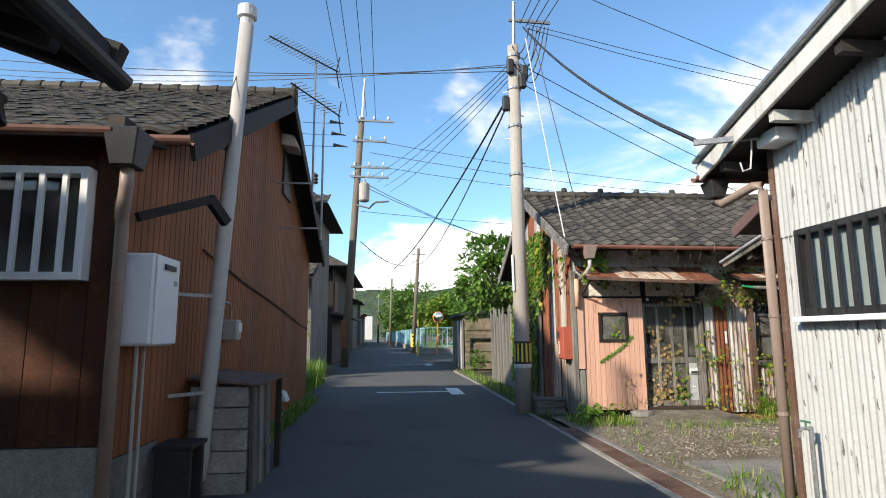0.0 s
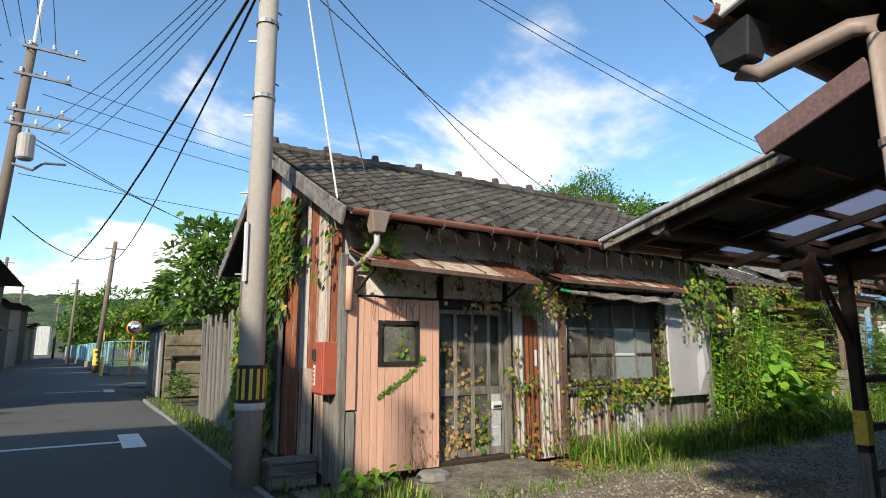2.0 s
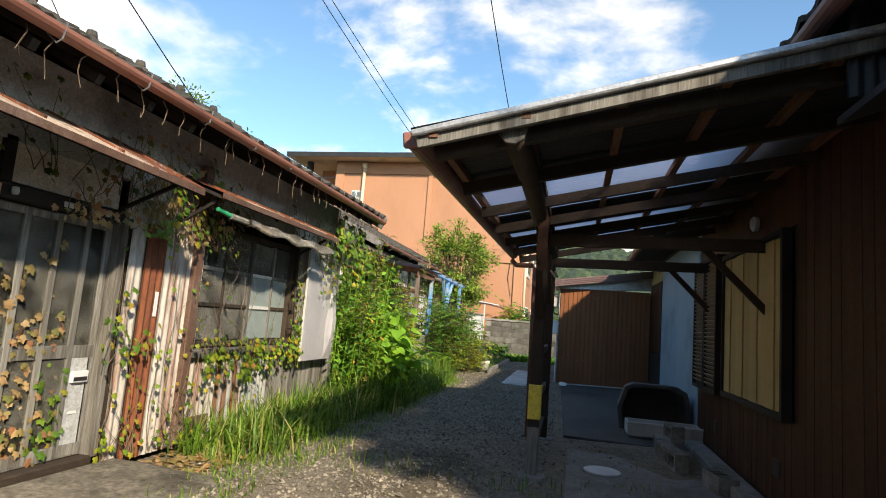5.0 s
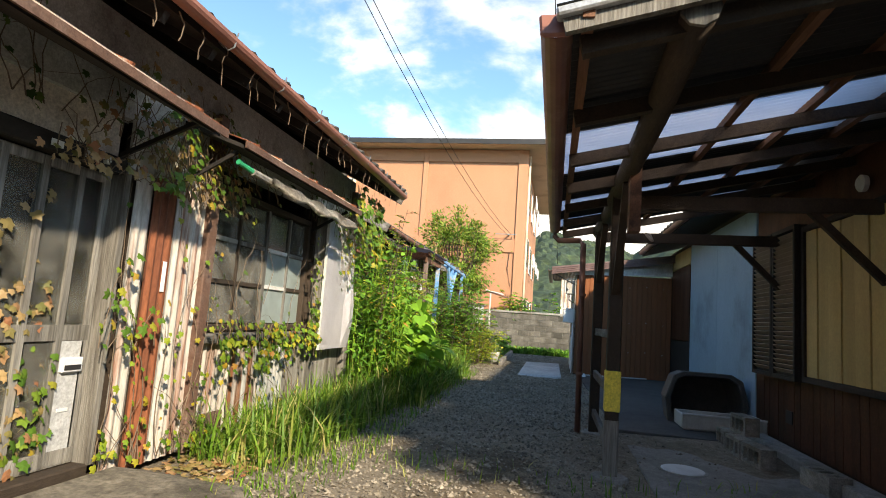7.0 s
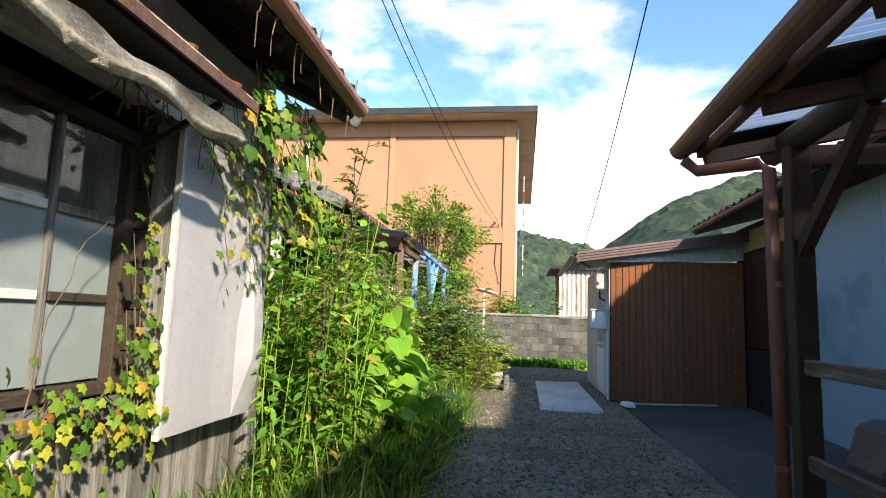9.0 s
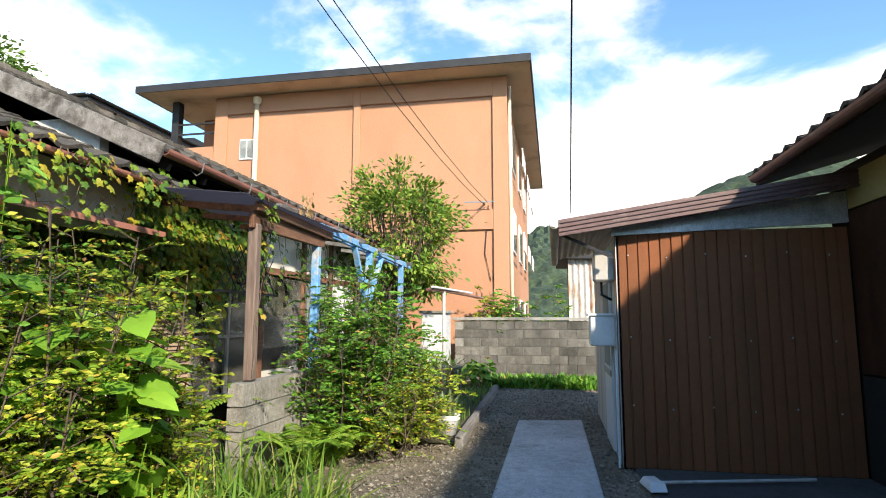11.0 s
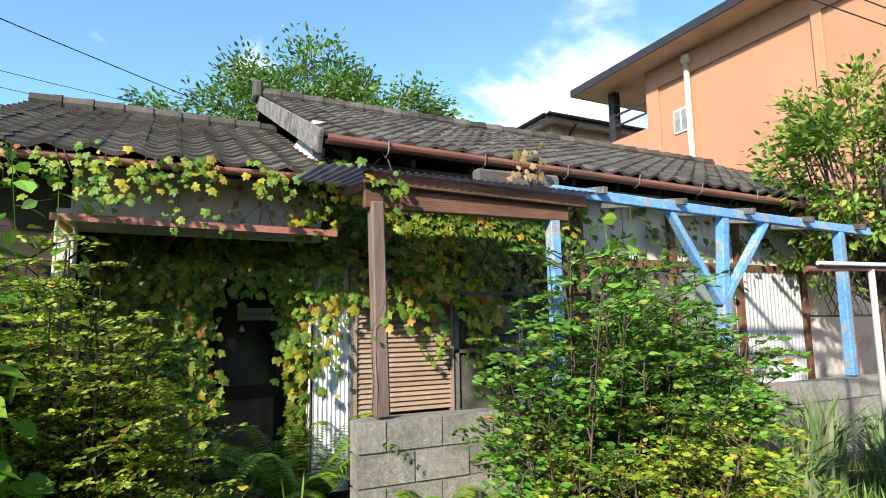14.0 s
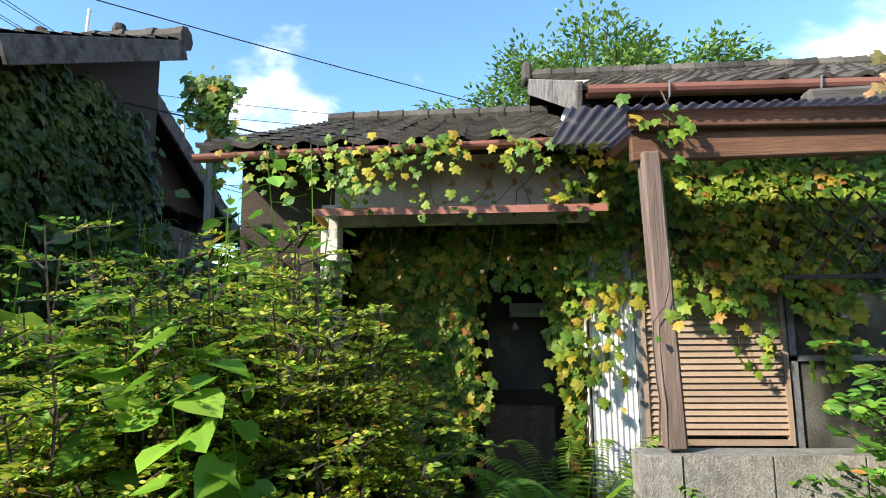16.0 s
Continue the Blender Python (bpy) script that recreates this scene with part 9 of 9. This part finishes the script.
prn = np.random.RandomState(77)
X, Y, Z = (1, 0, 0), (0, 1, 0), (0, 0, 1)
SOUTH, WEST, EAST = (0, -1, 0), (-1, 0, 0), (1, 0, 0)

# creepers on the derelict house
climber((3.08, 11.6, 1.75), Y, Z, WEST, 2.9, 1.9, 60, 1, 0.085, IVY, 40, "dense yellow-green creeper over the west gable", up=-1)
climber((3.06, 12.6, 0.3), Y, Z, WEST, 2.6, 3.0, 34, 2, 0.085, IVY, 30, "creeper climbing the gable wall")
climber((3.05, 10.35, 2.3), Y, Z, WEST, 1.5, 0.8, 7, 3, 0.09, IVY, 10, "sparse creeper at the gable corner", up=-1)
climber((3.2, 9.98, 2.3), X, Z, SOUTH, 0.45, 0.65, 10, 4, 0.085, IVY, 26, "creeper hanging from the rainwater hopper", up=-1)
climber((3.35, 10.33, 2.25), X, Z, SOUTH, 6.4, 0.65, 70, 5, 0.05, IVY_SHADE, 3, "bare creeper stems under the eave")
climber((4.9, 10.3, 2.0), X, Z, SOUTH, 2.0, 0.85, 60, 205, 0.055, IVY_DRY, 9, "tangle of withered creeper on the plaster", wander=0.5)
climber((5.6, 10.2, 1.95), X, Z, SOUTH, 1.3, 0.75, 26, 206, 0.06, IVY, 7, "creeper round the awning's end", wander=0.5)
climber((5.5, 10.31, 0.1), X, Z, SOUTH, 0.4, 2.4, 9, 6, 0.045, IVY_GOLD, 11, "small-leaved ivy on the rusty sheet", wander=0.13, reach=(0.5, 1.0))
climber((5.85, 10.30, 0.1), X, Z, SOUTH, 0.75, 2.4, 10, 7, 0.042, IVY_GOLD, 8, "small-leaved ivy climbing the corrugated wall", wander=0.2, reach=(0.5, 1.0))
climber((6.3, 10.27, 0.1), X, Z, SOUTH, 0.36, 2.6, 7, 8, 0.05, IVY_GOLD, 12, "ivy round the rust-brown post", wander=0.13, reach=(0.5, 1.0))
climber((6.45, 10.24, 0.66), X, Z, SOUTH, 2.2, 0.4, 64, 9, 0.055, IVY_GOLD, 20, "yellowing ivy along the window sill", up=-1, wander=0.5)
climber((6.5, 10.31, 0.05), X, Z, SOUTH, 2.2, 0.75, 16, 10, 0.045, IVY_GOLD, 4, "ivy below the window")
climber((6.5, 10.3, 0.98), X, Z, SOUTH, 2.1, 1.3, 12, 210, 0.045, IVY_SHADE, 2, "thin stems over the window", wander=0.35)
climber((8.42, 10.27, 0.75), X, Z, SOUTH, 0.2, 1.6, 5, 11, 0.05, IVY_GOLD, 24, "narrow strand of ivy on the weatherboards", wander=0.12, reach=(0.6, 1.0))
climber((8.66, 10.17, 1.5), X, Z, SOUTH, 0.95, 0.95, 30, 12, 0.05, IVY, 9, "creeper over the pale shutter panel", up=-1, wander=0.4)
climber((8.9, 10.0, 1.9), X, Z, SOUTH, 1.05, 0.9, 14, 13, 0.085, IVY, 18, "large-leaved creeper at the end of the eave", up=-1)
climber((3.4, 10.31, 1.7), X, Z, SOUTH, 1.1, 0.4, 8, 14, 0.03, IVY_DRY, 2, "withered creeper on the pink boards", up=-1)
climber((4.0, 10.31, 0.12), X, Z, SOUTH, 0.3, 0.75, 8, 15, 0.035, IVY_DRY, 16, "withered climber at the foot of the pink boards")
climber((4.5, 10.52, 0.2), X, Z, SOUTH, 0.75, 1.75, 24, 16, 0.06, IVY_DRY, 18, "dried ivy pressed against the inside of the glass", twig=False)
climber((5.02, 10.52, 0.2), X, Z, SOUTH, 0.25, 0.75, 7, 17, 0.06, IVY, 18, "ivy behind the lower pane", twig=False)
climber((3.65, 10.4, 1.37), X, Z, SOUTH, 0.44, 0.44, 8, 18, 0.06, IVY, 16, "ivy behind the small pane", twig=False)
climber((5.35, 10.27, 0.9), X, Z, SOUTH, 0.9, 0.5, 5, 19, 0.06, IVY, 20, "ivy strand across the door edge")
strand = thing("ivy_strand", (3.7, 10.32, 1.0), "diagonal strand of ivy across the pink boards", "climbing plant")
sl = [np.array((3.62 + 0.62 * t, 10.318, 0.98 + 0.34 * t + 0.12 * t ** 3)) for t in np.linspace(0, 1, 14)]
part("stem", stems_mesh([sl], 0.006), TWIG, strand)
sp_ = np.array([sl[i % 13] + prn.normal(0, 0.014, 3) * (1, 0.2, 1) for i in range(90)])
sx_, sy_, sz_ = frames_along(prn.normal(0, 1, (90, 3)) * (1, 0.2, 1), np.tile((0, -1.0, 0.3), (90, 1)) + prn.normal(0, 0.3, (90, 3)))
part("foliage", scatter(IVY_V, IVY_F, sp_, sx_, sy_, sz_, prn.uniform(0.025, 0.045, 90)), NANDINA_DARK, strand, kind="stuff")
# roots and tendrils that hang from the eave
for i in range(26):
    x = 3.6 + i * 0.25 + prn.uniform(-0.1, 0.1)
    solo("hanging_tendril", stems_mesh([[(x + 0.03 * math.sin(j * 1.3 + i), 9.75 + 0.02 * math.cos(j + i), 2.92 - j * prn.uniform(0.03, 0.06)) for j in range(6)]], 0.006), TWIG, "dry tendril hanging from the gutter", "tendril", group="hanging tendrils")

# east gable of the derelict house: thickly overgrown, its shade coloured into the leaves
climber((10.53, 11.0, 0.2), Y, Z, EAST, 2.1, 3.5, 90, 20, 0.1, IVY_SHADE, 36, "creeper with shade-coloured leaves covering the east gable")
climber((10.55, 11.2, 2.6), Y, Z, EAST, 1.8, 1.1, 30, 21, 0.09, IVY_SHADE, 24, "creeper spilling below the roof edge", up=-1)
climber((11.15, 12.553, 2.3), X, Z, SOUTH, 0.4, 1.7, 20, 22, 0.085, IVY, 50, "creeper round the service pole", up=-1)
part("side_sheet", ribbed((10.55, 11.9, 1.2), Y, Z, EAST, 1.0, 1.3, 0.1, 0.012), BLUE_WALL, house, "bluish corrugated sheet on the side wall")

# ivy house
climber((12.1, 11.12, 2.48), X, Z, SOUTH, 2.5, 0.34, 44, 23, 0.062, IVY_GOLD, 18, "yellow-green creeper hanging along the gutter", up=-1, wander=0.4)
climber((12.1, 11.1, 2.72), X, Z, SOUTH, 2.6, 0.12, 30, 223, 0.05, IVY, 26, "creeper runners along the gutter", up=-1, wander=0.8)
climber((12.7, 11.26, 2.38), X, Z, SOUTH, 2.0, 0.12, 16, 24, 0.045, IVY, 26, "moss and creeper on the canopy", up=-1)
climber((13.3, 11.55, 2.4), X, Z, SOUTH, 1.3, 0.4, 14, 224, 0.05, IVY_DRY, 5, "thin creeper stems on the plaster band", wander=0.5)
climber((12.1, 11.5, 0.3), X, Z, SOUTH, 0.75, 2.3, 24, 25, 0.1, IVY_SHADE, 22, "creeper with shade-coloured leaves on the boarded wall")
climber((12.86, 12.1, 0.5), X, Z, SOUTH, 0.95, 1.75, 90, 26, 0.075, IVY_GOLD, 26, "dense creeper covering the entrance wall", up=-1, wander=0.2)
climber((14.4, 12.1, 0.2), X, Z, SOUTH, 0.3, 2.1, 34, 27, 0.08, IVY_GOLD, 30, "yellowing creeper beside the door", up=-1, wander=0.15)
climber((12.9, 12.0, 1.92), X, Z, SOUTH, 1.7, 0.5, 60, 28, 0.075, IVY_GOLD, 26, "creeper hanging over the door", up=-1, wander=0.25)
climber((13.0, 11.6, 2.0), X, Z, SOUTH, 1.6, 0.36, 12, 228, 0.03, IVY_DRY, 3, "bare tendrils below the canopy", up=-1, wander=0.12)
climber((14.46, 11.8, 1.1), X, Z, SOUTH, 0.46, 2.0, 34, 29, 0.075, IVY_GOLD, 22, "creeper climbing the white corner", up=-1, wander=0.2)
climber((14.62, 12.7, 0.3), (0, -1, 0), Z, WEST, 0.8, 2.6, 24, 30, 0.08, IVY, 20, "creeper on the corner's side")
climber((14.36, 11.45, 2.2), X, Z, SOUTH, 0.44, 0.8, 16, 31, 0.07, IVY_GOLD, 24, "creeper at the roof junction", up=-1)
# garden house
climber((14.9, 11.8, 1.75), X, Z, SOUTH, 1.5, 1.25, 60, 32, 0.095, IVY_GOLD, 20, "large-leaved creeper over the shutter and wall", up=-1)
climber((15.5, 11.8, 1.25), X, Z, SOUTH, 1.0, 1.3, 26, 232, 0.09, IVY_GOLD, 20, "creeper trailing down the louvred shutter", up=-1, wander=0.15)
climber((16.3, 11.8, 1.9), X, Z, SOUTH, 1.3, 1.1, 26, 233, 0.085, IVY, 18, "creeper on the shaded wall", up=-1)
climber((17.3, 11.84, 1.9), X, Z, SOUTH, 3.6, 1.1, 20, 33, 0.08, IVY_SHADE, 10, "thin creeper on the white wall", up=-1)
climber((14.64, 10.32, 1.1), X, Z, SOUTH, 0.14, 1.5, 4, 34, 0.05, IVY, 3, "bare creeper round the pergola post")
climber((14.55, 10.29, 2.3), X, Z, SOUTH, 0.3, 0.45, 4, 35, 0.06, IVY, 22, "creeper tip on the pergola corner", up=-1)
climber((15.8, 10.5, 2.7), X, Z, SOUTH, 0.35, 0.4, 6, 36, 0.07, IVY_DRY, 16, "yellow creeper shoot above the pergola")

# grass and weeds along the front of the derelict house
gp_ = in_box(2600, 6.3, 10.4, 9.35, 10.3, prn)
gp_ = gp_[prn.rand(len(gp_)) < np.clip((gp_[:, 1] - 9.3) * 1.6 + (gp_[:, 0] - 6.8) * 0.2, 0.1, 1)]
grass_patch("grass", gp_, 41, (0.22, 0.62), 0.008, GRASS, "long bright green grass along the wall", 1.3)
grass_patch("grass", in_box(1900, 9.6, 14.2, 9.15, 10.4, prn), 42, (0.3, 0.8), 0.01, GRASS, "tall green grass and sedge beside the lane", 1.3)
low = in_box(2600, 4.2, 14.5, 9.0, 9.7, prn)
grass_patch("grass", low, 43, (0.04, 0.14), 0.005, GRASS, "short worn grass at the lane's edge", 0.7)
yard = in_box(1500, 3.0, 7.5, 5.6, 9.9, prn)
yard = yard[np.array([noise.noise(Vector((p[0] * 0.9, p[1] * 0.9, 4))) > 0.12 for p in yard])]
grass_patch("grass", yard, 44, (0.04, 0.16), 0.005, GRASS, "tufts of grass in the gravel yard", 0.8)
grass_patch("grass", in_box(500, 2.85, 3.9, 9.3, 10.2, prn), 45, (0.06, 0.22), 0.007, GRASS, "weeds at the house corner", 0.8)
grass_patch("grass", np.vstack([in_box(700, 2.48, 3.0, 10.4, 24, prn), in_box(300, 2.5, 3.05, 11.5, 18, prn)]), 46, (0.06, 0.28), 0.008, GRASS, "weeds along the plank wall", 0.8)
leafy_weed("weed", (3.35, 9.95, 0), 0.34, 7, 47, BROADLEAF, "low broad-leaved weed by the corner", 0.09)
grass_patch("grass", in_box(3200, -4.6, -2.25, 14.0, 19.4, prn), 48, (0.4, 1.0), 0.014, GRASS, "thick tall grass on the verge", 0.7)
grass_patch("grass", in_box(900, -2.1, -1.75, 7.3, 13.8, prn), 49, (0.08, 0.3), 0.008, GRASS, "weeds at the foot of the brown wall", 0.8)
grass_patch("grass", in_box(260, 3.0, 4.2, 4.9, 6.0, prn), 50, (0.05, 0.25), 0.007, GRASS, "grass tuft near the downpipe", 0.8)

# thicket between the two houses
for i, (x, y, h) in enumerate(((10.1, 10.15, 2.0), (10.45, 9.95, 2.35), (10.9, 10.05, 2.5), (10.6, 10.6, 2.6), (11.1, 10.2, 1.9), (10.2, 10.6, 2.3))):
    leafy_weed("tall_weed", (x, y, gz(x)), h, 8, 60 + i, BROADLEAF if i % 2 else NANDINA_DARK, "tall leafy weed in the overgrown gap", 0.095, (OVAL_V * np.array((1.6, 1, 1)), OVAL_F), 0.35)
leafy_weed("tall_weed", (10.5, 9.6, gz(10.5)), 1.55, 6, 70, BROADLEAF, "young tree shoot with large heart-shaped leaves", 0.21, spread_r=0.25)
leafy_weed("tall_weed", (11.1, 9.75, gz(11.1)), 1.1, 5, 71, BROADLEAF, "shoot with large heart-shaped leaves", 0.2, spread_r=0.25)
SLIM = (OVAL_V * np.array((0.8, 1, 1)), OVAL_F)
pinnate_shrub("tall_weed", (10.2, 9.95, gz(10)), (0.2, 0.2), 2.9, 4, 72, IVY_GOLD, "tall yellowish seeding weed", 0.04, 18, 0.45, 14, spray_len=0.16)
for i, (x, y, h) in enumerate(((9.75, 9.9, 1.3), (10.0, 9.7, 1.5), (10.3, 9.85, 1.8), (10.65, 9.85, 1.8), (10.95, 10.0, 1.6), (11.0, 10.4, 2.1))):
    leafy_weed("tall_weed", (x, y, gz(x)), h, 9, 300 + i, (NANDINA_DARK, IVY, NANDINA_DARK)[i % 3], "slim-leaved weed standing in the overgrown gap", 0.1, SLIM, 0.3, 0.08, 13)
# nandina thicket before the entrance
pinnate_shrub("nandina_shrub", (12.2, 10.6, 0.1), (0.75, 0.6), 2.15, 26, 73, NANDINA, "yellow-green nandina shrub with many thin stems", 0.038, 15, 0.25, 26, spray_len=0.34)
pinnate_shrub("nandina_shrub", (12.85, 10.75, 0.12), (0.55, 0.5), 2.0, 24, 74, NANDINA, "yellow-green nandina shrub before the entrance", 0.038, 15, 0.25, 26, spray_len=0.34)
pinnate_shrub("nandina_shrub", (11.8, 10.15, 0.1), (0.5, 0.35), 1.65, 20, 75, NANDINA, "nandina shrub with reddening tips", 0.038, 15, 0.2, 26, spray_len=0.34)
pinnate_shrub("nandina_shrub", (12.75, 10.5, 0.1), (0.6, 0.4), 2.1, 34, 175, NANDINA, "tall yellow-green nandina with feathery leaves", 0.038, 17, 0.28, 26, spray_len=0.34)
pinnate_shrub("nandina_shrub", (13.2, 10.45, 0.1), (0.3, 0.3), 1.5, 22, 176, NANDINA, "yellow-green nandina at the path's edge", 0.038, 16, 0.3, 26, spray_len=0.34)
pinnate_shrub("nandina_shrub", (12.1, 10.5, 0.1), (0.6, 0.4), 2.1, 26, 177, NANDINA_DARK, "green nandina with feathery leaves", 0.038, 17, 0.28, 26, spray_len=0.34)
leafy_weed("shrub", (12.45, 11.1, 0.12), 2.75, 12, 76, NANDINA_DARK, "dark green laurel-like shrub behind the nandina", 0.13, (OVAL_V * np.array((1.5, 1, 1)), OVAL_F), 0.35)
leafy_weed("weed", (12.74, 9.98, 0.12), 1.5, 7, 77, BROADLEAF, "plant with large heart-shaped leaves", 0.17, spread_r=0.2, low=0.62, dense=3.5)
leafy_weed("weed", (11.9, 10.1, 0.1), 1.75, 5, 78, BROADLEAF, "tall shoot with large heart-shaped leaves", 0.2, spread_r=0.3)
for i, (x, y) in enumerate(((12.45, 10.0), (12.0, 10.1), (13.05, 10.1))):
    strap_plant((x, y, 0.1), 80 + i, 46, 0.6, BROADLEAF, "dark green strap-leaved plant under the shrubs")
# shrubs take the shade-coloured ivy leaves, which keeps the gap dark
for i, (x, y, h) in enumerate(((11.15, 12.3, 2.7), (11.55, 12.7, 2.6), (11.75, 11.9, 2.4), (11.2, 11.5, 2.5), (11.6, 13.3, 2.9))):
    leafy_weed("shrub", (x, y, 0.08), h, 14, 320 + i, IVY_SHADE, "shrub with shade-coloured leaves filling the gap between the houses", 0.13, (OVAL_V * np.array((1.5, 1, 1)), OVAL_F), 0.35, 0.1, 13)
fern((14.38, 11.15, 0.2), 90, 16, 1.1)
fern((14.05, 11.05, 0.18), 91, 14, 0.8)
fern((14.95, 9.95, 0.2), 92, 14, 0.62)
fern((15.35, 9.85, 0.2), 93, 12, 0.55)
fern((13.6, 10.9, 0.17), 94, 11, 0.55)
# big shrub before the low wall
pinnate_shrub("nandina_shrub", (16.15, 9.95, 0.2), (0.75, 0.5), 2.15, 34, 95, NANDINA_DARK, "large deep green shrub with orange tips before the wall", 0.055, 17, 0.1, 22, spray_len=0.36)
pinnate_shrub("nandina_shrub", (16.9, 9.85, 0.2), (0.6, 0.45), 1.7, 26, 96, NANDINA_DARK, "large green shrub before the wall", 0.055, 17, 0.08, 22, spray_len=0.36)
pinnate_shrub("nandina_shrub", (16.2, 9.45, 0.2), (0.8, 0.35), 1.0, 34, 97, NANDINA, "low yellow-green shrub at the lane's edge", 0.045, 14, 0.08, 22, spray_len=0.36)
pinnate_shrub("nandina_shrub", (17.3, 10.7, 0.2), (0.7, 0.3), 2.35, 18, 98, NANDINA_DARK, "climbing shrub over the low wall", 0.062, 14, 0.25, 18, spray_len=0.36)
leafy_weed("shrub", (16.35, 9.8, 0.2), 2.25, 6, 99, BROADLEAF, "bright upright shoot in the shrub", 0.12, (OVAL_V * np.array((1.5, 1, 1)), OVAL_F), 0.2)
for i, (x, y, s) in enumerate(((18.35, 9.85, 0.75), (18.75, 10.05, 0.8), (17.9, 9.75, 0.6), (20.2, 9.75, 0.8), (20.6, 9.7, 0.85), (21.0, 9.9, 0.75), (19.5, 9.9, 0.6), (19.0, 9.6, 0.5))):
    strap_plant((x, y, 0.24), 110 + i, 60, s)
strap_plant((16.85, 8.98, 0.42), 120, 26, 0.35)
leafy_weed("weed", (21.9, 9.5, 0.22), 0.6, 16, 121, NANDINA_DARK, "dark leafy plants before the block wall", 0.14, spread_r=0.6)
hx = in_box(2400, 21.9, 23.2, 6.0, 9.2, prn, 0.22)
grass_patch("ground_cover", hx, 122, (0.12, 0.3), 0.03, NANDINA_DARK, "bright leafy ground cover at the block wall", 1.2)
grass_patch("grass", in_box(1500, 16.6, 21.5, 8.9, 10.2, prn, 0.23), 123, (0.06, 0.26), 0.006, TREE_LEAF, "thin grass in the planting bed", 0.8)
pinnate_shrub("shrub", (24.0, 8.6, 0.3), (0.3, 0.9), 2.3, 16, 124, NANDINA_DARK, "green hedge shrub behind the block wall", 0.1, 14)
pinnate_shrub("shrub", (24.0, 9.4, 0.3), (0.25, 0.4), 2.1, 10, 125, NANDINA, "yellow-green shrub behind the block wall", 0.08, 12)
for i, (x, y) in enumerate(((20.4, 15.5), (21.5, 17.0), (22.6, 16.4))):
    pinnate_shrub("shrub", (x, y + 1.2, 3.0), (0.5, 0.4), 1.9, 8, 126 + i, NANDINA, "shrub tops behind the roof", 0.09, 10)
# fallen leaves
fl_ = np.vstack([in_box(420, 5.5, 6.7, 9.6, 10.3, prn), in_box(500, 12.9, 14.5, 11.0, 12.8, prn, 0.18), in_box(160, 13.6, 15.0, 10.4, 11.4, prn, 0.2)])
fl_[:, 2] += 0.035
fx_, fy_, fz_ = frames_along(prn.normal(0, 1, fl_.shape) * (1, 1, 0.15), np.tile((0, 0, 1.0), (len(fl_), 1)) + prn.normal(0, 0.25, fl_.shape))
solo("fallen_leaves", scatter(IVY_V, IVY_F, fl_, fx_, fy_, fz_, prn.uniform(0.03, 0.07, len(fl_))), IVY_DRY, "dry brown fallen leaves on the ground", "leaves", "stuff")

# trees
tree("garden_tree", (21.7, 10.95, 0.2), 1.5, (21.6, 10.95, 3.45), (1.35, 1.3, 1.45), 120, 90, 0.115, TREE_WARM, 130, "slender garden tree with sparse warm green leaves", 0.07)
tree("tree", (16.4, 19.3, 0), 3.6, (16.4, 19.0, 6.0), (2.8, 1.8, 1.5), 150, 130, 0.12, TREE_LEAF, 131, "broad green tree behind the tiled roofs", 0.16, 0.025)
tree("tree", (19.0, 19.6, 0), 3.4, (18.9, 19.4, 5.6), (1.5, 1.3, 1.3), 60, 110, 0.15, TREE_LEAF, 132, "green tree behind the tiled roofs", 0.18, 0.04)
tree("tree", (4.6, 21.5, 0), 2.0, (3.8, 21.0, 3.7), (1.7, 2.2, 1.5), 60, 60, 0.24, TREE_LEAF, 133, "broad-leaved tree beside the plank wall", 0.1, 0.03)
for i, (x, y, h, r) in enumerate(((3.0, 92, 9.5, 4.5), (6.5, 84, 7.5, 4.0), (11, 80, 6.5, 4.0), (16, 82, 6.5, 4.5), (1.2, 120, 9, 4.5), (22, 84, 7, 4.5), (9, 105, 8, 5), (28, 78, 7, 4))):
    tree("tree", (x, y, 0), h * 0.3, (x, y, h * 0.6), (r, r, h * 0.42), 46, 90, 0.55, TREE_WARM if i % 2 else TREE_LEAF, 140 + i, "distant leafy tree behind the field", 0.2, 0.06)
pinnate_shrub("shrub", (-3.6, 20.2, 0.9), (0.5, 0.3), 1.2, 10, 150, TREE_WARM, "thin shrub above the block wall", 0.09, 9)
pinnate_shrub("shrub", (3.15, 22.8, 0), (0.25, 0.9), 1.0, 10, 151, TREE_LEAF, "bush against the mud wall", 0.08, 9)
